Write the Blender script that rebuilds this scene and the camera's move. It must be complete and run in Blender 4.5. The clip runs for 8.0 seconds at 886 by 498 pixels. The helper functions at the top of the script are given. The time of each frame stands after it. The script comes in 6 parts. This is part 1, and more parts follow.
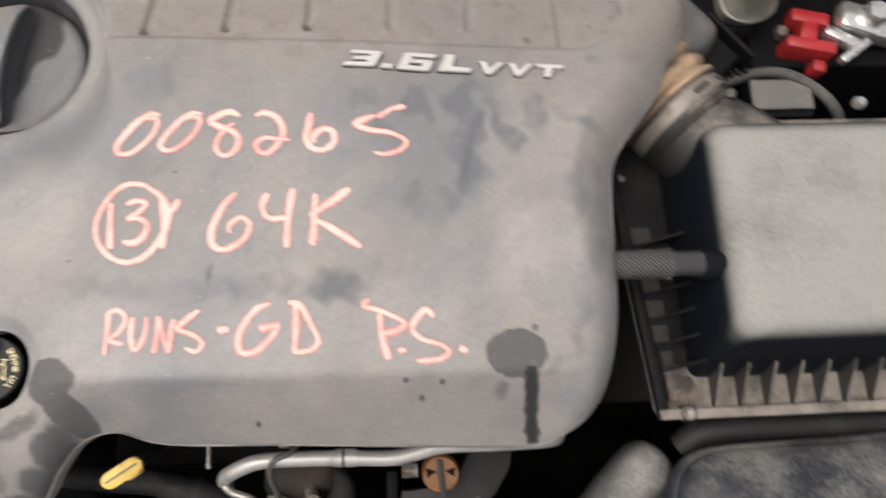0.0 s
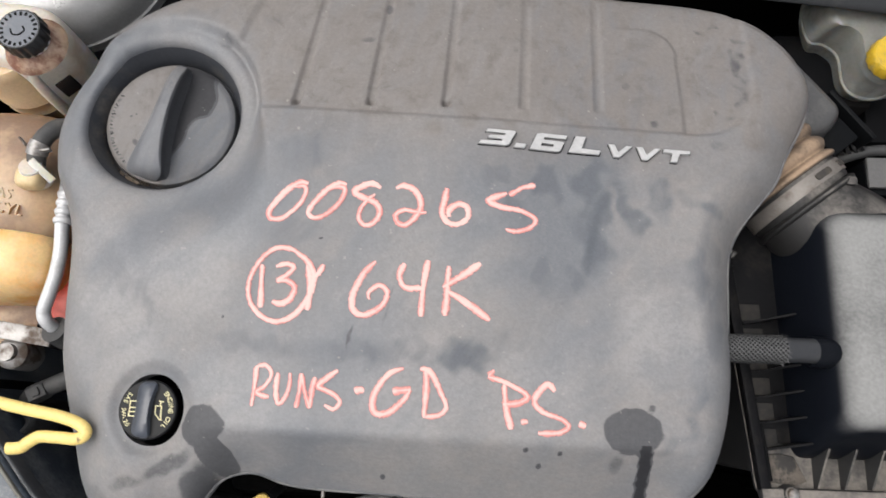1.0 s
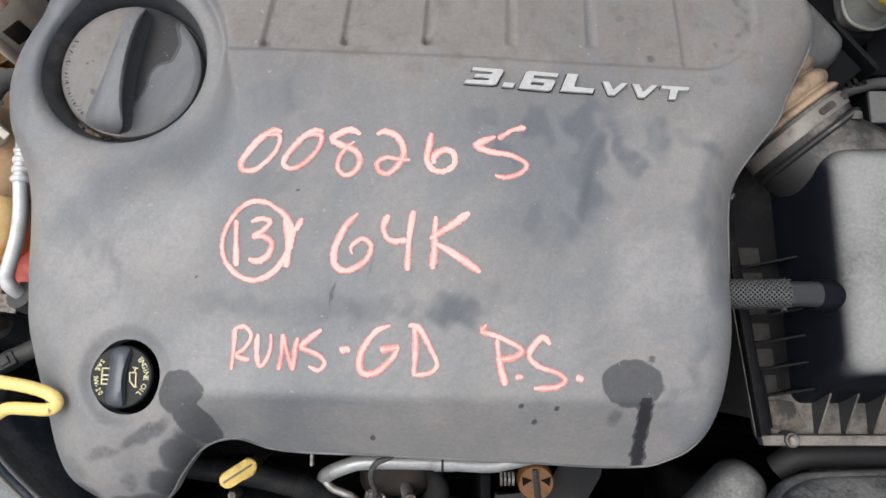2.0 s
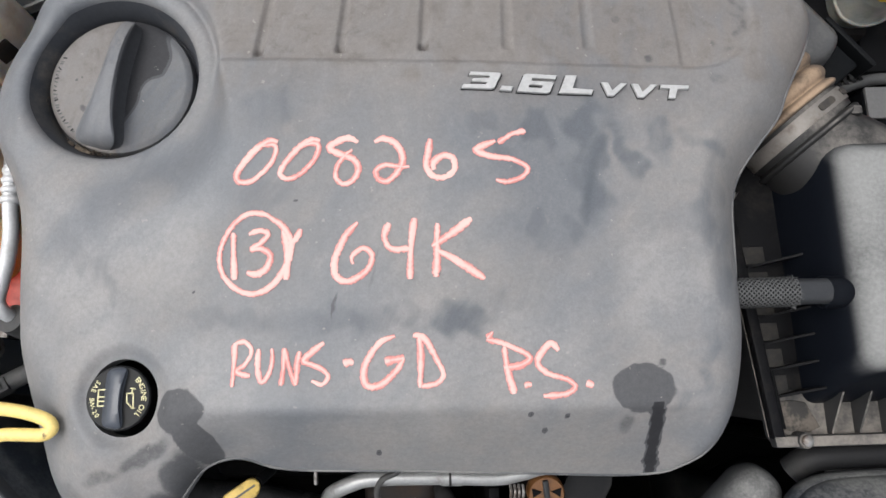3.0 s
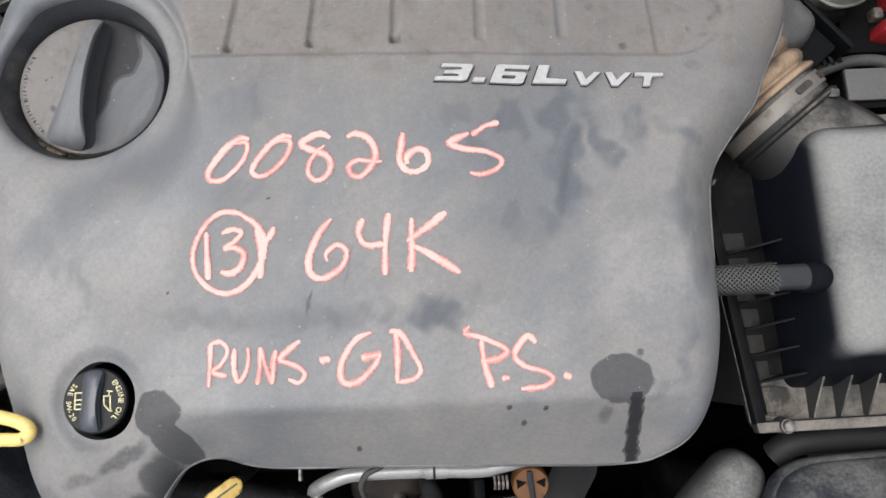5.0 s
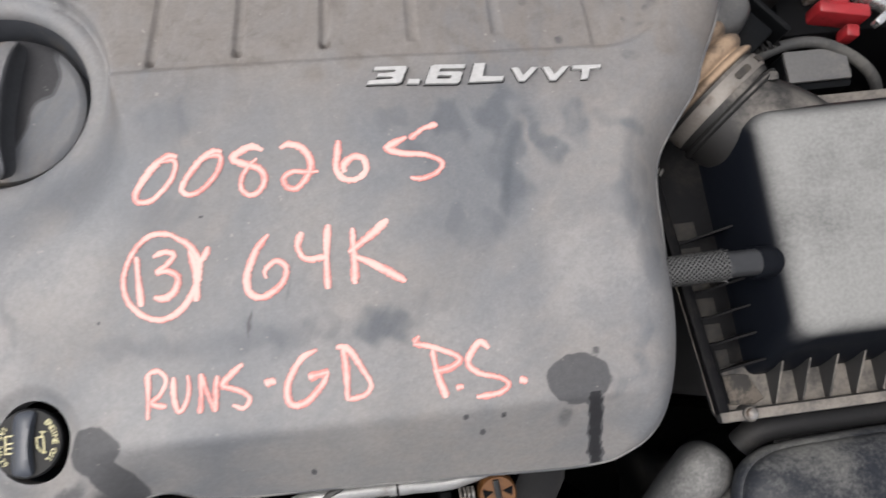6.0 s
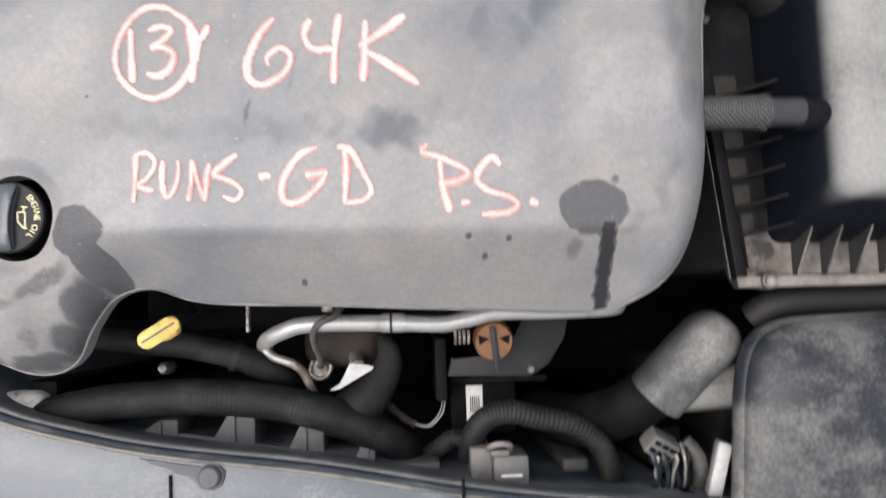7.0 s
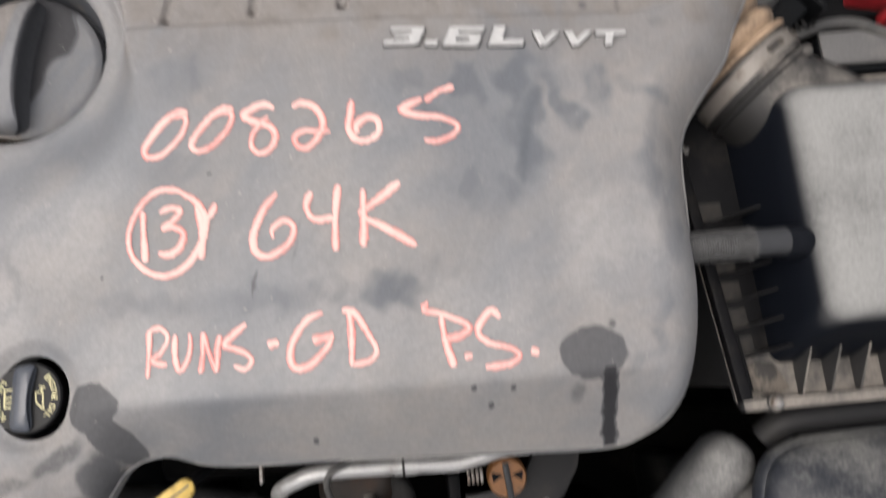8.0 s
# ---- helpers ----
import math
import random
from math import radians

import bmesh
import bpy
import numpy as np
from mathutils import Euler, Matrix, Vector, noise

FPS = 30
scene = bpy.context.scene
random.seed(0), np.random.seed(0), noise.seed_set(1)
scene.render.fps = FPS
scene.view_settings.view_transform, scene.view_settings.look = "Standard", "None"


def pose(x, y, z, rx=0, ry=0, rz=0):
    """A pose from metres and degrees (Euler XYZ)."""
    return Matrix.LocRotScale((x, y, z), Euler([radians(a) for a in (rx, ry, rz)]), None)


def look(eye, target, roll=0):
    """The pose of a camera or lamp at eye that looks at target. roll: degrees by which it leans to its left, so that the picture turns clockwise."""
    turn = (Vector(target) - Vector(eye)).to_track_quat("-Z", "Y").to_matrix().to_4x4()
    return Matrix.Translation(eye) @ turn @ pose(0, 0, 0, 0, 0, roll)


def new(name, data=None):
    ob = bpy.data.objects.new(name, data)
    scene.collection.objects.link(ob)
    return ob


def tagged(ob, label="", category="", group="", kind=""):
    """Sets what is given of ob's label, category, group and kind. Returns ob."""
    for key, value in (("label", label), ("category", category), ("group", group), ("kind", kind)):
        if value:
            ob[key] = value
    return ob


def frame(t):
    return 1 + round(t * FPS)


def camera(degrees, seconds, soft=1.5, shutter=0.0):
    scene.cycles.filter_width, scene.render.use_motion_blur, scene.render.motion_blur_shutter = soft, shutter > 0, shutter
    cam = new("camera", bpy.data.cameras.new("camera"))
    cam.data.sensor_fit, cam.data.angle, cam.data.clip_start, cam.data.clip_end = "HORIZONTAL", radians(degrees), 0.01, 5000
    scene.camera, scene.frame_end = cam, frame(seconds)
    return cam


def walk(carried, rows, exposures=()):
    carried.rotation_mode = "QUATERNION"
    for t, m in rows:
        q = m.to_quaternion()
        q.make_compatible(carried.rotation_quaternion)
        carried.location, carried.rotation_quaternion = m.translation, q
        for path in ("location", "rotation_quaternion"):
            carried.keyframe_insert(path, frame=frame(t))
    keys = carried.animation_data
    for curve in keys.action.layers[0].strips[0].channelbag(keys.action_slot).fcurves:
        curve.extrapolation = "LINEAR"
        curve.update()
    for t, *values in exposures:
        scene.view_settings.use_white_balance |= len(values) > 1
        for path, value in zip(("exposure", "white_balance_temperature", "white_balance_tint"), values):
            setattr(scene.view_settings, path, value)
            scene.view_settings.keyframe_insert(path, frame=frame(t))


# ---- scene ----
cam = camera(65.0, 8.0, 1.5, 0.6)
PATH = [
    (0, (0.1066, 0.0519, 1.4756), (0.2332, 0.5348, -0.4611), 12.63),
    (0.1, (0.0937, 0.0631, 1.4795), (0.1931, 0.5298, -0.4627), 11.10),
    (0.2, (0.0840, 0.0746, 1.4944), (0.1212, 0.5219, -0.4546), 4.43),
    (0.3, (0.0774, 0.0778, 1.5082), (0.0842, 0.5412, -0.4373), 1.13),
    (0.5, (0.0668, 0.0885, 1.5189), (0.0397, 0.5384, -0.4296), -1.85),
    (0.7, (0.0596, 0.0965, 1.5231), (0.0243, 0.5675, -0.4204), -2.14),
    (1, (0.0502, 0.1006, 1.5161), (0.0257, 0.5759, -0.4264), -1.01),
    (1.2, (0.0431, 0.1069, 1.5173), (0.0081, 0.5499, -0.4327), -2.45),
    (1.5, (0.0479, 0.1030, 1.5040), (0.0230, 0.4998, -0.4561), -2.34),
    (1.7, (0.0492, 0.1061, 1.4953), (0.0520, 0.4425, -0.4762), 1.41),
    (2.8, (0.0421, 0.1053, 1.4743), (0.0840, 0.4842, -0.4891), 4.64),
    (3, (0.0410, 0.1013, 1.4744), (0.0871, 0.4890, -0.4871), 5.19),
    (3.5, (0.0431, 0.0982, 1.4756), (0.0752, 0.4634, -0.4905), 3.52),
    (4, (0.0569, 0.0988, 1.4787), (0.1015, 0.4464, -0.4903), 4.20),
    (4.5, (0.0554, 0.1010, 1.4801), (0.0959, 0.4712, -0.4849), 3.11),
    (4.7, (0.0555, 0.1033, 1.4784), (0.1000, 0.4633, -0.4884), 4.15),
    (5.8, (0.0680, 0.1089, 1.4590), (0.1752, 0.4513, -0.5085), 12.33),
    (6, (0.0742, 0.1070, 1.4574), (0.2155, 0.4727, -0.5038), 14.21),
    (6.1, (0.0787, 0.0982, 1.4493), (0.2293, 0.4858, -0.5070), 14.30),
    (6.2, (0.0807, 0.0935, 1.4482), (0.2280, 0.4951, -0.5056), 13.04),
    (6.3, (0.0836, 0.0897, 1.4428), (0.2324, 0.4427, -0.5202), 16.24),
    (6.4, (0.0920, 0.0811, 1.4319), (0.2006, 0.3616, -0.5454), 14.93),
    (6.5, (0.0899, 0.0856, 1.4213), (0.1822, 0.2251, -0.5717), 28.72),
    (6.6, (0.0905, 0.0713, 1.4180), (0.1712, 0.1779, -0.5775), 33.40),
    (6.7, (0.0853, 0.0573, 1.4133), (0.1724, 0.1528, -0.5825), 39.01),
    (6.8, (0.0881, 0.0457, 1.4113), (0.1654, 0.1416, -0.5849), 35.57),
    (7, (0.0755, 0.0365, 1.4151), (0.1567, 0.2074, -0.5759), 23.94),
    (7.1, (0.0761, 0.0456, 1.4205), (0.1226, 0.2463, -0.5689), 12.75),
    (7.2, (0.0673, 0.0535, 1.4294), (0.1187, 0.3049, -0.5540), 11.79),
    (7.3, (0.0664, 0.0572, 1.4334), (0.1051, 0.3742, -0.5409), 7.64),
    (7.4, (0.0639, 0.0650, 1.4354), (0.1296, 0.4663, -0.5228), 10.16),
    (7.5, (0.0609, 0.0754, 1.4440), (0.1366, 0.5464, -0.4983), 8.43),
    (7.7, (0.0683, 0.0837, 1.4439), (0.1637, 0.6087, -0.4836), 7.20),
    (7.8, (0.0735, 0.0882, 1.4449), (0.1610, 0.5723, -0.4937), 6.25),
    (7.9, (0.0774, 0.0858, 1.4414), (0.1556, 0.5313, -0.5067), 5.58),
    (8, (0.0808, 0.0796, 1.4363), (0.1532, 0.4840, -0.5210), 5.16),
]
EXPOSURES = [(0.0, 0.62, 7150, 13), (0.5, 0.52, 6850, 12), (1.0, 0.42, 6550, 10), (3.0, 0.42, 6400, 9), (4.5, 0.46, 6450, 9), (6.0, 0.48, 6600, 11), (6.5, 0.56, 6850, 16), (7.0, 0.85, 6600, 12), (7.5, 0.80, 6750, 12), (8.0, 0.52, 6800, 12)]
walk(cam, [(t, look(eye, target, roll)) for t, eye, target, roll in PATH], EXPOSURES)

# ---- world: bright overcast sky over an open engine bay ----
world = bpy.data.worlds.new("overcast_sky")
scene.world = world
world.use_nodes = True
wn, wl = world.node_tree.nodes, world.node_tree.links
sky = wn.new("ShaderNodeTexSky")
sky.sky_type, sky.sun_disc = "NISHITA", False
sky.sun_elevation, sky.sun_rotation = radians(65), radians(270)
sky.air_density, sky.dust_density = 1.0, 4.0
grey = wn.new("ShaderNodeHueSaturation")
grey.inputs["Saturation"].default_value = 0.25
wl.new(sky.outputs[0], grey.inputs["Color"])
wl.new(grey.outputs[0], wn["Background"].inputs["Color"])
wn["Background"].inputs["Strength"].default_value = 0.15
sun = new("sun", bpy.data.lights.new("sun", "SUN"))
sun.data.energy, sun.data.angle, sun.data.color = 1.2, radians(60), (1.0, 0.97, 0.93)
sun.matrix_world = look((-1.15, 0.12, 3.4), (0.0, 0.2, 1.0))


# ---- small tools ----
def smooth(v, a, b):
    s = np.clip((v - a) / (b - a), 0.0, 1.0)
    return s * s * (3 - 2 * s)


def soft(v, r):
    """max(v, 0) with a corner rounded over about r."""
    return 0.5 * (v + np.sqrt(v * v + r * r))


def spline(points, n=10, closed=False):
    """A smooth line through the points (Catmull-Rom), n steps a span."""
    p = np.array(points, float)
    k = len(p)
    out = []
    spans = k if closed else k - 1
    for i in range(spans):
        a, b, c, d = (p[(i - 1) % k], p[i], p[(i + 1) % k], p[(i + 2) % k]) if closed else (p[max(i - 1, 0)], p[i], p[i + 1], p[min(i + 2, k - 1)])
        for s in range(n):
            t = s / n
            out.append(0.5 * (2 * b + (c - a) * t + (2 * a - 5 * b + 4 * c - d) * t**2 + (3 * b - a - 3 * c + d) * t**3))
    if not closed:
        out.append(p[-1])
    return np.array(out)


def thing(name, place, label, category, group="", kind=""):
    ob = new(name)
    ob.location = place
    ob.empty_display_size = 0.02
    return tagged(ob, label, category, group, kind)


def base_of(parent):
    while parent.parent:
        parent = parent.parent
    return parent.location


def part(name, bm, material, parent, label="", flat=False, angle=40):
    """Links a bmesh, built in world places, as one mesh under a thing or a part."""
    mesh = bpy.data.meshes.new(name)
    bmesh.ops.recalc_face_normals(bm, faces=bm.faces)
    bmesh.ops.translate(bm, vec=-base_of(parent), verts=bm.verts)
    if not flat:
        for f in bm.faces:
            f.smooth = True
        for e in bm.edges:
            if len(e.link_faces) == 2 and e.calc_face_angle(0) > radians(angle):
                e.smooth = False
    bm.to_mesh(mesh)
    bm.free()
    mesh.materials.append(material)
    ob = new(name, mesh)
    ob.parent = parent
    return tagged(ob, label)


def joined(*bms):
    out = bmesh.new()
    for b in bms:
        m = bpy.data.meshes.new("tmp")
        b.to_mesh(m)
        b.free()
        out.from_mesh(m)
        bpy.data.meshes.remove(m)
    return out


def moved(bm, m):
    bmesh.ops.transform(bm, matrix=m, verts=bm.verts)
    return bm


def block(x0, x1, y0, y1, z0, z1, bevel=0.002, segments=2, taper=0.0):
    """A box with rounded edges; taper: how much narrower its top is on each side."""
    bm = bmesh.new()
    bmesh.ops.create_cube(bm, size=1.0)
    for v in bm.verts:
        top = v.co.z > 0
        sx, sy = (1 if v.co.x > 0 else -1), (1 if v.co.y > 0 else -1)
        v.co = ((x0 + x1) / 2 + sx * ((x1 - x0) / 2 - taper * top), (y0 + y1) / 2 + sy * ((y1 - y0) / 2 - taper * top), z1 if top else z0)
    if bevel:
        bmesh.ops.bevel(bm, geom=bm.edges[:], offset=bevel, segments=segments, profile=0.5, affect="EDGES")
    return bm


def turned(profile, centre, n=48, ripple=None):
    """A solid of revolution from (radius, height) pairs; ripple(angle, k) scales the radius."""
    bm = bmesh.new()
    rings = []
    for k, (r, z) in enumerate(profile):
        ring = []
        for i in range(n):
            a = 2 * math.pi * i / n
            q = r * (ripple(a, k) if ripple else 1)
            ring.append(bm.verts.new((centre[0] + q * math.cos(a), centre[1] + q * math.sin(a), centre[2] + z)))
        rings.append(ring)
    for a, b in zip(rings, rings[1:]):
        for i in range(n):
            bm.faces.new((a[i], a[(i + 1) % n], b[(i + 1) % n], b[i]))
    for ring in (rings[0], rings[-1]):
        bm.faces.new(ring)
    return bm


def tube(points, radius, n=20, steps=8, caps=True, flatten=1.0):
    """A bent tube through the points. radius: a number or a function of 0..1 along it; flatten squeezes its height."""
    line = spline(points, steps)
    bm = bmesh.new()
    rings = []
    side = None
    for i, p in enumerate(line):
        way = Vector(line[min(i + 1, len(line) - 1)] - line[max(i - 1, 0)]).normalized()
        if side is None:
            side = way.cross(Vector((0, 0, 1)))
            if side.length < 0.1:
                side = way.cross(Vector((0, 1, 0)))
        side = (side - way * side.dot(way)).normalized()
        up = side.cross(way)
        r = radius(i / (len(line) - 1)) if callable(radius) else radius
        rings.append([bm.verts.new(Vector(p) + side * r * math.cos(2 * math.pi * k / n) + up * r * flatten * math.sin(2 * math.pi * k / n)) for k in range(n)])
    for a, b in zip(rings, rings[1:]):
        for i in range(n):
            bm.faces.new((a[i], a[(i + 1) % n], b[(i + 1) % n], b[i]))
    if caps:
        bm.faces.new(rings[0])
        bm.faces.new(rings[-1])
    return bm


def slab(outline, z0, z1, bevel=0.0, segments=2):
    """A flat plate of the outline (x, y), from z0 to z1, its upper edge rounded."""
    bm = bmesh.new()
    low = [bm.verts.new((x, y, z0)) for x, y in outline]
    high = [bm.verts.new((x, y, z1)) for x, y in outline]
    n = len(low)
    for i in range(n):
        bm.faces.new((low[i], low[(i + 1) % n], high[(i + 1) % n], high[i]))
    bm.faces.new(low)
    top = bm.faces.new(high)
    if bevel:
        bmesh.ops.bevel(bm, geom=list(top.edges), offset=bevel, segments=segments, profile=0.5, affect="EDGES")
    return bm


def lettering(text, size, m, depth=0.0003, spacing=1.0):
    """The built-in font as a mesh, centred, laid by the pose m."""
    data = bpy.data.curves.new("text", "FONT")
    data.body, data.size, data.extrude, data.align_x, data.align_y, data.space_character = text, size, depth, "CENTER", "CENTER", spacing
    data.resolution_u = 3
    ob = new("text", data)
    mesh = bpy.data.meshes.new_from_object(ob.evaluated_get(bpy.context.evaluated_depsgraph_get()))
    bpy.data.objects.remove(ob)
    bpy.data.curves.remove(data)
    bm = bmesh.new()
    bm.from_mesh(mesh)
    bpy.data.meshes.remove(mesh)
    return moved(bm, m)


# ---- materials ----
def nodes_of(name):
    m = bpy.data.materials.new(name)
    m.use_nodes = True
    return m, m.node_tree.nodes, m.node_tree.links, m.node_tree.nodes["Principled BSDF"]


def noise_node(n, l, coords, scale, detail=5.0, rough=0.6, stretch=None):
    if stretch:
        mp = n.new("ShaderNodeMapping")
        mp.inputs["Scale"].default_value = stretch
        l.new(coords, mp.inputs["Vector"])
        coords = mp.outputs[0]
    t = n.new("ShaderNodeTexNoise")
    t.inputs["Scale"].default_value, t.inputs["Detail"].default_value, t.inputs["Roughness"].default_value = scale, detail, rough
    l.new(coords, t.inputs["Vector"])
    return t.outputs["Fac"]


def ranged(n, l, v, a, b, c=0.0, d=1.0):
    r = n.new("ShaderNodeMapRange")
    r.interpolation_type = "SMOOTHSTEP"
    for key, value in zip(("From Min", "From Max", "To Min", "To Max"), (a, b, c, d)):
        r.inputs[key].default_value = value
    l.new(v, r.inputs["Value"])
    return r.outputs[0]


def maths(n, l, op, a, b=None):
    m = n.new("ShaderNodeMath")
    m.operation = op
    for i, v in enumerate((a, b)):
        if v is None:
            continue
        if isinstance(v, (int, float)):
            m.inputs[i].default_value = v
        else:
            l.new(v, m.inputs[i])
    return m.outputs[0]


def mixed(n, l, fac, a, b, blend="MIX"):
    m = n.new("ShaderNodeMix")
    m.data_type, m.blend_type = "RGBA", blend
    if isinstance(fac, (int, float)):
        m.inputs["Factor"].default_value = fac
    else:
        l.new(fac, m.inputs["Factor"])
    for key, v in ((6, a), (7, b)):
        if isinstance(v, tuple):
            m.inputs[key].default_value = (*v, 1)
        else:
            l.new(v, m.inputs[key])
    return m.outputs[2]


def surface(name, base, dust, amount=(0.45, 0.7), scale=18.0, fine=350.0, rough=(0.4, 0.8), metal=0.0, bump=0.15, upward=False, stretch=None, speck=0.1, clear=0.0, spec=0.5, slope=(0.35, 0.95)):
    """A base with a second colour (dust, rust, wear) in patches, fine grain and fine relief."""
    m, n, l, bsdf = nodes_of(name)
    co = n.new("ShaderNodeTexCoord").outputs["Object"]
    big = noise_node(n, l, co, scale, 6.0, 0.62, stretch)
    small = noise_node(n, l, co, fine, 3.0, 0.6)
    fac = ranged(n, l, maths(n, l, "ADD", big, maths(n, l, "MULTIPLY", maths(n, l, "SUBTRACT", small, 0.5), speck)), *amount)
    # second colour held to upturned faces; some materials paint shaded flanks this way
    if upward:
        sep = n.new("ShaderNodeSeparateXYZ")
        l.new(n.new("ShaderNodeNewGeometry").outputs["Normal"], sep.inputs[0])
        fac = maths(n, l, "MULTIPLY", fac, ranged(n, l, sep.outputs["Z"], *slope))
    col = mixed(n, l, fac, base, dust)
    tone = ranged(n, l, small, 0.25, 0.75, 0.92, 1.08)
    val = n.new("ShaderNodeHueSaturation")
    l.new(tone, val.inputs["Value"])
    l.new(col, val.inputs["Color"])
    l.new(val.outputs[0], bsdf.inputs["Base Color"])
    l.new(ranged(n, l, fac, 0.0, 1.0, *rough), bsdf.inputs["Roughness"])
    bsdf.inputs["Metallic"].default_value = metal
    bsdf.inputs["Specular IOR Level"].default_value = spec
    if clear:
        bsdf.inputs["Coat Weight"].default_value = clear
    b = n.new("ShaderNodeBump")
    b.inputs["Strength"].default_value, b.inputs["Distance"].default_value = bump, 0.0006
    l.new(maths(n, l, "ADD", small, maths(n, l, "MULTIPLY", big, 2.0)), b.inputs["Height"])
    l.new(b.outputs[0], bsdf.inputs["Normal"])
    return m


M = {
    "black": surface("black_plastic", (0.006, 0.0066, 0.0076), (0.022, 0.021, 0.020), (0.55, 0.8), 22, rough=(0.55, 0.8), spec=0.08),
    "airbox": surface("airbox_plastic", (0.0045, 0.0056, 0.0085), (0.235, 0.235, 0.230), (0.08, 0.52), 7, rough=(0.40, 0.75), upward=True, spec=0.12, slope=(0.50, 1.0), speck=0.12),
    "tray": surface("dusty_tray_plastic", (0.026, 0.026, 0.027), (0.190, 0.171, 0.152), (0.32, 0.62), 26, rough=(0.5, 0.9), upward=True),
    "grey_plastic": surface("grey_plastic", (0.11, 0.108, 0.108), (0.19, 0.178, 0.165), (0.45, 0.7), 20, rough=(0.5, 0.8)),
    "rubber": surface("black_rubber", (0.011, 0.011, 0.012), (0.032, 0.030, 0.028), (0.45, 0.75), 30, rough=(0.6, 0.85), spec=0.3),
    # bellows and elbow: dusty tops, flanks coloured dark in place of shade
    "bellows": surface("dusty_shaded_bellows", (0.060, 0.044, 0.034), (0.34, 0.240, 0.162), (0.33, 0.60), 24, rough=(0.7, 0.95), upward=True, slope=(0.15, 0.85)),
    "elbow": surface("dusty_shaded_elbow", (0.012, 0.0115, 0.0115), (0.165, 0.150, 0.136), (0.36, 0.62), 20, rough=(0.6, 0.9), upward=True, slope=(0.72, 1.0)),
    "alloy": surface("dull_aluminium", (0.36, 0.36, 0.36), (0.22, 0.215, 0.20), (0.5, 0.75), 60, rough=(0.35, 0.6), metal=0.35),
    "cast": surface("cast_aluminium", (0.66, 0.655, 0.645), (0.30, 0.28, 0.26), (0.5, 0.7), 90, 500, rough=(0.5, 0.7), metal=0.3, bump=1.0),
    "steel": surface("dirty_steel", (0.30, 0.29, 0.28), (0.12, 0.09, 0.07), (0.45, 0.65), 50, rough=(0.4, 0.75), metal=0.5),
    "rust": surface("rusty_casting", (0.018, 0.015, 0.014), (0.050, 0.034, 0.027), (0.4, 0.65), 40, rough=(0.7, 0.9), metal=0.2, bump=0.4),
    "chrome": surface("silver_letters", (0.47, 0.465, 0.46), (0.38, 0.375, 0.37), (0.5, 0.75), 120, rough=(0.35, 0.55), metal=0.2, bump=0.05),
    "paint": surface("blue_grey_paint", (0.048, 0.061, 0.079), (0.175, 0.185, 0.196), (0.42, 0.72), 22, rough=(0.36, 0.75), clear=0.15, stretch=(0.7, 1.3, 1.0), speck=0.2),
    "yellow": surface("yellow_plastic", (0.80, 0.60, 0.20), (0.20, 0.13, 0.06), (0.60, 0.70), 70, rough=(0.4, 0.6), bump=0.05),
    "yellow_cap": surface("yellow_cap_plastic", (0.60, 0.39, 0.03), (0.34, 0.25, 0.08), (0.50, 0.75), 90, rough=(0.4, 0.7), bump=0.05),
    "orange": surface("orange_plastic", (0.155, 0.066, 0.021), (0.06, 0.034, 0.02), (0.5, 0.7), 60, rough=(0.45, 0.7)),
    "red": surface("red_plastic", (0.33, 0.022, 0.028), (0.16, 0.02, 0.022), (0.5, 0.75), 50, rough=(0.35, 0.6), bump=0.05),
    "white": surface("white_paper", (0.75, 0.75, 0.74), (0.5, 0.49, 0.46), (0.55, 0.8), 60, rough=(0.6, 0.8), bump=0.05),
    "soot": surface("oily_black_metal", (0.005, 0.0052, 0.006), (0.014, 0.0125, 0.012), (0.45, 0.7), 20, rough=(0.6, 0.85), spec=0.06),
    "ground": surface("asphalt", (0.045, 0.045, 0.046), (0.09, 0.087, 0.082), (0.4, 0.7), 3, 120, rough=(0.8, 0.95), bump=0.5),
    "cream": surface("cream_print", (0.78, 0.72, 0.42), (0.6, 0.55, 0.32), (0.55, 0.8), 200, rough=(0.5, 0.6), bump=0.0),
}


def translucent(name, base, dust, amount, scale=14.0):
    m = surface(name, base, dust, amount, scale, rough=(0.32, 0.6), bump=0.08)
    bsdf = m.node_tree.nodes["Principled BSDF"]
    bsdf.inputs["Subsurface Weight"].default_value = 0.6
    bsdf.inputs["Subsurface Radius"].default_value = (0.02, 0.012, 0.006)
    bsdf.inputs["Subsurface Scale"].default_value = 0.5
    return m


M["amber"] = translucent("amber_plastic", (0.46, 0.315, 0.19), (0.24, 0.16, 0.11), (0.40, 0.60), 16)
M["amber_bright"] = translucent("clear_amber_plastic", (0.85, 0.60, 0.30), (0.74, 0.37, 0.10), (0.44, 0.66), 13)
M["milky"] = translucent("milky_plastic", (0.66, 0.60, 0.52), (0.50, 0.36, 0.25), (0.46, 0.70), 14)
M["silver_res"] = translucent("greyish_reservoir_plastic", (0.20, 0.20, 0.185), (0.10, 0.10, 0.092), (0.42, 0.66), 24)


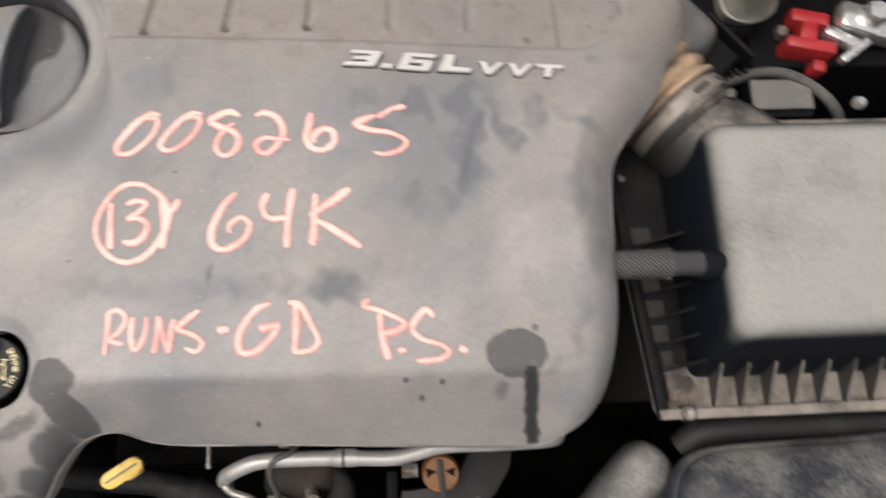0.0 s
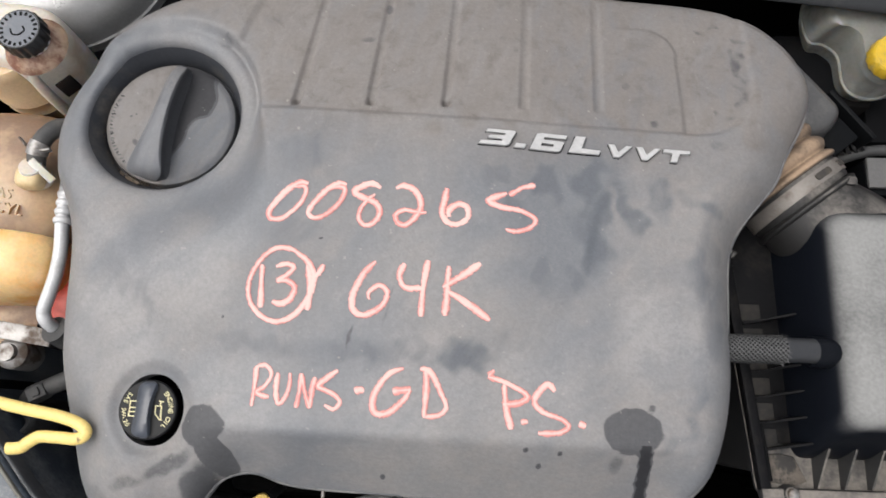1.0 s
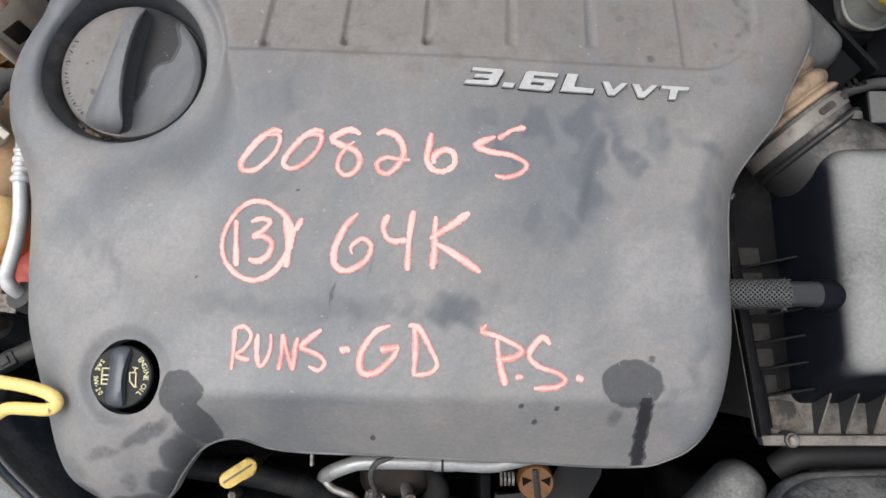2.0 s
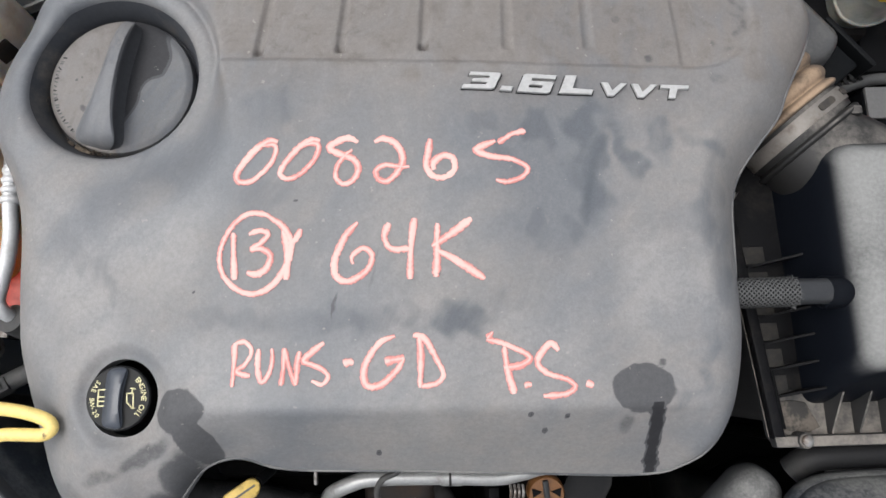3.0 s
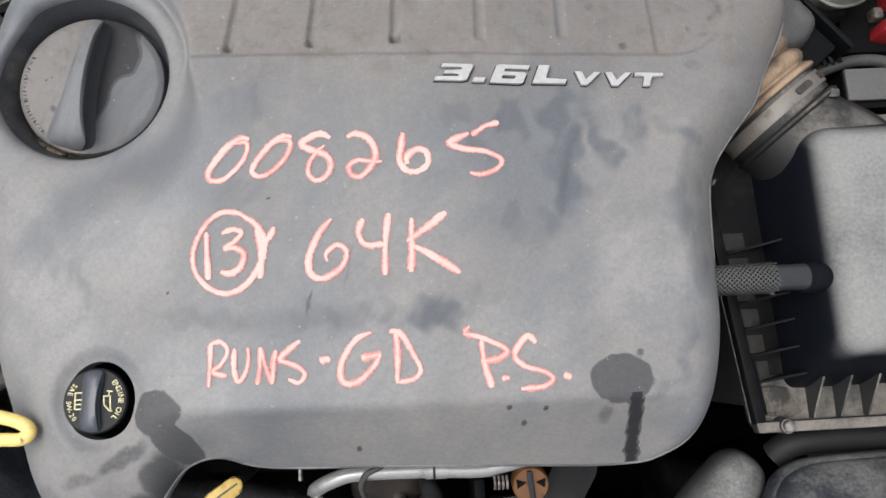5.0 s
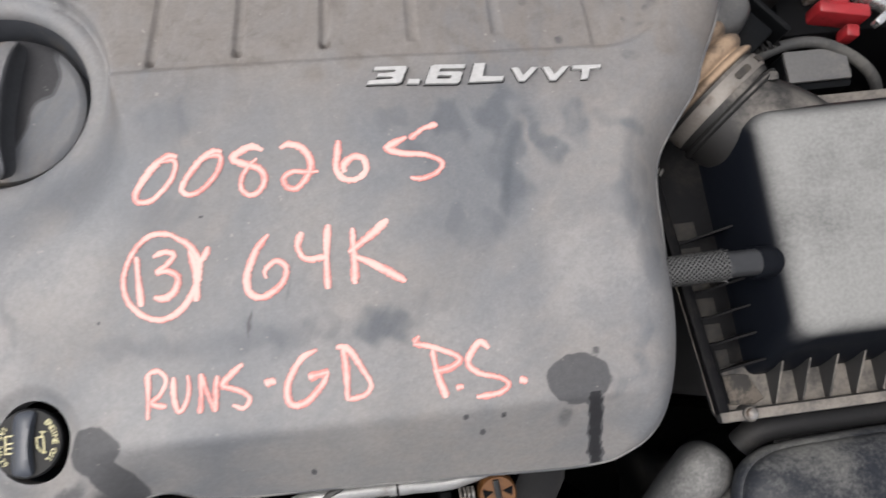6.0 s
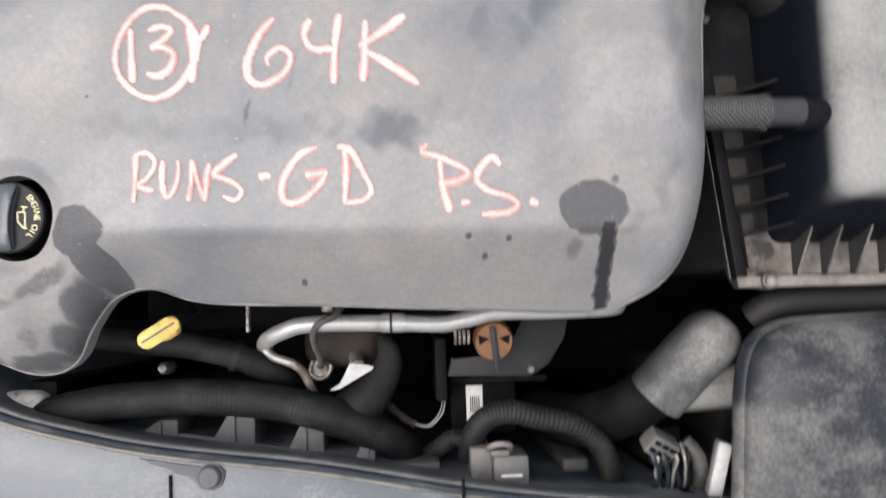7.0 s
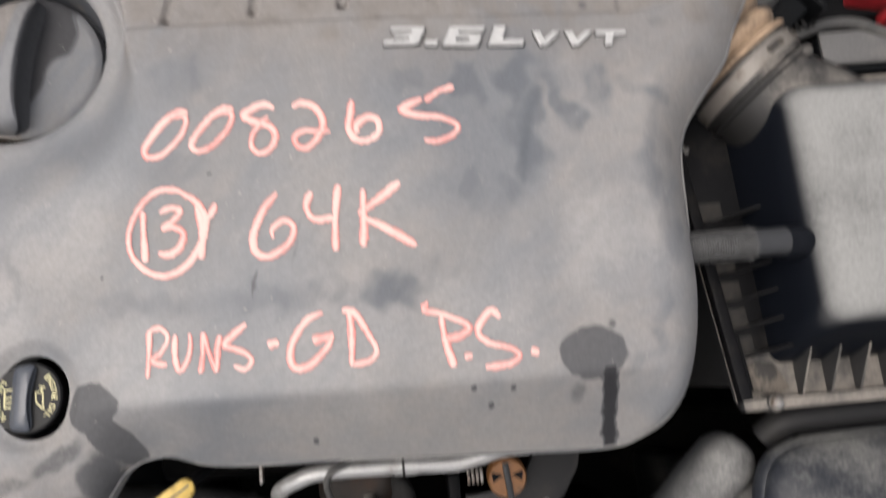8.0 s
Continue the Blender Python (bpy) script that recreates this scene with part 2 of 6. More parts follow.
def marker_paint():
    """Pink paint marker: pale in the middle of the stroke, red at its edges, scratchy."""
    m, n, l, bsdf = nodes_of("pink_marker_paint")
    co = n.new("ShaderNodeTexCoord").outputs["Object"]
    at = n.new("ShaderNodeAttribute")
    at.attribute_name = "across"
    grain = noise_node(n, l, co, 420, 4.0, 0.7)
    patch = noise_node(n, l, co, 45, 3.0)
    edge = maths(n, l, "ADD", maths(n, l, "ADD", at.outputs["Fac"], maths(n, l, "MULTIPLY", maths(n, l, "SUBTRACT", grain, 0.5), 1.0)), maths(n, l, "MULTIPLY", maths(n, l, "SUBTRACT", patch, 0.5), 1.9))
    col = mixed(n, l, ranged(n, l, edge, 0.12, 0.85), (0.76, 0.475, 0.43), (0.62, 0.235, 0.215))
    l.new(col, bsdf.inputs["Base Color"])
    bsdf.inputs["Roughness"].default_value = 0.65
    a = ranged(n, l, maths(n, l, "ADD", maths(n, l, "MULTIPLY", at.outputs["Fac"], 0.55), grain), 0.95, 1.08, 1.0, 0.0)
    l.new(a, bsdf.inputs["Alpha"])
    return m


M["marker"] = marker_paint()


def named(n, key):
    at = n.new("ShaderNodeAttribute")
    at.attribute_name = key
    return at.outputs["Fac"]


def warped(n, l, coords, scale, amount):
    """Coordinates pushed about by a soft noise, so that smears curl."""
    t = n.new("ShaderNodeTexNoise")
    t.inputs["Scale"].default_value, t.inputs["Detail"].default_value = scale, 2.0
    l.new(coords, t.inputs["Vector"])
    v = n.new("ShaderNodeVectorMath")
    v.operation = "MULTIPLY_ADD"
    v.inputs[1].default_value = (amount, amount, amount)
    l.new(t.outputs["Color"], v.inputs[0])
    l.new(coords, v.inputs[2])
    return v.outputs[0]


def spun(n, l, coords, degrees, stretch):
    """Coordinates turned about z and then stretched, for strokes in one direction."""
    a = n.new("ShaderNodeMapping")
    a.inputs["Rotation"].default_value = (0, 0, radians(degrees))
    l.new(coords, a.inputs["Vector"])
    b = n.new("ShaderNodeMapping")
    b.inputs["Scale"].default_value = stretch
    l.new(a.outputs[0], b.inputs["Vector"])
    return b.outputs[0]


def cover_plastic():
    """Dark moulded plastic under a film of brownish dust, wiped, smeared and stained."""
    m, n, l, bsdf = nodes_of("engine_cover_plastic")
    co = n.new("ShaderNodeTexCoord").outputs["Object"]
    wet_shade_at, rub, soil, pale = (named(n, key) for key in ("wet_shade", "wiped", "soil", "pale"))
    curl = warped(n, l, co, 12, 0.05)
    big = noise_node(n, l, curl, 8, 4.0, 0.5)
    mid = noise_node(n, l, co, 38, 6.0, 0.65)
    streak = noise_node(n, l, spun(n, l, curl, 18, (2.6, 0.75, 1.0)), 34, 5.0, 0.6)
    wipe = noise_node(n, l, spun(n, l, curl, -38, (0.6, 2.4, 1.0)), 20, 4.0, 0.55)
    fine = noise_node(n, l, co, 700, 2.0, 0.6)
    grit = noise_node(n, l, co, 260, 4.0, 0.7)

    def centred(v, k):
        return maths(n, l, "MULTIPLY", maths(n, l, "SUBTRACT", v, 0.5), k)

    wet_shade = ranged(n, l, maths(n, l, "ADD", wet_shade_at, maths(n, l, "ADD", centred(mid, 0.22), centred(grit, 0.30))), 0.36, 0.66)
    film = ranged(n, l, maths(n, l, "ADD", maths(n, l, "MULTIPLY", big, 0.78), maths(n, l, "MULTIPLY", wipe, 0.22)), 0.38, 0.62)
    dust = mixed(n, l, ranged(n, l, mid, 0.35, 0.7), (0.210, 0.204, 0.202), (0.232, 0.216, 0.206))
    clean = mixed(n, l, mid, (0.128, 0.136, 0.150), (0.166, 0.170, 0.180))
    col = mixed(n, l, film, clean, dust)
    # grime at the back; paler middle and near side, thin dust with painted sky sheen
    col = mixed(n, l, maths(n, l, "MULTIPLY", soil, ranged(n, l, streak, 0.25, 0.65, 0.45, 1.0)), col, (0.176, 0.159, 0.147))
    col = mixed(n, l, maths(n, l, "MULTIPLY", soil, ranged(n, l, noise_node(n, l, curl, 60, 5.0, 0.6), 0.50, 0.72, 0.0, 0.55)), col, (0.118, 0.104, 0.094))
    col = mixed(n, l, maths(n, l, "MULTIPLY", pale, ranged(n, l, maths(n, l, "ADD", wipe, centred(grit, 0.35)), 0.25, 0.70, 0.40, 0.85)), col, (0.285, 0.274, 0.270))
    # light scuffs in short strokes
    scuff = noise_node(n, l, spun(n, l, curl, 12, (1.6, 0.5, 1.0)), 85, 7.0, 0.72)
    col = mixed(n, l, ranged(n, l, scuff, 0.55, 0.80, 0.0, 0.42), col, (0.285, 0.270, 0.258))
    rubbed = ranged(n, l, maths(n, l, "ADD", rub, maths(n, l, "ADD", centred(streak, 0.9), maths(n, l, "ADD", centred(mid, 0.45), centred(grit, 0.35)))), 0.18, 1.10)
    col = mixed(n, l, rubbed, col, (0.096, 0.104, 0.118))
    # moisture, and on the round cap's disc and grip painted shade as well
    col = mixed(n, l, maths(n, l, "MULTIPLY", wet_shade, 0.9), col, (0.073, 0.074, 0.079))
    col = mixed(n, l, ranged(n, l, wet_shade_at, 1.12, 1.28), col, (0.030, 0.030, 0.033))
    val = n.new("ShaderNodeHueSaturation")
    l.new(ranged(n, l, maths(n, l, "ADD", maths(n, l, "MULTIPLY", fine, 0.4), maths(n, l, "MULTIPLY", grit, 0.6)), 0.25, 0.78, 0.87, 1.13), val.inputs["Value"])
    l.new(col, val.inputs["Color"])
    speck = ranged(n, l, noise_node(n, l, co, 190, 2.0, 0.5), 0.725, 0.76)
    l.new(mixed(n, l, maths(n, l, "MULTIPLY", speck, 0.5), val.outputs[0], (0.32, 0.30, 0.28)), bsdf.inputs["Base Color"])
    l.new(maths(n, l, "SUBTRACT", ranged(n, l, film, 0, 1, 0.46, 0.70), maths(n, l, "MULTIPLY", wet_shade, 0.12)), bsdf.inputs["Roughness"])
    l.new(ranged(n, l, wet_shade, 0, 1, 0.45, 0.14), bsdf.inputs["Specular IOR Level"])
    b = n.new("ShaderNodeBump")
    b.inputs["Strength"].default_value, b.inputs["Distance"].default_value = 0.22, 0.0005
    l.new(maths(n, l, "ADD", fine, grit), b.inputs["Height"])
    l.new(b.outputs[0], bsdf.inputs["Normal"])
    return m


M["cover"] = cover_plastic()


def braid():
    m, n, l, bsdf = nodes_of("braided_sleeve")
    bsdf.inputs["Specular IOR Level"].default_value = 0.2
    bsdf.inputs["Roughness"].default_value = 0.5
    co = n.new("ShaderNodeTexCoord").outputs["Object"]
    l.new(mixed(n, l, noise_node(n, l, co, 600, 2.0), (0.016, 0.016, 0.017), (0.15, 0.15, 0.15)), bsdf.inputs["Base Color"])
    return m


M["braid"] = braid()
M["spout"] = surface("satin_spout_plastic", (0.030, 0.031, 0.034), (0.055, 0.054, 0.053), (0.45, 0.7), 30, rough=(0.36, 0.6))
M["boss"] = surface("dark_wall_plastic", (0.0050, 0.0060, 0.0088), (0.010, 0.0105, 0.0125), (0.5, 0.8), 30, rough=(0.45, 0.7), spec=0.12)
M["corner_dust"] = surface("speckled_corner_dust", (0.030, 0.028, 0.026), (0.115, 0.098, 0.082), (0.42, 0.66), 60, rough=(0.8, 0.95), speck=0.4)
M["tower"] = surface("dark_dome_metal", (0.34, 0.34, 0.34), (0.24, 0.238, 0.234), (0.45, 0.7), 10, rough=(0.25, 0.42), metal=0.3)
M["grey_dark"] = surface("dark_grey_shroud", (0.022, 0.023, 0.025), (0.055, 0.053, 0.051), (0.45, 0.7), 24, rough=(0.55, 0.8), spec=0.3)
M["hose_rubber"] = surface("dusty_radiator_hose", (0.010, 0.0103, 0.0113), (0.025, 0.0248, 0.0252), (0.42, 0.68), 26, rough=(0.6, 0.85), spec=0.15)
M["hose_braid"] = surface("woven_hose_cover", (0.014, 0.0145, 0.0158), (0.036, 0.0356, 0.0360), (0.42, 0.68), 30, rough=(0.55, 0.8), spec=0.18)
# dusty on top; the dark base paints the shaded side of the pipe
M["pipe_dusty"] = surface("dusty_shaded_pipe", (0.030, 0.031, 0.033), (0.215, 0.212, 0.206), (0.34, 0.66), 14, rough=(0.5, 0.85), upward=True, slope=(0.20, 0.92), speck=0.2)
M["strip"] = surface("tan_seal", (0.15, 0.145, 0.125), (0.08, 0.08, 0.078), (0.45, 0.7), 30, rough=(0.6, 0.85))
M["box_black"] = surface("smeared_black_plastic", (0.018, 0.0205, 0.0265), (0.135, 0.134, 0.129), (0.43, 0.72), 14, rough=(0.40, 0.8), stretch=(0.8, 1.2, 1.0), speck=0.25, spec=0.25)
M["orange_red"] = surface("orange_red_plastic", (0.46, 0.045, 0.02), (0.25, 0.025, 0.018), (0.5, 0.7), 30, rough=(0.4, 0.6))
M["knob_cream"] = surface("cream_plastic", (0.62, 0.47, 0.26), (0.4, 0.28, 0.15), (0.45, 0.7), 40, rough=(0.4, 0.6))
M["well"] = surface("ring_wall_plastic", (0.040, 0.043, 0.050), (0.100, 0.092, 0.085), (0.50, 0.74), 30, rough=(0.55, 0.8), spec=0.3)
# darker copy of the tray plastic, painting the shade on the cover's side
M["tray_shaded"] = surface("shaded_tray_plastic", (0.007, 0.007, 0.008), (0.019, 0.0175, 0.0165), (0.48, 0.72), 40, rough=(0.5, 0.85), spec=0.08)
M["clamp"] = surface("dirty_clamp_band", (0.180, 0.164, 0.148), (0.105, 0.083, 0.066), (0.45, 0.68), 40, rough=(0.5, 0.8), metal=0.2)
M["rubber_grey"] = surface("dusty_hose_rubber", (0.045, 0.045, 0.046), (0.10, 0.096, 0.09), (0.4, 0.7), 30, rough=(0.6, 0.85))
M["wire_blue"] = surface("blue_wire", (0.020, 0.025, 0.036), (0.05, 0.05, 0.055), (0.5, 0.8), 80, rough=(0.4, 0.6))
M["wire_white"] = surface("white_wire", (0.24, 0.235, 0.22), (0.12, 0.115, 0.105), (0.5, 0.8), 80, rough=(0.4, 0.6))
M["gloss"] = surface("glossy_black_plastic", (0.012, 0.0125, 0.014), (0.03, 0.03, 0.031), (0.5, 0.8), 40, rough=(0.3, 0.45), bump=0.05)
# bluer and lighter than the cap itself: sky sheen put into the base colour
M["cap_grip"] = surface("sky_sheen_cap_grip", (0.050, 0.057, 0.072), (0.075, 0.081, 0.094), (0.5, 0.8), 40, rough=(0.28, 0.42), bump=0.05)
M["grip"] = surface("worn_grip_plastic", (0.125, 0.135, 0.154), (0.175, 0.178, 0.185), (0.45, 0.7), 30, rough=(0.42, 0.65))
M["crumbs"] = surface("dry_leaf_crumbs", (0.055, 0.04, 0.028), (0.17, 0.135, 0.10), (0.4, 0.6), 200, rough=(0.8, 0.95))
M["yellow_tab"] = surface("faded_yellow_plastic", (0.66, 0.46, 0.12), (0.40, 0.28, 0.09), (0.45, 0.7), 120, rough=(0.45, 0.7), bump=0.05)
M["foil"] = surface("bright_terminal_metal", (0.72, 0.72, 0.72), (0.5, 0.49, 0.47), (0.5, 0.75), 60, rough=(0.22, 0.4), metal=0.85)
M["pipe_alloy"] = surface("pale_aluminium_pipe", (0.56, 0.565, 0.575), (0.42, 0.42, 0.415), (0.5, 0.75), 50, rough=(0.4, 0.6), metal=0.15)
M["stain"] = translucent("fluid_stained_plastic", (0.46, 0.33, 0.24), (0.17, 0.075, 0.05), (0.40, 0.60), 40)
M["fluid"] = translucent("tan_fluid_plastic", (0.58, 0.43, 0.27), (0.46, 0.31, 0.18), (0.45, 0.7), 16)
M["cap_black"] = surface("oil_cap_plastic", (0.006, 0.0065, 0.0075), (0.016, 0.016, 0.017), (0.5, 0.8), 40, rough=(0.5, 0.6), bump=0.05, spec=0.25)
M["pale_metal"] = surface("pale_heat_sleeve", (0.46, 0.46, 0.46), (0.3, 0.29, 0.28), (0.5, 0.75), 60, rough=(0.5, 0.7), bump=0.05)
# brown dust, its colour brought down for the shade beside the cover
M["pocket"] = surface("shaded_pocket_dust", (0.012, 0.0115, 0.011), (0.036, 0.032, 0.028), (0.4, 0.65), 90, rough=(0.8, 0.95))
M["shroud"] = surface("grey_shroud_plastic", (0.080, 0.084, 0.090), (0.140, 0.140, 0.141), (0.45, 0.7), 24, rough=(0.55, 0.8), spec=0.3)
M["resonator"] = surface("dark_resonator_plastic", (0.072, 0.071, 0.071), (0.140, 0.134, 0.128), (0.45, 0.7), 20, rough=(0.38, 0.7))
M["edge"] = surface("worn_cover_edge", (0.090, 0.092, 0.097), (0.180, 0.175, 0.170), (0.40, 0.62), 30, rough=(0.4, 0.7))
M["slot"] = surface("clamp_slot", (0.03, 0.027, 0.024), (0.075, 0.062, 0.05), (0.4, 0.65), 90, rough=(0.7, 0.9))

# ---- the ground, the bay and the engine under the cover ----
def structure(name, bm, material, label, category):
    ob = thing(name, (0, 0, 0), label, category, kind="structure")
    mesh = bpy.data.meshes.new(name)
    bm.to_mesh(mesh)
    bm.free()
    mesh.materials.append(material)
    bpy.data.objects.remove(ob)
    ob = new(name, mesh)
    return tagged(ob, label, category, kind="structure")


gm = bmesh.new()
bmesh.ops.create_grid(gm, x_segments=8, y_segments=8, size=400)
structure("ground", gm, M["ground"], "dark grey asphalt ground under the car", "ground")
structure("engine_bay_floor", block(-0.72, 0.78, -0.32, 0.66, 0.30, 0.34, 0.005), M["soot"], "oily black floor of the engine bay", "floor")
structure("engine_bay_wall_left", block(-0.74, -0.70, -0.3, 0.64, 0.02, 0.93, 0.01), M["soot"], "black inner wing beside the engine", "wall")
structure("engine_bay_wall_right", block(0.74, 0.78, -0.3, 0.64, 0.02, 0.93, 0.01), M["soot"], "black inner wing beside the battery", "wall")
structure("engine_bay_wall_rear", block(-0.74, 0.78, 0.645, 0.69, 0.02, 1.04, 0.01), M["soot"], "black firewall behind the engine", "wall")
structure("engine_bay_wall_front", block(-0.70, 0.74, -0.31, -0.27, 0.02, 0.80, 0.01), M["soot"], "black lower front wall of the bay", "wall")

engine = thing("engine", (0.0, 0.22, 0.34), "dark oily engine block below the plastic cover", "engine")
part("block", block(-0.22, 0.22, 0.075, 0.44, 0.34, 0.80, 0.02), M["soot"], engine)
part("valve_cover", block(-0.225, 0.225, 0.09, 0.20, 0.80, 0.90, 0.015), M["soot"], engine)
part("valve_cover", block(-0.225, 0.225, 0.30, 0.42, 0.80, 0.90, 0.015), M["soot"], engine)
part("manifold", block(-0.17, 0.19, 0.02, 0.075, 0.62, 0.78, 0.015), M["soot"], engine)


# ---- the engine cover ----
OUTLINE = spline([
    (-0.064, 0.045), (0.02, 0.041), (0.11, 0.036), (0.198, 0.032), (0.226, 0.041), (0.2465, 0.060), (0.261, 0.089), (0.2695, 0.130),
    (0.2722, 0.19), (0.2750, 0.232), (0.2830, 0.255), (0.3005, 0.279), (0.3150, 0.298), (0.3235, 0.319), (0.3405, 0.350), (0.349, 0.375), (0.345, 0.403),
    (0.331, 0.429), (0.304, 0.454), (0.256, 0.473), (0.11, 0.482), (-0.06, 0.479), (-0.185, 0.468), (-0.247, 0.4345), (-0.285, 0.391),
    (-0.302, 0.346), (-0.2985, 0.300), (-0.284, 0.262), (-0.276, 0.215), (-0.2725, 0.13), (-0.264, 0.068), (-0.242, 0.022), (-0.207, 0.003),
    (-0.177, -0.001), (-0.154, 0.009), (-0.140, 0.029), (-0.122, 0.049), (-0.097, 0.055)], 16, True)
KNOB, CAP = (-0.2005, 0.3455), (-0.1735, 0.1000)
KNOB_R, CAP_R = 0.0665, 0.0268


def to_outline(p):
    """The signed distance inside the outline and the nearest place on it, for many points."""
    a, b = OUTLINE, np.roll(OUTLINE, -1, 0)
    ab = b - a
    dist, near, inside = np.empty(len(p)), np.empty((len(p), 2)), np.empty(len(p), bool)
    for s in range(0, len(p), 4000):
        q = p[s : s + 4000, None, :]
        t = np.clip(((q - a) * ab).sum(-1) / (ab * ab).sum(-1), 0, 1)
        c = a + t[..., None] * ab
        d = np.hypot(*(np.moveaxis(q - c, -1, 0)))
        k = d.argmin(1)
        i = np.arange(len(k))
        dist[s : s + 4000], near[s : s + 4000] = d[i, k], c[i, k]
        cross = ((a[:, 1] > q[..., 1]) != (b[:, 1] > q[..., 1])) & (q[..., 0] < ab[:, 0] * (q[..., 1] - a[:, 1]) / (ab[:, 1] + 1e-12) + a[:, 0])
        inside[s : s + 4000] = cross.sum(1) % 2 == 1
    return np.where(inside, dist, -dist), near


GROOVES = ((-0.081, -0.067), (-0.020, -0.010), (0.042, 0.048), (0.105, 0.109), (0.167, 0.169))


def cover_height(p, d):
    """The height of the cover's skin at the places p, which lie d inside its outline."""
    x, y = p[:, 0], p[:, 1]
    d = np.maximum(d, 0)
    # broad form: a flat middle that falls to the back and to the cap side
    z = 0.997 - 0.19 * soft(y - 0.325, 0.03) - 0.28 * soft(-0.125 - x, 0.04) * (1 - 0.6 * smooth(y, 0.385, 0.44))
    # raised middle field with a smile-shaped lower border
    low = np.interp(x, [-0.30, -0.2, -0.13, 0.0, 0.07, 0.125, 0.15, 0.165, 0.2], [0.29, 0.19, 0.148, 0.142, 0.146, 0.172, 0.205, 0.26, 0.34])
    z += 0.0045 * smooth(y - low, -0.014, 0.018) * smooth(x, -0.30, -0.2) * (1 - 0.75 * smooth(x, 0.08, 0.15)) + 0.002 * smooth(y, 0.1, 0.2)
    # ribbed field at the back, a little lower, with its grooves
    v = y - (0.3425 - 0.040 * (x + 0.10))
    turn_in, end = 0.05, 0.296
    corner = (x > end - turn_in) & (v < turn_in)
    within = np.where(corner, turn_in - np.hypot(x - (end - turn_in), turn_in - v), np.minimum(end - x, v))
    r_knob = np.hypot(x - KNOB[0], y - KNOB[1])
    field = smooth(np.minimum(within, r_knob - 0.0850), -0.001, 0.003) * smooth(x + 0.139 - 0.3 * (y - 0.402), -0.004, 0.004)
    z -= field * (0.0014 + 0.0016 * smooth(end - x, 0.002, 0.026))
    for k, (x0, x1) in enumerate(GROOVES):
        line = x0 + (x1 - x0) * (y - 0.348) / 0.1
        start = 0.3465 - 0.018 * max(-x0, 0)
        w = np.clip(1 - np.abs(x - line) / 0.0042, 0, 1)
        pocket = 0.0045 * (1 - smooth(y, start + 0.004, start + 0.009)) * (k < 3)
        z -= ((0.0031 if k < 3 else 0.0019) + pocket) * np.minimum(w * 1.9, 1) * smooth(y, start, start + 0.005) * smooth(d, 0.012, 0.03) * (1 - 0.45 * smooth(y, 0.36, 0.45))
    # the last panel ends in a step that arches over at the back
    arch = np.where(y > 0.405, np.hypot(np.maximum(x - 0.206, 0), y - 0.405) - 0.0295, x - 0.2355 + 0.02 * (y - 0.35))
    z -= (0.0018 * smooth(arch, -0.0012, 0.0012) - 0.0010 * smooth(arch, 0.004, 0.02)) * field * smooth(x, 0.178, 0.205)
    # rolled edges, and the creased front face
    lobe = smooth(-x, 0.115, 0.17) * smooth(-y, -0.15, -0.06)
    width = 0.034 + 0.05 * lobe - 0.018 * smooth(y, 0.17 + 0.08 * (x < 0), 0.25 + 0.05 * (x < 0))
    fall = 0.042 - 0.016 * smooth(y, 0.38, 0.43) * smooth(-x, 0.14, 0.2) + 0.034 * lobe - 0.012 * smooth(-x, 0.2, 0.26) * smooth(y, 0.12, 0.2) - 0.020 * smooth(x, 0.26, 0.32) * smooth(y, 0.30, 0.36)
    t = np.clip(1 - d / width, 0, 1)
    rolled = fall * (1 - np.sqrt(np.maximum(1 - 0.97 * t * t, 0)))
    # the battery side slopes off more evenly, to a thin lip
    flank = smooth(x, 0.14, 0.21) * smooth(y, 0.13, 0.21) * (1 - 0.85 * smooth(y, 0.325, 0.40))
    even = (0.0345 - 0.013 * smooth(y, 0.25, 0.33)) * np.clip(1 - d / 0.040, 0, 1) ** 1.9
    rolled = rolled * (1 - flank) + even * flank
    crease = 1.32 * soft(0.0865 - 0.012 * x - y, 0.0035)
    front = smooth(x, -0.145, -0.095) * (1 - smooth(x, 0.20, 0.262)) * (1 - smooth(y, 0.10, 0.135))
    z -= front * crease + (1 - front) * rolled
    # collar round the large round cap
    r = np.hypot(x - KNOB[0], y - KNOB[1])
    ring = 0.9700 + 0.0 * r
    aim = ((x - KNOB[0]) * 0.55 + (y - KNOB[1]) * 0.83) / np.maximum(r, 1e-6)
    k = 1 - smooth(r, 0.080 - 0.008 * (1 - smooth(aim, -0.2, 0.6)), 0.092 + 0.040 * (1 - smooth(aim, -0.2, 0.6)))
    z = z * (1 - k) + np.minimum(ring, z + 0.012) * k
    lip = np.clip(1 - (r - KNOB_R) / 0.011, 0, 1)
    z -= 0.008 * (1 - np.sqrt(np.maximum(1 - 0.98 * lip * lip, 0)))
    z -= 0.0048 * np.exp(-(((r - 0.0842) / 0.0028) ** 2)) * smooth(x, -0.160, -0.138) * smooth(y, 0.340, 0.362)
    # shallow dish round the oil filler cap
    c = np.hypot(x - CAP[0], y - CAP[1])
    return z - 0.006 * (1 - smooth(c, 0.026, 0.039))


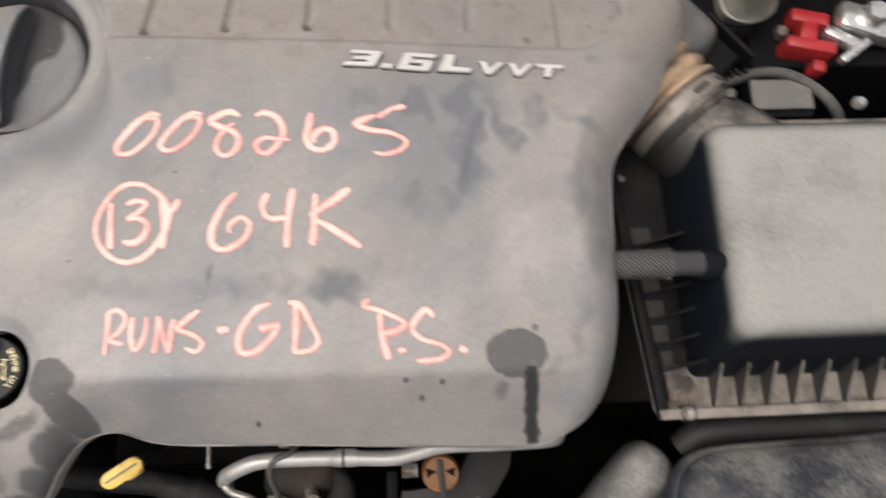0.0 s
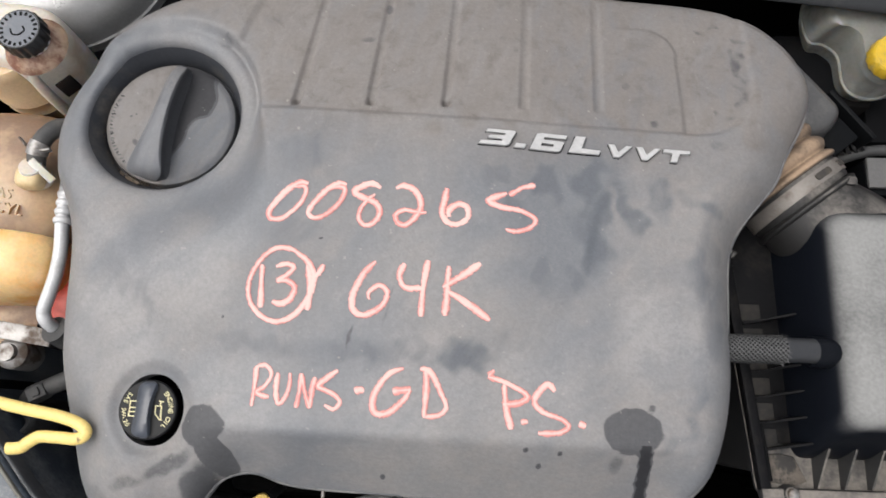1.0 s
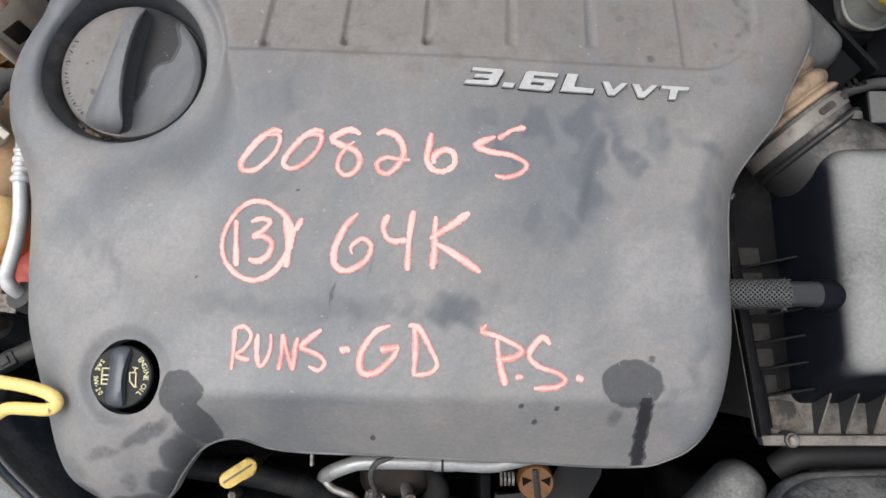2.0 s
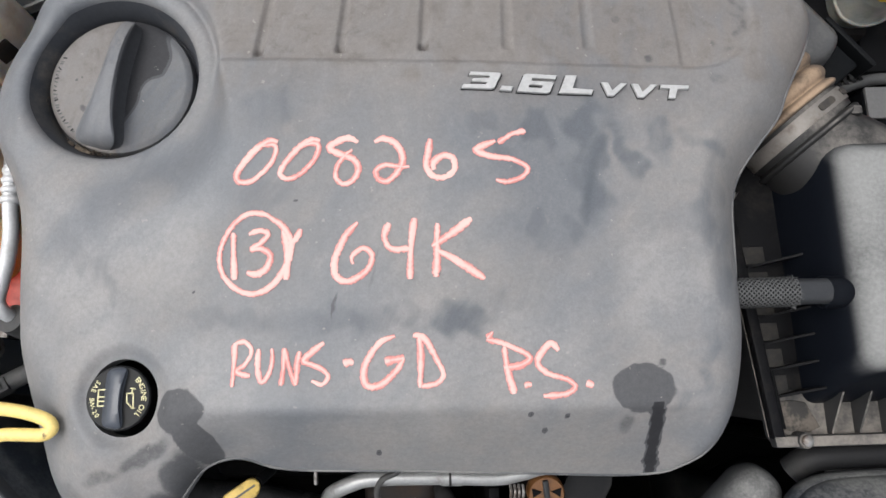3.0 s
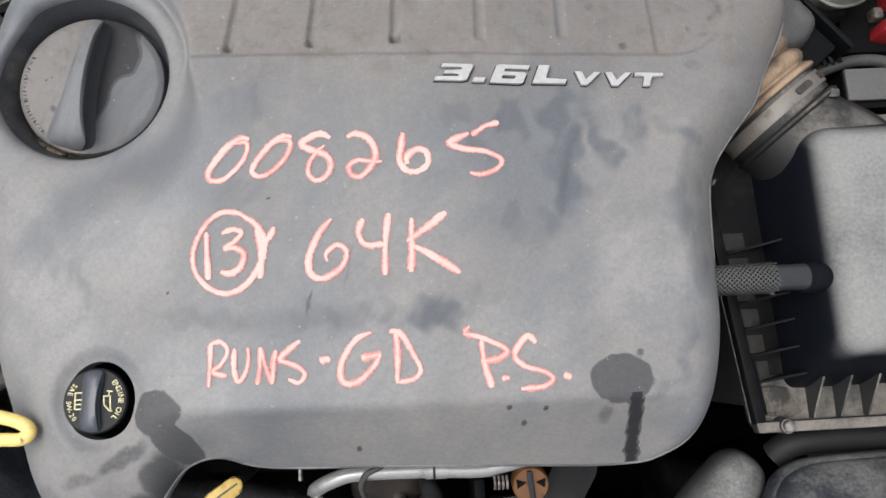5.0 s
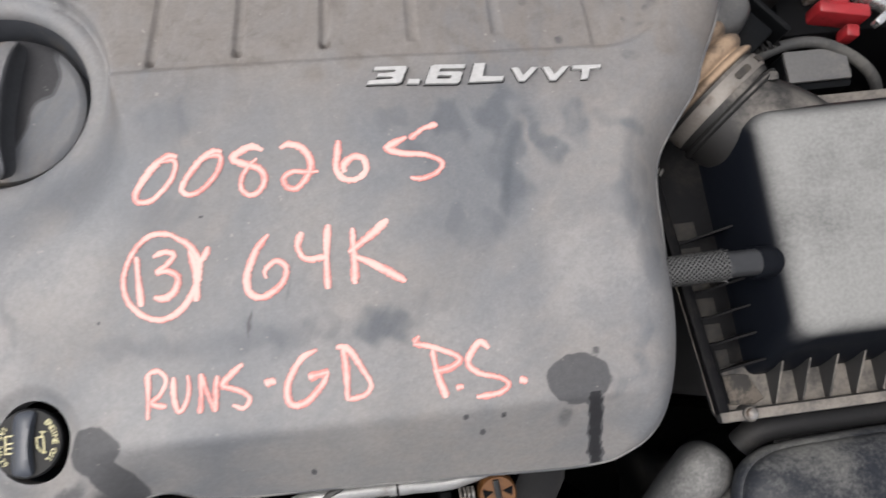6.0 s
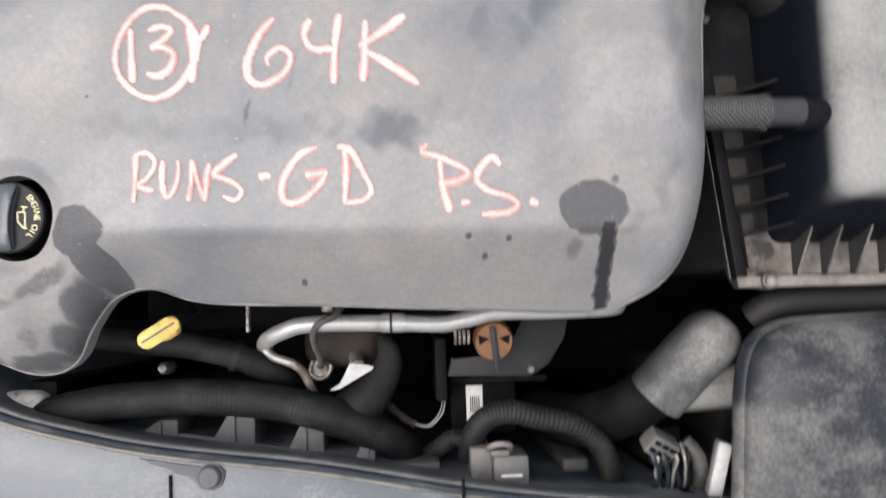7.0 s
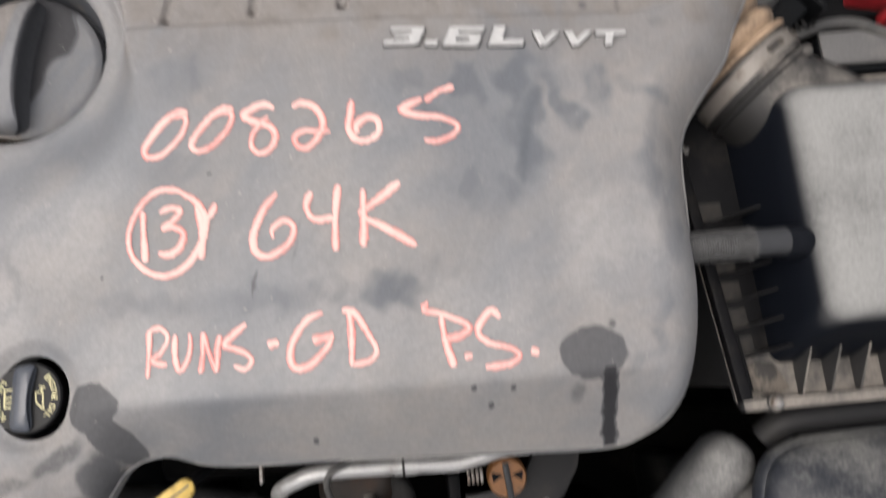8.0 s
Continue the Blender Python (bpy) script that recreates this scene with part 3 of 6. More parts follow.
# dark moist stains and wipe marks: x, y, half width, half length, turn
LOBE_STAINS = [
    (-0.131, 0.090, 0.0180, 0.016, 12, 0.86), (-0.121, 0.068, 0.012, 0.020, 30, 0.84), (-0.136, 0.046, 0.016, 0.022, -30, 0.72),
    (-0.148, 0.022, 0.016, 0.016, 0, 0.70), (-0.157, 0.060, 0.032, 0.009, 30, 0.58), (-0.190, 0.046, 0.022, 0.009, 14, 0.52),
    (-0.176, 0.008, 0.032, 0.009, 8, 0.66), (-0.215, 0.012, 0.020, 0.012, -25, 0.58), (-0.172, 0.025, 0.010, 0.012, 0, 0.50),
    (-0.220, 0.034, 0.024, 0.014, -30, 0.46), (-0.150, 0.125, 0.03, 0.012, 20, 0.34), (-0.205, 0.075, 0.012, 0.022, -20, 0.40),
]
BACK_STAINS = [
    (-0.152, 0.413, 0.011, 0.010, 0, 0.50), (0.2125, 0.3385, 0.0062, 0.0066, 0, 0.58), (-0.011, 0.446, 0.006, 0.008, 20, 0.55),
    (-0.026, 0.413, 0.010, 0.005, 10, 0.50), (0.067, 0.413, 0.006, 0.0055, 0, 0.44), (0.089, 0.418, 0.006, 0.005, 0, 0.48),
    (0.100, 0.408, 0.005, 0.005, 0, 0.45), (0.124, 0.377, 0.0055, 0.007, 0, 0.46), (0.191, 0.374, 0.006, 0.0065, 0, 0.50),
    (0.064, 0.368, 0.011, 0.0035, 0, 0.44), (-0.118, 0.404, 0.005, 0.006, 0, 0.44), (-0.090, 0.388, 0.005, 0.006, 0, 0.45),
    (0.261, 0.320, 0.012, 0.009, 0, 0.46), ]
SCUFFS = [(0.285, 0.428, 0.010, 0.018, 0, 0.50), (0.287, 0.402, 0.009, 0.026, 0, 0.56), (0.284, 0.372, 0.010, 0.026, 10, 0.52), (0.262, 0.437, 0.028, 0.006, 0, 0.50), (0.271, 0.348, 0.016, 0.008, 35, 0.46)]
FRONT_STAINS = [
    (0.186, 0.0965, 0.0225, 0.0170, 0, 0.98), (0.176, 0.072, 0.008, 0.01, 0, 0.52), (-0.023, 0.158, 0.0022, 0.014, -14, 0.55),
    (0.004, 0.18, 0.0018, 0.03, -12, 0.5), (0.2, 0.1135, 0.0045, 0.004, 0, 0.6),
]
# the run of moisture below the round stain: ends and half width
RUN = ((0.1945, 0.088), (0.2045, 0.030), 0.0050)
# places where the dust has been rubbed off: x, y, half width, half length, turn, depth
BACK_RUBS = [(-0.1, 0.425, 0.03, 0.02, 0, 0.3), (-0.05, 0.33, 0.05, 0.012, 0, 0.35), (-0.245, 0.395, 0.022, 0.06, -38, 0.62), (-0.185, 0.432, 0.04, 0.010, 8, 0.5), (-0.275, 0.34, 0.014, 0.05, 0, 0.45)]
FINGER_RUBS = [
    (0.122, 0.283, 0.012, 0.020, 8, 0.85), (0.158, 0.289, 0.016, 0.020, -12, 1.0), (0.162, 0.262, 0.012, 0.024, 14, 0.9),
    (0.158, 0.238, 0.015, 0.028, 10, 0.95), (0.188, 0.264, 0.010, 0.028, 22, 0.86), (0.211, 0.270, 0.012, 0.022, 14, 0.72),
    (0.247, 0.268, 0.013, 0.010, -18, 0.72), (0.230, 0.276, 0.010, 0.010, -20, 0.55), (0.083, 0.288, 0.012, 0.010, 0, 0.62),
    (0.098, 0.264, 0.012, 0.010, 0, 0.60), (0.120, 0.211, 0.008, 0.018, 0, 0.62), (0.143, 0.205, 0.010, 0.014, 10, 0.62),
    (0.240, 0.217, 0.014, 0.026, 6, 0.66), (0.249, 0.24, 0.010, 0.026, 0, 0.5),
]
EDGE_RUBS = [
    (0.212, 0.088, 0.016, 0.006, 30, 0.6), (0.227, 0.1, 0.01, 0.012, -20, 0.62), (0.234, 0.122, 0.007, 0.022, -8, 0.56),
    (0.249, 0.172, 0.01, 0.03, 0, 0.6),
]
MIDDLE_RUBS = [
    (0.062, 0.146, 0.022, 0.014, -10, 0.85), (0.103, 0.154, 0.032, 0.015, 0, 0.46), (-0.067, 0.299, 0.028, 0.022, 0, 0.62),
    (-0.078, 0.237, 0.036, 0.016, 0, 0.56), (-0.165, 0.268, 0.026, 0.016, 15, 0.5), (-0.012, 0.148, 0.06, 0.012, 0, 0.62),
    (-0.085, 0.15, 0.05, 0.01, -8, 0.55), (-0.2, 0.195, 0.01, 0.055, 42, 0.46), (-0.23, 0.16, 0.022, 0.05, 0, 0.32),
    (0.0, 0.205, 0.05, 0.02, 0, 0.25),
]
PITS = [(0.003, 0.056, 0.0022), (0.109, 0.081, 0.0020), (0.134, 0.079, 0.0020), (0.120, 0.069, 0.0022), (-0.05, 0.232, 0.0012), (-0.12, 0.17, 0.0012)]


def ripples(p, size, seed, waves=14):
    """A smooth random value of about -1 to 1 at each place, with bumps of about the size."""
    rnd = np.random.RandomState(seed)
    out = np.zeros(len(p))
    for a, f, ph in zip(rnd.uniform(0, 2 * np.pi, waves), rnd.uniform(0.6, 1.8, waves), rnd.uniform(0, 6.28, waves)):
        out += np.sin((p[:, 0] * np.cos(a) + p[:, 1] * np.sin(a)) * f * 2 * np.pi / size + ph)
    return out / math.sqrt(waves / 2) / 1.6


def blots(p, shapes, worn, wander=0.0012):
    value = np.zeros(len(p))
    q = p + np.stack([ripples(p, 0.011, 3), ripples(p, 0.011, 4)], 1) * 0.0006 + np.stack([ripples(p, 0.03, 5), ripples(p, 0.03, 6)], 1) * (0.0045 if worn else wander)
    for sx, sy, hw, hl, turn, depth in shapes:
        c, s = math.cos(radians(turn)), math.sin(radians(turn))
        u, v = (q[:, 0] - sx) * c + (q[:, 1] - sy) * s, -(q[:, 0] - sx) * s + (q[:, 1] - sy) * c
        r = np.hypot(u / hw, v / hl)
        value = np.maximum(value, depth * (1 - (smooth(r, 0.74, 1.20) if depth > 0.8 and not worn else smooth(r, 0.35, 1.5))))
    return value


def stain_map(p):
    wet_shade = np.maximum(blots(p, LOBE_STAINS + BACK_STAINS, False), blots(p, FRONT_STAINS, False, 0.0003))
    wet_shade = np.maximum(wet_shade, blots(p, SCUFFS, True) * (0.85 + 0.22 * ripples(p, 0.016, 41)))
    (ax, ay), (bx, by), half = RUN
    t = np.clip((ay - p[:, 1]) / (ay - by), 0, 1)
    off = np.abs(p[:, 0] - ax - (bx - ax) * t + 0.0009 * ripples(p, 0.016, 9)) / (half * (0.98 + 0.10 * ripples(p, 0.008, 8) + 0.12 * t))
    wet_shade = np.maximum(wet_shade, 1.3 * (1 - smooth(off, 0.8, 1.2)) * (p[:, 1] < ay))
    for sx, sy, size in PITS:
        wet_shade = np.maximum(wet_shade, 1.3 * (1 - smooth(np.hypot(p[:, 0] - sx, p[:, 1] - sy) / size, 0.4, 1.4)))
    return wet_shade


# light patches: thin dust plus sheen put into the colour
PALE = [(-0.215, 0.165, 0.055, 0.9), (-0.155, 0.200, 0.05, 0.7), (-0.10, 0.115, 0.05, 0.55), (0.02, 0.118, 0.06, 0.6), (0.11, 0.125, 0.06, 0.55), (0.205, 0.165, 0.045, 0.75), (-0.24, 0.24, 0.03, 0.5), (0.03, 0.20, 0.06, 0.35)]


def soil_map(p):
    """Brown grime, thickest on the ribbed field at the back."""
    x, y = p[:, 0], p[:, 1]
    v = y - (0.3425 - 0.040 * (x + 0.10)) + 0.010 * ripples(p, 0.05, 21)
    away = np.hypot(x - KNOB[0], y - KNOB[1])
    return (0.45 * smooth(v, -0.075, -0.005) + 0.5 * smooth(v, -0.004, 0.006)) * smooth(away, 0.083, 0.10)


def pale_map(p):
    """Thin light dust with sky sheen painted in as colour, in broad soft patches."""
    out = np.zeros(len(p))
    q = p + np.stack([ripples(p, 0.06, 31), ripples(p, 0.06, 32)], 1) * 0.008
    for sx, sy, size, depth in PALE:
        out = np.maximum(out, depth * (1 - smooth(np.hypot(q[:, 0] - sx, q[:, 1] - sy) / size, 0.2, 1.3)))
    return out


def cover_shell(parent):
    step = 0.0016
    xs, ys = np.arange(-0.310, 0.362, step), np.arange(-0.008, 0.49, step)
    gx, gy = np.meshgrid(xs, ys)
    p = np.stack([gx.ravel(), gy.ravel()], 1)
    d, near = to_outline(p)
    rims = ((KNOB, KNOB_R), (CAP, CAP_R))
    cut = d.copy()
    for (cx, cy), r in rims:
        away = np.hypot(p[:, 0] - cx, p[:, 1] - cy)
        closer = (away - r) < cut
        cut = np.where(closer, away - r, cut)
        circle = np.stack([cx + (p[:, 0] - cx) * r / np.maximum(away, 1e-6), cy + (p[:, 1] - cy) * r / np.maximum(away, 1e-6)], 1)
        near = np.where(closer[:, None], circle, near)
    w = len(xs)
    i = (np.arange(len(ys) - 1)[:, None] * w + np.arange(w - 1)[None, :]).ravel()
    quads = np.stack([i, i + 1, i + w + 1, i + w], 1)
    quads = quads[cut[quads].mean(1) > 0]
    edges = np.concatenate([quads[:, [k, (k + 1) % 4]] for k in range(4)])
    keys = np.sort(edges, 1)
    code = keys[:, 0].astype(np.int64) * len(p) + keys[:, 1]
    _, first, count = np.unique(code, return_index=True, return_counts=True)
    rim = edges[first[count == 1]]
    border = np.unique(rim)
    p[border] = near[border]
    d, _ = to_outline(p)
    z = cover_height(p, d)
    verts = np.column_stack([p, z])
    # a turned-down lip at every border, with a wall thickness
    loops, extra = {}, []
    for v in border:
        x, y = p[v]
        hole = np.hypot(x - CAP[0], y - CAP[1]) < CAP_R + 0.002 or np.hypot(x - KNOB[0], y - KNOB[1]) < KNOB_R + 0.002
        if hole:
            cx, cy = CAP if np.hypot(x - CAP[0], y - CAP[1]) < 0.04 else KNOB
            inward = np.array((cx - x, cy - y))
            drop = 0.014 if (cx, cy) == CAP else 0.004
            ledge = inward / np.linalg.norm(inward) * (-0.002 if (cx, cy) == CAP else 0.0)
        else:
            ledge, drop = np.array((0.012 - x, 0.235 - y)), 0.012
            ledge = ledge / np.linalg.norm(ledge) * 0.0025
        loops[v] = len(verts) + len(extra)
        extra += [(x, y, z[v] - drop), (x + ledge[0], y + ledge[1], z[v] - drop - 0.0005)]
    lip = []
    for a, b in rim:
        la, lb = loops[a], loops[b]
        lip += [(b, a, la, lb), (lb, la, la + 1, lb + 1)]
    used = np.unique(quads)
    order = np.full(len(verts) + len(extra), -1)
    order[used] = np.arange(len(used))
    order[len(verts) :] = len(used) + np.arange(len(extra))
    faces = order[np.concatenate([quads, np.array(lip)])]
    every = np.concatenate([verts[used], np.array(extra)]) - np.array(base_of(parent))
    mesh = bpy.data.meshes.new("shell")
    mesh.from_pydata(every.tolist(), [], faces.tolist())
    wet_shade = mesh.attributes.new("wet_shade", "FLOAT", "POINT")
    value = np.concatenate([stain_map(p[used]), np.zeros(len(extra))])
    wet_shade.data.foreach_set("value", value)
    wiped = mesh.attributes.new("wiped", "FLOAT", "POINT")
    wiped.data.foreach_set("value", np.concatenate([blots(p[used], BACK_RUBS + FINGER_RUBS + EDGE_RUBS + MIDDLE_RUBS, True), np.zeros(len(extra))]))
    for key, chart in (("soil", soil_map), ("pale", pale_map)):
        mesh.attributes.new(key, "FLOAT", "POINT").data.foreach_set("value", np.concatenate([chart(p[used]), np.zeros(len(extra))]))
    mesh.polygons.foreach_set("use_smooth", [True] * len(mesh.polygons))
    mesh.set_sharp_from_angle(angle=radians(55))
    mesh.materials.append(M["cover"])
    ob = new("shell", mesh)
    ob.parent = parent
    return tagged(ob, "dusty dark grey moulded plastic shell with wipe marks")


def skin(x, y):
    q = np.array([[x, y]])
    return float(cover_height(q, to_outline(q)[0])[0])


def skins(xy):
    return cover_height(xy, to_outline(xy)[0])


cover = thing("engine_cover", (0.0, 0.22, 0.90), "large dusty dark grey plastic engine cover with pink handwriting", "engine cover")
shell = cover_shell(cover)


def edge_bead():
    """The thin rounded lip that runs round the whole cover."""
    ring = OUTLINE[::4]
    up = skins(ring)
    pts = [(x, y, h - 0.0006) for (x, y), h in zip(ring, up)]
    return tube(pts + pts[:1], 0.0013, 10, 3, caps=False)


part("edge_lip", edge_bead(), M["edge"], cover, "worn pale lip round the cover")


def well():
    """The sunken wall and ledge in which the round cap sits."""
    cx, cy = KNOB
    bm = bmesh.new()
    n = 72
    rings = []
    for r, z in ((KNOB_R + 0.0005, None), (KNOB_R - 0.0015, -0.004), (0.0605, 0.944), (0.0595, 0.938), (0.0, 0.937)):
        ring = []
        for i in range(n):
            a = 2 * math.pi * i / n
            x, y = cx + r * math.cos(a), cy + r * math.sin(a)
            ring.append(bm.verts.new((x, y, skin(cx + KNOB_R * math.cos(a), cy + KNOB_R * math.sin(a)) - 0.0005 + (z or 0) if z is None or z < 0 else z)))
        rings.append(ring)
    for a, b in zip(rings, rings[1:]):
        for i in range(n):
            bm.faces.new((a[i], a[(i + 1) % n], b[(i + 1) % n], b[i]))
    bmesh.ops.remove_doubles(bm, verts=bm.verts, dist=1e-5)
    return bm


part("well", well(), M["well"], cover, "dark sunken ring wall")


# ---- handwriting in pink paint marker ----
def ribbon(strokes, width, seed=0):
    """Hand-drawn strokes laid on the cover's skin, with uneven width; each a smooth line of places."""
    rnd = random.Random(seed)
    bm = bmesh.new()
    across = bm.verts.layers.float.new("across")
    for pts, wide in strokes:
        line = spline(pts, 12)
        seg = np.r_[0, np.cumsum(np.hypot(*np.diff(line, axis=0).T))]
        count = max(int(seg[-1] / 0.0009), 3)
        s = np.linspace(0, seg[-1], count)
        line = np.stack([np.interp(s, seg, line[:, 0]), np.interp(s, seg, line[:, 1])], 1)
        way = np.gradient(line, axis=0)
        way /= np.maximum(np.hypot(way[:, 0], way[:, 1]), 1e-9)[:, None]
        side = np.stack([-way[:, 1], way[:, 0]], 1)
        phase = rnd.uniform(0, 9)
        rows = []
        offs = (-1.0, -0.6, 0.0, 0.6, 1.0)
        for i in range(count):
            u = i / (count - 1)
            end = min(1.0, 0.55 + 6 * min(u, 1 - u))
            hw = width * wide / 2 * end * (0.92 + 0.16 * math.sin(phase + 5 * u) + rnd.uniform(-0.06, 0.06))
            rows.append(line[i] + np.outer(offs, side[i]) * hw)
        flat = np.concatenate(rows)
        z = skins(flat)
        lift = np.tile((0.0004, 0.0007, 0.0008, 0.0007, 0.0004), count)
        verts = []
        for (x, y), h, o in zip(flat, z + lift, np.tile(np.abs(offs), count)):
            v = bm.verts.new((x, y, h))
            v[across] = o
            verts.append(v)
        for i in range(count - 1):
            for k in range(4):
                bm.faces.new((verts[5 * i + k], verts[5 * i + k + 1], verts[5 * i + k + 6], verts[5 * i + k + 5]))
    return bm


def written(box, *strokes, width=0.0042, wides=()):
    """One character in the box x0, y0, x1, y1; its strokes are given in the unit square."""
    x0, y0, x1, y1 = box
    laid = []
    for i, s in enumerate(strokes):
        laid.append(([(x0 + (x1 - x0) * u, y0 + (y1 - y0) * v) for u, v in s], wides[i] if i < len(wides) else 1.0))
    part("marker_character", ribbon(laid, width * 1.28, int(x0 * 1e4) + 7), M["marker"], cover, "pink paint-marker character")


def zero(box):
    written(box, [(1, 0.95), (0.78, 0.98), (0.45, 0.78), (0.12, 0.4), (0.0, 0.14), (0.15, 0.0), (0.45, 0.08), (0.8, 0.4), (0.95, 0.7), (0.9, 0.88), (0.62, 0.86)])


zero((-0.092, 0.246, -0.063, 0.277))
zero((-0.061, 0.248, -0.033, 0.277))
written((-0.027, 0.243, -0.006, 0.277), [(1, 0.9), (0.7, 1), (0.3, 0.93), (0.02, 0.8), (0.35, 0.66), (0.8, 0.55), (1, 0.35), (0.85, 0.1), (0.5, 0.0), (0.25, 0.15), (0.3, 0.4), (0.55, 0.62), (0.8, 0.74)])
written((0.005, 0.244, 0.030, 0.276), [(0.02, 0.93), (0.3, 1), (0.65, 0.85), (0.82, 0.55), (0.7, 0.25), (0.4, 0.02), (0.15, 0.05), (0.05, 0.25), (0.3, 0.38), (0.7, 0.34), (1, 0.33)])
written((0.041, 0.246, 0.063, 0.275), [(0.2, 1), (0.1, 0.6), (0.05, 0.3), (0.25, 0.05), (0.6, 0.0), (0.95, 0.2), (0.9, 0.5), (0.6, 0.56), (0.3, 0.4), (0.3, 0.2)], width=0.0048)
written((0.077, 0.242, 0.114, 0.280), [(1, 1), (0.72, 0.93), (0.45, 0.76)], [(0.4, 0.8), (0.18, 0.72), (0.02, 0.62), (0.3, 0.5), (0.7, 0.44), (1, 0.28), (0.9, 0.1), (0.6, 0.0), (0.38, 0.04)])
written((-0.102, 0.167, -0.053, 0.224), [(0.8, 0.88), (0.6, 0.98), (0.35, 0.97), (0.12, 0.78), (0.0, 0.5), (0.05, 0.25), (0.25, 0.06), (0.5, 0.0), (0.75, 0.1), (0.95, 0.35), (1.0, 0.62), (0.88, 0.82), (0.7, 0.93)])
written((-0.0935, 0.177, -0.0905, 0.210), [(0.2, 1), (0.4, 0.5), (0.8, 0)])
written((-0.083, 0.180, -0.066, 0.211), [(0.05, 0.92), (0.45, 1.0), (0.85, 0.92), (0.55, 0.72), (0.15, 0.58), (0.6, 0.58), (0.95, 0.42), (0.8, 0.15), (0.45, 0.02), (0.0, 0.06)])
written((-0.0585, 0.176, -0.046, 0.212), [(1, 0.98), (0.7, 0.78), (0.25, 0.72), (0.0, 0.95)], [(0.1, 0.9), (0.28, 0.5), (0.2, 0.0)], wides=(0.9, 1.2))
written((-0.024, 0.174, 0.004, 0.215), [(0.62, 1), (0.3, 0.75), (0.05, 0.35), (0.1, 0.07), (0.42, 0.0), (0.85, 0.18), (0.97, 0.43), (0.75, 0.55), (0.48, 0.42), (0.5, 0.28)])
written((0.011, 0.174, 0.034, 0.217), [(0.18, 0.93), (0.03, 0.7), (0.25, 0.5), (0.78, 0.5)], [(0.95, 1), (0.82, 0.5), (0.78, 0)], width=0.0046)
written((0.043, 0.173, 0.081, 0.216), [(0.15, 0.93), (0.13, 0.5), (0.1, 0.05)], [(0.78, 1), (0.45, 0.78), (0.04, 0.55)], [(0.1, 0.5), (0.5, 0.3), (0.98, 0.0)], width=0.0048)
written((-0.093, 0.105, -0.079, 0.135), [(0.12, 0.98), (0.1, 0.5), (0.02, 0)], [(0.12, 0.95), (0.6, 1), (0.95, 0.8), (0.65, 0.5), (0.22, 0.36), (0.5, 0.27), (0.9, 0.24)], width=0.0034)
written((-0.076, 0.108, -0.065, 0.130), [(0.1, 1), (0.04, 0.5), (0.2, 0.05), (0.45, 0.02), (0.8, 0.3), (0.96, 0.7), (0.9, 1.0)], width=0.0034)
written((-0.060, 0.105, -0.047, 0.130), [(0.2, 1), (0.15, 0.5), (0.02, 0.0)], [(0.2, 0.95), (0.5, 0.4), (0.8, 0.0)], [(0.8, 0), (0.85, 0.5), (1, 0.9)], width=0.0036)
written((-0.045, 0.105, -0.028, 0.133), [(0.85, 1), (0.4, 0.8), (0.02, 0.58), (0.35, 0.48), (0.8, 0.35), (1, 0.17), (0.75, 0.0), (0.35, 0.1)], width=0.0036)
written((-0.0175, 0.117, -0.0105, 0.121), [(0, 0.3), (0.5, 0.6), (1, 0.5)], width=0.0050)
written((-0.004, 0.102, 0.025, 0.136), [(0.75, 1), (0.4, 0.88), (0.1, 0.55), (0, 0.25), (0.1, 0.03), (0.4, 0.05), (0.75, 0.3), (0.95, 0.55)], [(0.5, 0.5), (0.7, 0.53), (0.96, 0.56)], width=0.0042, wides=(1.0, 1.25))
written((0.030, 0.101, 0.050, 0.137), [(0.2, 0.95), (0.25, 0.6), (0.2, 0.0)], [(0, 0.98), (0.4, 0.9), (0.8, 0.5), (1, 0.25), (0.8, 0.08), (0.25, 0.02)], width=0.0040)
written((0.080, 0.095, 0.110, 0.137), [(0.4, 0.75), (0.45, 0.4), (0.58, 0)], [(0.0, 0.88), (0.4, 0.8), (0.85, 0.65), (0.97, 0.55), (0.75, 0.45), (0.38, 0.42)], [(0.02, 0.9), (0.15, 1)], width=0.0042, wides=(1.1, 1.0, 0.8))
written((0.1045, 0.099, 0.1095, 0.102), [(0, 0.4), (0.5, 0.6), (1, 0.6)], width=0.0044)
written((0.114, 0.093, 0.139, 0.128), [(0.6, 0.86), (0.4, 1), (0.1, 0.8), (0.02, 0.6), (0.3, 0.42), (0.8, 0.3), (1, 0.15), (0.7, 0.02), (0.12, 0.0)], width=0.0042)
written((0.1465, 0.098, 0.1515, 0.102), [(0, 0.7), (0.5, 0.5), (1, 0.3)], width=0.0050)


# ---- raised silver letters ----
def bar(a, b, w, z0, z1):
    """A straight bar of a raised letter, from a to b."""
    a, b = Vector(a), Vector(b)
    way = (b - a).normalized()
    a, b = a - way * w * 0.5, b + way * w * 0.5
    side = Vector((-way.y, way.x)) * w / 2
    bm = bmesh.new()
    low = [bm.verts.new((*q, z0)) for q in (a - side, b - side, b + side, a + side)]
    inset = [bm.verts.new((*q, z1)) for q in (a - side * 0.8 + way * w * 0.1, b - side * 0.8 - way * w * 0.1, b + side * 0.8 - way * w * 0.1, a + side * 0.8 + way * w * 0.1)]
    for i in range(4):
        bm.faces.new((low[i], low[(i + 1) % 4], inset[(i + 1) % 4], inset[i]))
    bm.faces.new(inset)
    bm.faces.new(low[::-1])
    return bm


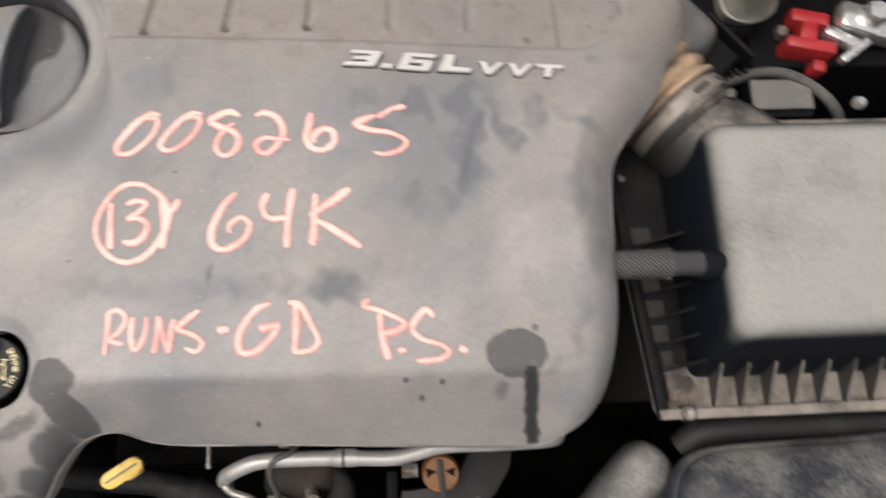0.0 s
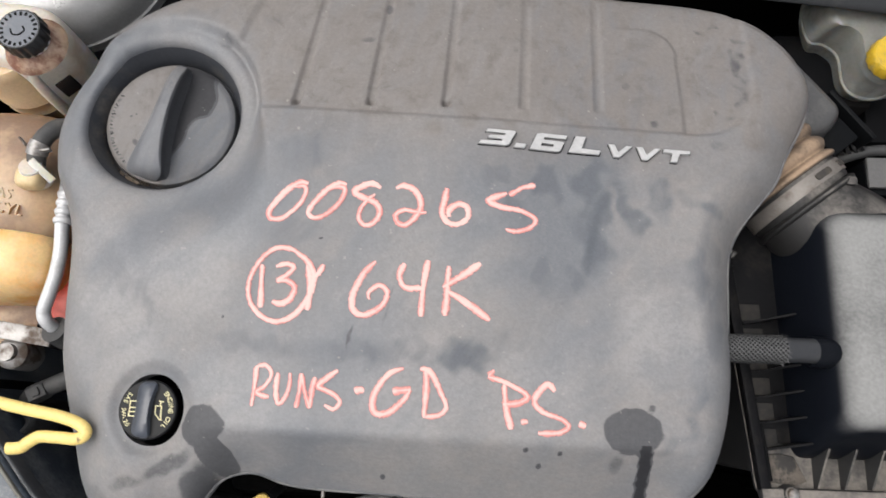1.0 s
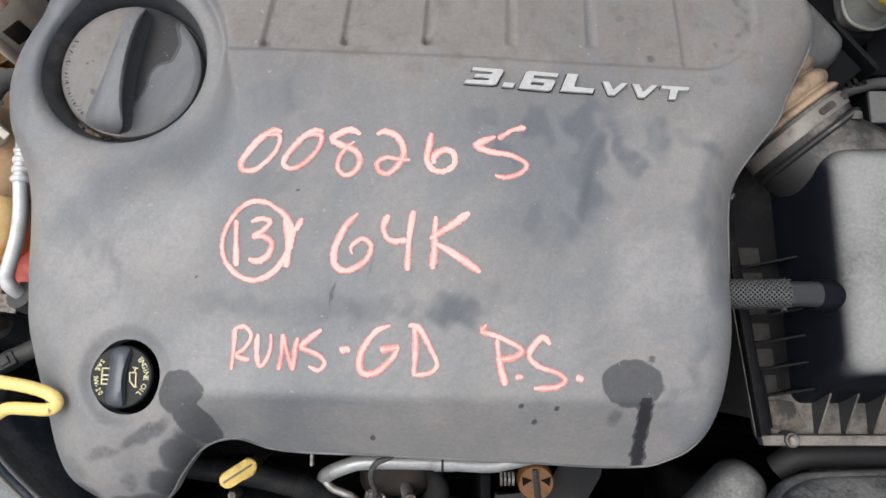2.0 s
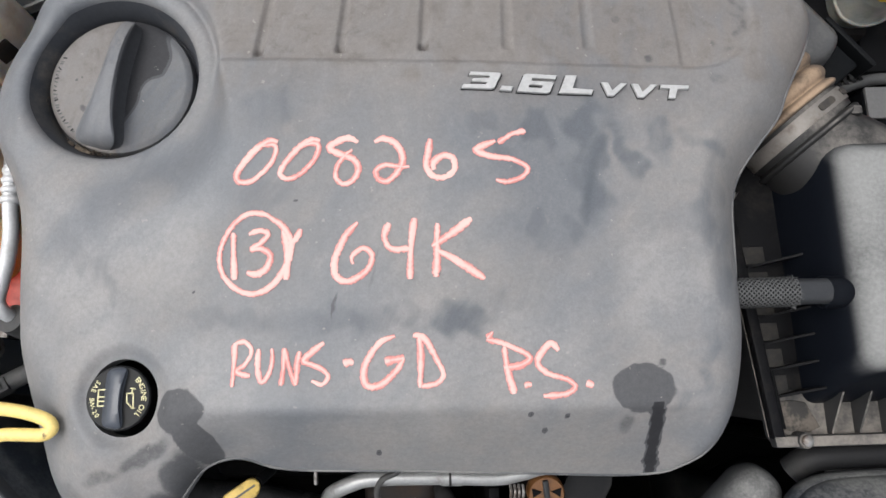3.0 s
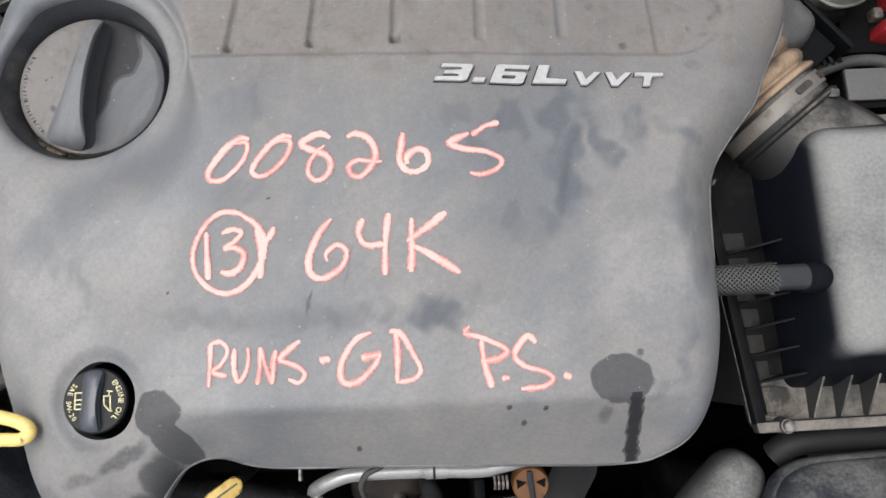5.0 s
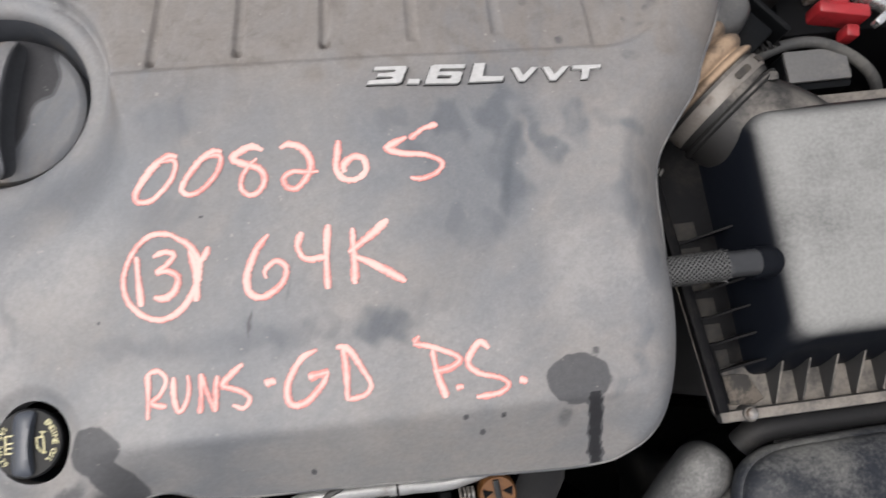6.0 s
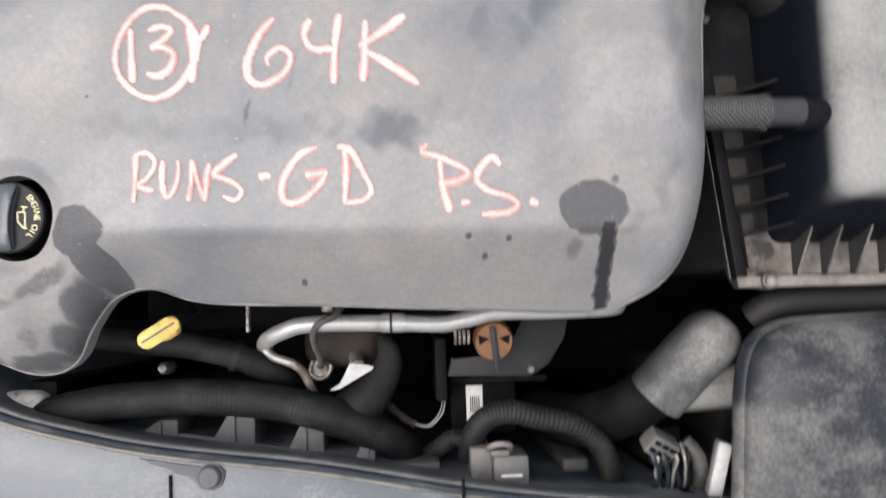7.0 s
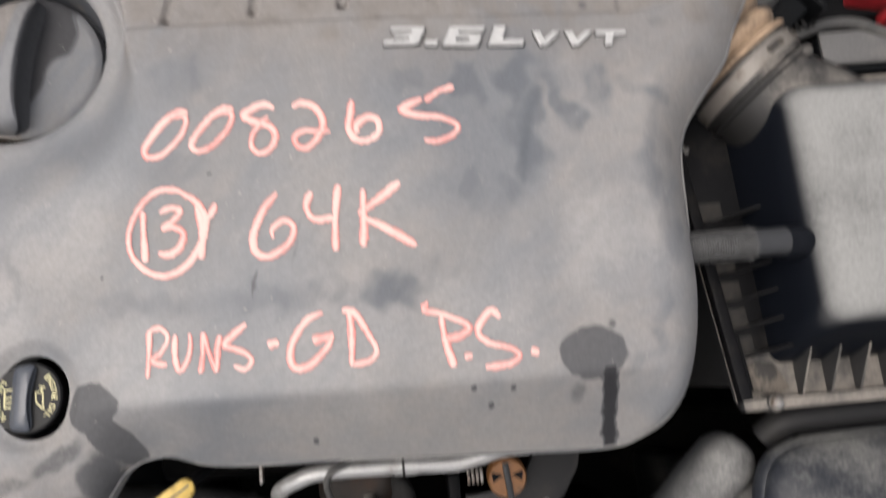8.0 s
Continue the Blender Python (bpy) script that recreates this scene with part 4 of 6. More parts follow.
GLYPHS = {
    "3": ((0, 0), (0.90, 0), (1, 0.09), (1, 0.42), (0.95, 0.50), (1, 0.58), (1, 0.91), (0.92, 1), (0.02, 1), (0.02, 0.79), (0.70, 0.79), (0.70, 0.60), (0.20, 0.60), (0.20, 0.40), (0.70, 0.40), (0.70, 0.22), (0, 0.22)),
    ".": ((0, 0), (1, 0), (1, 1), (0, 1)),
    "6": (((0, 0), (0.30, 0), (0.30, 0.79), (0, 0.79)), ((0, 0.79), (1, 0.79), (1, 1), (0.10, 1), (0, 0.92)), ((0.30, 0), (0.92, 0), (1, 0.08), (1, 0.23), (0.30, 0.23)), ((0.70, 0.23), (1, 0.23), (1, 0.54), (0.92, 0.62), (0.70, 0.62)), ((0.30, 0.42), (0.70, 0.42), (0.70, 0.62), (0.30, 0.62))),
    "L": ((0, 0), (1, 0), (1, 0.25), (0.34, 0.25), (0.34, 1), (0, 1)),
    "V": ((0, 1), (0.35, 0), (0.58, 0), (1, 1), (0.73, 1), (0.47, 0.33), (0.25, 1)),
    "T": ((0, 1), (0, 0.74), (0.36, 0.74), (0.36, 0), (0.60, 0), (0.60, 0.74), (1, 0.74), (1, 1)),
}


def raised(key, x0, y0, w, h, lean):
    """A raised letter in a leaning box on the cover's skin, over a slightly wider dark plate that stands for its
    shadow.
    """
    def plate(z0, z1, grow, bevel):
        shapes = GLYPHS[key] if key == "6" else (GLYPHS[key],)
        bms = []
        for shape in shapes:
            pts = [(x0 + w * (0.5 + (u - 0.5) * grow) + lean * h * v, y0 + h * (0.5 + (v - 0.5) * grow) - 0.06 * w * u) for u, v in shape]
            bms.append(slab(pts, z0, z1, bevel if len(shapes) == 1 else 0.0, 1))
        bm = joined(*bms)
        heights = skins(np.array([v.co.xy for v in bm.verts]))
        for v, up in zip(bm.verts, heights):
            v.co.z += up
        return bm

    letter = part("raised_letter", plate(-0.001, 0.0036, 1.0, 0.0004), M["chrome"], cover, "raised silver plastic letter", flat=True)
    # added black plate that draws the shadow outline round the letter
    part("letter_shadow", plate(-0.0015, 0.0010, 1.06, 0.0), M["black"], letter, "dark plate standing in for the letter's shadow", flat=True)


raised("3", 0.0690, 0.3128, 0.0235, 0.0130, 0.50)
raised(".", 0.0965, 0.3105, 0.0085, 0.0036, 0.50)
raised("6", 0.1090, 0.3096, 0.0240, 0.0142, 0.45)
raised("L", 0.1400, 0.3085, 0.0240, 0.0142, 0.42)
raised("V", 0.1690, 0.3060, 0.0190, 0.0104, 0.28)
raised("V", 0.1915, 0.3048, 0.0190, 0.0104, 0.28)
raised("T", 0.2130, 0.3036, 0.0205, 0.0104, 0.28)


# ---- the large round cap in its well ----
filter_cap = thing("round_cap", (KNOB[0], KNOB[1], 0.937), "large round dusty grey cap with a raised grip", "cap")
kx, ky = KNOB
disc = turned([(0.0005, -0.0), (0.0570, 0.0), (0.0575, 0.007), (0.0565, 0.0105), (0.053, 0.0125)] + [(0.051 - 0.00125 * k, 0.0126 + 0.000015 * k) for k in range(40)], (kx, ky, 0.9372), 144)
damp_shade = disc.verts.layers.float.new("wet_shade")
rubbed = disc.verts.layers.float.new("wiped")
grime = disc.verts.layers.float.new("soil")
# darker past the grip; the grip's shade is painted into the moist patch
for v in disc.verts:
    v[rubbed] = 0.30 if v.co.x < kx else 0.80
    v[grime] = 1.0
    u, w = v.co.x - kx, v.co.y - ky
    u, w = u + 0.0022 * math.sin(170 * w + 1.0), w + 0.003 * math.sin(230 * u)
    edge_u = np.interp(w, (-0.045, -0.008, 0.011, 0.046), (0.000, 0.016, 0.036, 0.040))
    v[damp_shade] = float(np.clip(0.5 + (edge_u - u) / 0.004, 0, 1)) * (u > 0.001) * 1.23
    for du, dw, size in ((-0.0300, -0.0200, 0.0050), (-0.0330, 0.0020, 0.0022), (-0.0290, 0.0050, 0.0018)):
        v[damp_shade] = max(v[damp_shade], 0.62 * float(np.clip(1.4 - math.hypot(u - du, w - dw) / size, 0, 1)))
part("disc", disc, M["cover"], filter_cap, "dusty disc with a moist patch deepened by painted grip shade")


def grip(cx, cy, z, length, w_top, w_base, height, turn, taper=0.0, n=36):
    """A raised grip bar across a cap: a broad lit flank, a crest and a hollow steep flank, rounded off at both ends."""
    bm = bmesh.new()
    rows = []
    for i in range(n + 1):
        u = -1 + 2 * i / n
        h = height * math.sqrt(max(1 - abs(u) ** 5, 0.0004)) * (0.86 + 0.14 * (1 - u * u))
        flare = (1 - taper * u) * math.sqrt(max(1 - abs(u) ** 12, 0.02))
        crest = w_top * (0.62 - 0.34 * (1 - u * u))
        foot = w_base * (0.66 - 0.9 * taper * u)
        rows.append([(x * flare, u * length / 2, q) for x, q in ((-foot, 0), (-foot * 0.86, h * 0.18), (-foot * 0.62, h * 0.62), (-foot * 0.36, h * 0.90), (-w_top * 0.10, h), (crest - 0.06 * w_top, h * 0.985), (crest, h * 0.90), (crest - 0.10 * w_top, h * 0.55), (crest - 0.06 * w_top, h * 0.22), (crest + 0.12 * w_top, 0))])
    m = pose(cx, cy, z, 0, 0, turn)
    made = [[bm.verts.new(m @ Vector(v)) for v in r] for r in rows]
    for a, b in zip(made, made[1:]):
        for k in range(len(a) - 1):
            bm.faces.new((a[k], a[k + 1], b[k + 1], b[k]))
    for r in (made[0], made[-1]):
        bm.faces.new(r)
    return bm


knob_bar = grip(kx + 0.0005, ky - 0.001, 0.9495, 0.108, 0.016, 0.030, 0.022, -8, 0.22)
damp_shade, rubbed, grime = (knob_bar.verts.layers.float.new(key) for key in ("wet_shade", "wiped", "soil"))
knob_bar.verts.ensure_lookup_table()
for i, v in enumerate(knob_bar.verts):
    # hollow flank painted dark for shade and moisture, the crest moist at its far end
    v[damp_shade] = 1.05 if i % 10 > 6 else 0.46 if v.co.y > ky + 0.006 * math.sin(v.co.x * 400) else 0.0
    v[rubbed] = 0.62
part("grip", knob_bar, M["cover"], filter_cap, "raised grip bar, its hollow flank painted dark for shade")
rnd = random.Random(5)
for k in range(26):
    a = radians(152 + 3.5 * k + rnd.uniform(-0.9, 0.9))
    tick = block(-0.0006, 0.0006, -0.0007 - 0.0011 * rnd.random(), 0.0014, 0, 0.0004, 0.0)
    part("embossed_mark", moved(tick, pose(kx + 0.0515 * math.cos(a), ky + 0.0515 * math.sin(a), 0.9497, 0, 0, math.degrees(a) - 90 + rnd.uniform(-35, 35))), M["grey_dark"] if k % 3 == 0 else M["resonator"], filter_cap)

crumbs = bmesh.new()
rnd = random.Random(21)
for k in range(90):
    a = radians(rnd.gauss(243, 9) if k < 75 else rnd.uniform(160, 280))
    rr = rnd.uniform(0.0575, 0.0605)
    s = rnd.uniform(0.0003, 0.0009)
    bmesh.ops.create_cube(crumbs, size=1.0, matrix=pose(kx + rr * math.cos(a), ky + rr * math.sin(a), 0.9455 + rnd.uniform(-0.001, 0.003), rnd.uniform(0, 90), rnd.uniform(0, 90), rnd.uniform(0, 180)) @ Matrix.Diagonal((s * 2.2, s, s * 0.6, 1)))
for a0, s in ((241, 0.0032), (247, 0.0024), (233, 0.0022)):
    a = radians(a0)
    bmesh.ops.create_cube(crumbs, size=1.0, matrix=pose(kx + 0.0600 * math.cos(a), ky + 0.0600 * math.sin(a), 0.9490, 20, 15, a0 + 90) @ Matrix.Diagonal((s * 2.2, s, 0.0009, 1)))
part("leaf_crumbs", crumbs, M["crumbs"], filter_cap, "brown leaf crumbs and dirt", flat=True)["kind"] = "stuff"

# ---- the oil filler cap ----
oil_cap = thing("oil_filler_cap", (CAP[0] - 0.0015, CAP[1], 0.90), "black plastic oil filler cap with cream lettering", "oil cap")
ox, oy, oz = CAP[0] - 0.0015, CAP[1], 0.9790
part("body", turned([(0.001, -0.075), (0.0180, -0.075), (0.0185, -0.006), (0.0215, -0.005), (0.0222, -0.0035), (0.0222, -0.001), (0.0212, 0.0), (0.001, 0.0002)], (ox, oy, oz), 56), M["cap_black"], oil_cap)
part("grip", grip(ox + 0.0004, oy, oz - 0.0005, 0.0425, 0.0090, 0.0165, 0.0058, -3), M["cap_grip"], oil_cap, "glossy raised grip bar with painted sky sheen")


def arc_text(text, radius, start, sweep, size, flip):
    for i, ch in enumerate(text):
        if ch == " ":
            continue
        a = radians(start + sweep * i / (len(text) - 1))
        turn = math.degrees(a) - 90 if not flip else math.degrees(a) + 90
        part("letter", lettering(ch, size, pose(ox + radius * math.cos(a), oy + radius * math.sin(a), oz + 0.0006, 0, 0, turn), 0.0002), M["cream"], oil_cap, "cream printed letter", flat=True)


arc_text("ENGINE OIL", 0.0177, 43, -84, 0.0052, False)
arc_text("SAE 5W-20", 0.0178, 142, 78, 0.0047, True)
icon = [((0.0085, 0.0065), (0.0115, 0.0060)), ((0.0100, 0.0062), (0.0092, 0.0030)), ((0.0060, 0.0030), (0.0105, 0.0030)), ((0.0060, 0.0030), (0.0064, -0.0030)), ((0.0064, -0.0030), (0.0100, -0.0070)), ((0.0100, -0.0070), (0.0115, -0.0072)), ((0.0105, 0.0030), (0.0108, -0.0070))]
part("oil_can_symbol", joined(*[bar((ox + a[0], oy + a[1]), (ox + b[0], oy + b[1]), 0.0009, oz + 0.0003, oz + 0.0008) for a, b in icon]), M["cream"], oil_cap, "cream oil-can symbol", flat=True)
comb = [((-0.0135, 0.006), (-0.0135, -0.005)), ((-0.0135, -0.005), (-0.0085, -0.005)), ((-0.0135, -0.0018), (-0.0085, -0.0018)), ((-0.0135, 0.0012), (-0.0085, 0.0012)), ((-0.0135, 0.006), (-0.0080, 0.006))]
part("level_symbol", joined(*[bar((ox + a[0], oy + a[1]), (ox + b[0], oy + b[1]), 0.0009, oz + 0.0003, oz + 0.0008) for a, b in comb]), M["cream"], oil_cap, "cream level symbol", flat=True)

# ---- air filter box beside the cover ----
airbox = thing("air_filter_box", (0.44, 0.16, 0.34), "black plastic air filter box with a dusty lid and ribbed tray", "air filter box")


def rounded(x0, x1, y0, y1, r, n=6):
    """The outline of a rectangle with rounded corners."""
    pts = []
    for cx, cy, a0 in ((x1 - r, y0 + r, -90), (x1 - r, y1 - r, 0), (x0 + r, y1 - r, 90), (x0 + r, y0 + r, 180)):
        for i in range(n + 1):
            a = radians(a0 + 90 * i / n)
            pts.append((cx + r * math.cos(a), cy + r * math.sin(a)))
    return pts


def lofted(levels):
    """A solid through outlines of equal length at rising heights; each level is (outline, z)."""
    bm = bmesh.new()
    rings = [[bm.verts.new((x, y, z)) for x, y in o] for o, z in levels]
    n = len(rings[0])
    for a, b in zip(rings, rings[1:]):
        for i in range(n):
            bm.faces.new((a[i], a[(i + 1) % n], b[(i + 1) % n], b[i]))
    bm.faces.new(rings[0])
    bm.faces.new(rings[-1])
    return bm


def splayed(bm):
    """The tray's inner side runs outwards a little towards the front."""
    for v in bm.verts:
        v.co.x -= 0.11 * (v.co.y - 0.147) * min(max((0.352 - v.co.x) / 0.04, 0.0), 1.0)
    return bm


part("tray", splayed(lofted([(rounded(0.330, 0.66, 0.07, 0.29, 0.012), 0.34), (rounded(0.322, 0.67, 0.062, 0.30, 0.012), 0.885), (rounded(0.303, 0.68, 0.046, 0.31, 0.010), 0.893), (rounded(0.303, 0.68, 0.046, 0.31, 0.010), 0.897)])), M["tray"], airbox)
# raised border of the tray
part("rim", splayed(block(0.303, 0.3125, 0.050, 0.305, 0.8975, 0.908, 0.002)), M["tray_shaded"], airbox)
part("rim", splayed(block(0.303, 0.68, 0.0455, 0.0545, 0.8975, 0.9085, 0.002)), M["tray"], airbox, "dusty front rim")
part("floor_strip", splayed(block(0.3128, 0.349, 0.090, 0.300, 0.8972, 0.8992, 0.0005)), M["tray_shaded"], airbox)
part("slot", splayed(block(0.3118, 0.3142, 0.060, 0.106, 0.8992, 0.9086, 0.0004)), M["soot"], airbox)
for k in range(14):
    x = 0.3625 + 0.0225 * k
    bm = bmesh.new()
    pts = [(0.0550, 0.898), (0.0550, 0.905), (0.0575, 0.9055), (0.088, 0.927), (0.088, 0.898)]
    a = [bm.verts.new((x - 0.0008, y, z)) for y, z in pts]
    b = [bm.verts.new((x + 0.0008, y, z)) for y, z in pts]
    for i in range(5):
        bm.faces.new((a[i], a[(i + 1) % 5], b[(i + 1) % 5], b[i]))
    bm.faces.new(a)
    bm.faces.new(b)
    part("rib", bm, M["tray"], airbox, flat=True)
for k in range(6):
    y = 0.0845 + 0.0215 * k
    bm = bmesh.new()
    lean = 0.006
    pts = [(0.3145, 0.898), (0.3145, 0.903), (0.318, 0.9035), (0.350, 0.926), (0.350, 0.898)]
    a = [bm.verts.new((x, y - 0.0009 + lean * (x - 0.3145) / 0.030, z)) for x, z in pts]
    b = [bm.verts.new((x, y + 0.0009 + lean * (x - 0.3145) / 0.030, z)) for x, z in pts]
    for i in range(5):
        bm.faces.new((a[i], a[(i + 1) % 5], b[(i + 1) % 5], b[i]))
    bm.faces.new(a)
    bm.faces.new(b)
    part("rib", splayed(bm), M["tray_shaded"], airbox, flat=True)
    part("shaded_pocket_dust", splayed(block(0.3150, 0.3300, y + 0.0030, y + 0.0175, 0.8992, 0.8998, 0.0002)), M["pocket"], airbox, "brown dust in the pocket between ribs, darkened for shade")
part("corner_dust", splayed(slab([(0.3165, 0.0580), (0.345, 0.0565), (0.356, 0.0600), (0.345, 0.080), (0.330, 0.082), (0.3165, 0.081)], 0.8974, 0.8990, 0.0006)), M["corner_dust"], airbox, "brown dust in the tray's corner")
part("screw", turned([(0.0005, -0.012), (0.004, -0.012), (0.004, -0.001), (0.0046, 0.0), (0.0046, 0.0020), (0.0036, 0.0032), (0.0005, 0.004)], (0.3375, 0.0505, 0.911), 20), M["steel"], airbox, "small steel screw")
part("screw_boss", turned([(0.0005, -0.014), (0.0068, -0.014), (0.0064, -0.001), (0.0056, 0.0), (0.0005, 0.0)], (0.3375, 0.0505, 0.9105), 24), M["tray"], airbox)
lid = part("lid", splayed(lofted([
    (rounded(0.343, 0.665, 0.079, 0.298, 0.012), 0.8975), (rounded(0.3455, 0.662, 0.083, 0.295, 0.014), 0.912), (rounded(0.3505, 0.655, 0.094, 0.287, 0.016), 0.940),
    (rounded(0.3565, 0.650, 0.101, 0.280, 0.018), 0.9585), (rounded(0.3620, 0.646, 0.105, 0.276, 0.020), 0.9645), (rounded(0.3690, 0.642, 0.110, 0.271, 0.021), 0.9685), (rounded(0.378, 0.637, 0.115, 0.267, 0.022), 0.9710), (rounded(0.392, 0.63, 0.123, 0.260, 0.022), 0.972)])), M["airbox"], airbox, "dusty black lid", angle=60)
part("scar", tube([(0.3535, 0.148, 0.9480), (0.3508, 0.134, 0.9360), (0.3490, 0.121, 0.9180)], 0.0004, 8), M["grey_dark"], airbox)
part("spout", tube([(0.312, 0.163, 0.9635), (0.322, 0.163, 0.9628), (0.332, 0.163, 0.9620), (0.339, 0.163, 0.9614)], 0.0098, 28), M["spout"], airbox, "smooth black hose spout")
part("spout_boss", tube([(0.3375, 0.163, 0.955), (0.3420, 0.163, 0.955), (0.3500, 0.163, 0.953), (0.362, 0.163, 0.950)], lambda t: 0.0108 + 0.0016 * min(t / 0.2, 1), 36), M["boss"], airbox, "round boss on the lid's wall")


def woven(points, radius, around=20):
    """A braided sleeve: two sets of flat strands that cross, over a core."""
    line = spline(points, 10)
    bm = bmesh.new()
    p0, p1 = Vector(line[0]), Vector(line[-1])
    way = (p1 - p0).normalized()
    side = way.cross(Vector((0, 0, 1))).normalized()
    up = side.cross(way)
    length = (p1 - p0).length
    for hand in (1, -1):
        for s in range(around):
            turn0 = 2 * math.pi * s / around
            prev = None
            n = 44
            for i in range(n + 1):
                d = length * i / n
                a = turn0 + hand * d / radius * 1.0
                r = radius * (1 + 0.035 * hand * math.cos(0.5 * around * (a - turn0)))
                t = 0.0015
                place = lambda o: p0 + way * d + (side * math.cos(a + o) + up * math.sin(a + o)) * r
                row = (bm.verts.new(place(-t / radius * 0.5)), bm.verts.new(place(t / radius * 0.5)))
                if prev:
                    bm.faces.new((prev[0], prev[1], row[1], row[0]))
                prev = row
    return bm


breather = thing("breather_hose", (0.29, 0.163, 0.955), "black braided breather hose running into the air filter box", "hose")
part("sleeve", woven([(0.262, 0.163, 0.962), (0.29, 0.163, 0.963), (0.314, 0.163, 0.9635)], 0.0112), M["braid"], breather, "woven black sleeve with a frayed end", angle=180)["kind"] = "stuff"
part("core", tube([(0.262, 0.163, 0.962), (0.29, 0.163, 0.963), (0.314, 0.163, 0.9635)], 0.0105, 24), M["soot"], breather)
fray = bmesh.new()
rnd = random.Random(4)
for k in range(70):
    a = rnd.uniform(0, 2 * math.pi)
    r0 = 0.0112
    base = Vector((0.312 + rnd.uniform(-0.002, 0.002), 0.163 + r0 * math.cos(a), 0.9635 + r0 * math.sin(a)))
    tip = base + Vector((rnd.uniform(-0.001, 0.003), math.cos(a + rnd.uniform(-1, 1)) * rnd.uniform(0.001, 0.0028), math.sin(a) * rnd.uniform(0.0005, 0.0025)))
    w = Vector((0.00022, 0.00022, 0))
    fray.faces.new([fray.verts.new(v) for v in (base - w, base + w, tip + w * 0.5, tip - w * 0.5)])
part("frayed_end", fray, M["braid"], breather, "frayed threads")

# ---- intake bellows and elbow ----
intake = thing("intake_hose", (0.33, 0.33, 0.86), "dust-brown ribbed rubber intake hose with a clamp", "intake hose")
A, B = Vector((0.300, 0.387, 0.905)), Vector((0.354, 0.314, 0.912))
def ribbed(t):
    return 0.0432 + 0.0062 * abs(math.sin(math.pi * (1 - t) ** 0.85 * 6.0)) ** 0.75 + 0.0012 * t
part("bellows", tube([A, A.lerp(B, 0.33), A.lerp(B, 0.66), B], ribbed, 56, 34), M["bellows"], intake, "brown dusty concertina ribs", angle=180)
C = B + (B - A).normalized() * 0.020
part("cuff", tube([B - (B - A).normalized() * 0.004, B.lerp(C, 0.5), C], lambda t: 0.0455 + 0.0012 * math.sin(math.pi * t), 56), M["elbow"], intake)
part("clamp", tube([B.lerp(C, 0.15), B.lerp(C, 0.45), B.lerp(C, 0.75)], 0.0478, 64), M["clamp"], intake, "dull metal band clamp with slots")
way = (B - A).normalized()
side = way.cross(Vector((0, 0, 1))).normalized()
up = side.cross(way)
for k, deg in enumerate((97, 134)):
    a = radians(deg)
    c = B.lerp(C, 0.45) + (side * math.cos(a) + up * math.sin(a)) * 0.0479
    bm = slab(rounded(-0.0085, 0.0085, -0.0030, 0.0030, 0.0028), -0.0006, 0.0006)
    tang = (-side * math.sin(a) + up * math.cos(a))
    out = (side * math.cos(a) + up * math.sin(a))
    m = Matrix((tang, way, out)).transposed().to_4x4()
    m.translation = c
    part("slot", moved(bm, m), M["slot"], intake)
part("bead", tube([C + way * 0.001, C + way * 0.004, C + way * 0.007], lambda t: 0.0462 + 0.003 * math.sin(math.pi * t), 56), M["elbow"], intake)
part("elbow", tube([C, C + way * 0.02, (0.408, 0.262, 0.914), (0.446, 0.222, 0.912)], lambda t: 0.0445 + 0.004 * t, 48), M["elbow"], intake, "dusty grey plastic elbow")
part("clamp_screw", tube([(0.297, 0.262, 0.892), (0.303, 0.258, 0.893), (0.309, 0.254, 0.894)], lambda t: 0.0062 + 0.0006 * math.cos(2 * math.pi * 6 * t), 20, 20), M["steel"], intake, "small ribbed clamp screw")
part("lug", block(0.3815, 0.3925, 0.305, 0.313, 0.943, 0.957, 0.002), M["elbow"], intake)

# ---- resonator end sticking out behind the cover ----
res = thing("resonator", (0.35, 0.39, 0.85), "grey plastic resonator end under the cover", "resonator")
bm = lofted([([(0.315, 0.455), (0.302, 0.405), (0.352, 0.352), (0.389, 0.364), (0.403, 0.385), (0.356, 0.442)], 0.86), ([(0.313, 0.457), (0.300, 0.405), (0.351, 0.350), (0.391, 0.363), (0.406, 0.386), (0.357, 0.445)], 0.918), ([(0.318, 0.452), (0.305, 0.405), (0.353, 0.357), (0.386, 0.367), (0.398, 0.385), (0.354, 0.439)], 0.938)])
bmesh.ops.bevel(bm, geom=[e for e in bm.edges], offset=0.0095, segments=4, profile=0.5, affect="EDGES")
part("body", bm, M["resonator"], res, angle=60)
part("support", block(0.315, 0.36, 0.385, 0.43, 0.34, 0.865, 0.004), M["soot"], res)

# ---- black holder, cable, small box and the battery terminal beyond the bellows ----
holder = thing("harness_holder", (0.41, 0.385, 0.80), "black plastic harness holder plates", "holder")
part("body", moved(block(-0.030, 0.024, -0.016, 0.014, -0.09, 0.022, 0.003), pose(0.408, 0.384, 0.880, 10, 0, -50)), M["black"], holder)
part("plate", moved(block(-0.030, 0.030, -0.0025, 0.0025, -0.05, 0.030, 0.0015), pose(0.428, 0.396, 0.878, 8, 0, -52)), M["black"], holder, "thin upright plate")
part("foot", block(0.375, 0.45, 0.345, 0.405, 0.34, 0.835, 0.004), M["soot"], holder)

small_box = thing("relay_box", (0.475, 0.345, 0.80), "small black box with a dusty grey top", "relay box")
part("body", lofted([(rounded(0.455, 0.517, 0.328, 0.366, 0.004), 0.34), (rounded(0.455, 0.517, 0.328, 0.366, 0.004), 0.866)]), M["black"], small_box)
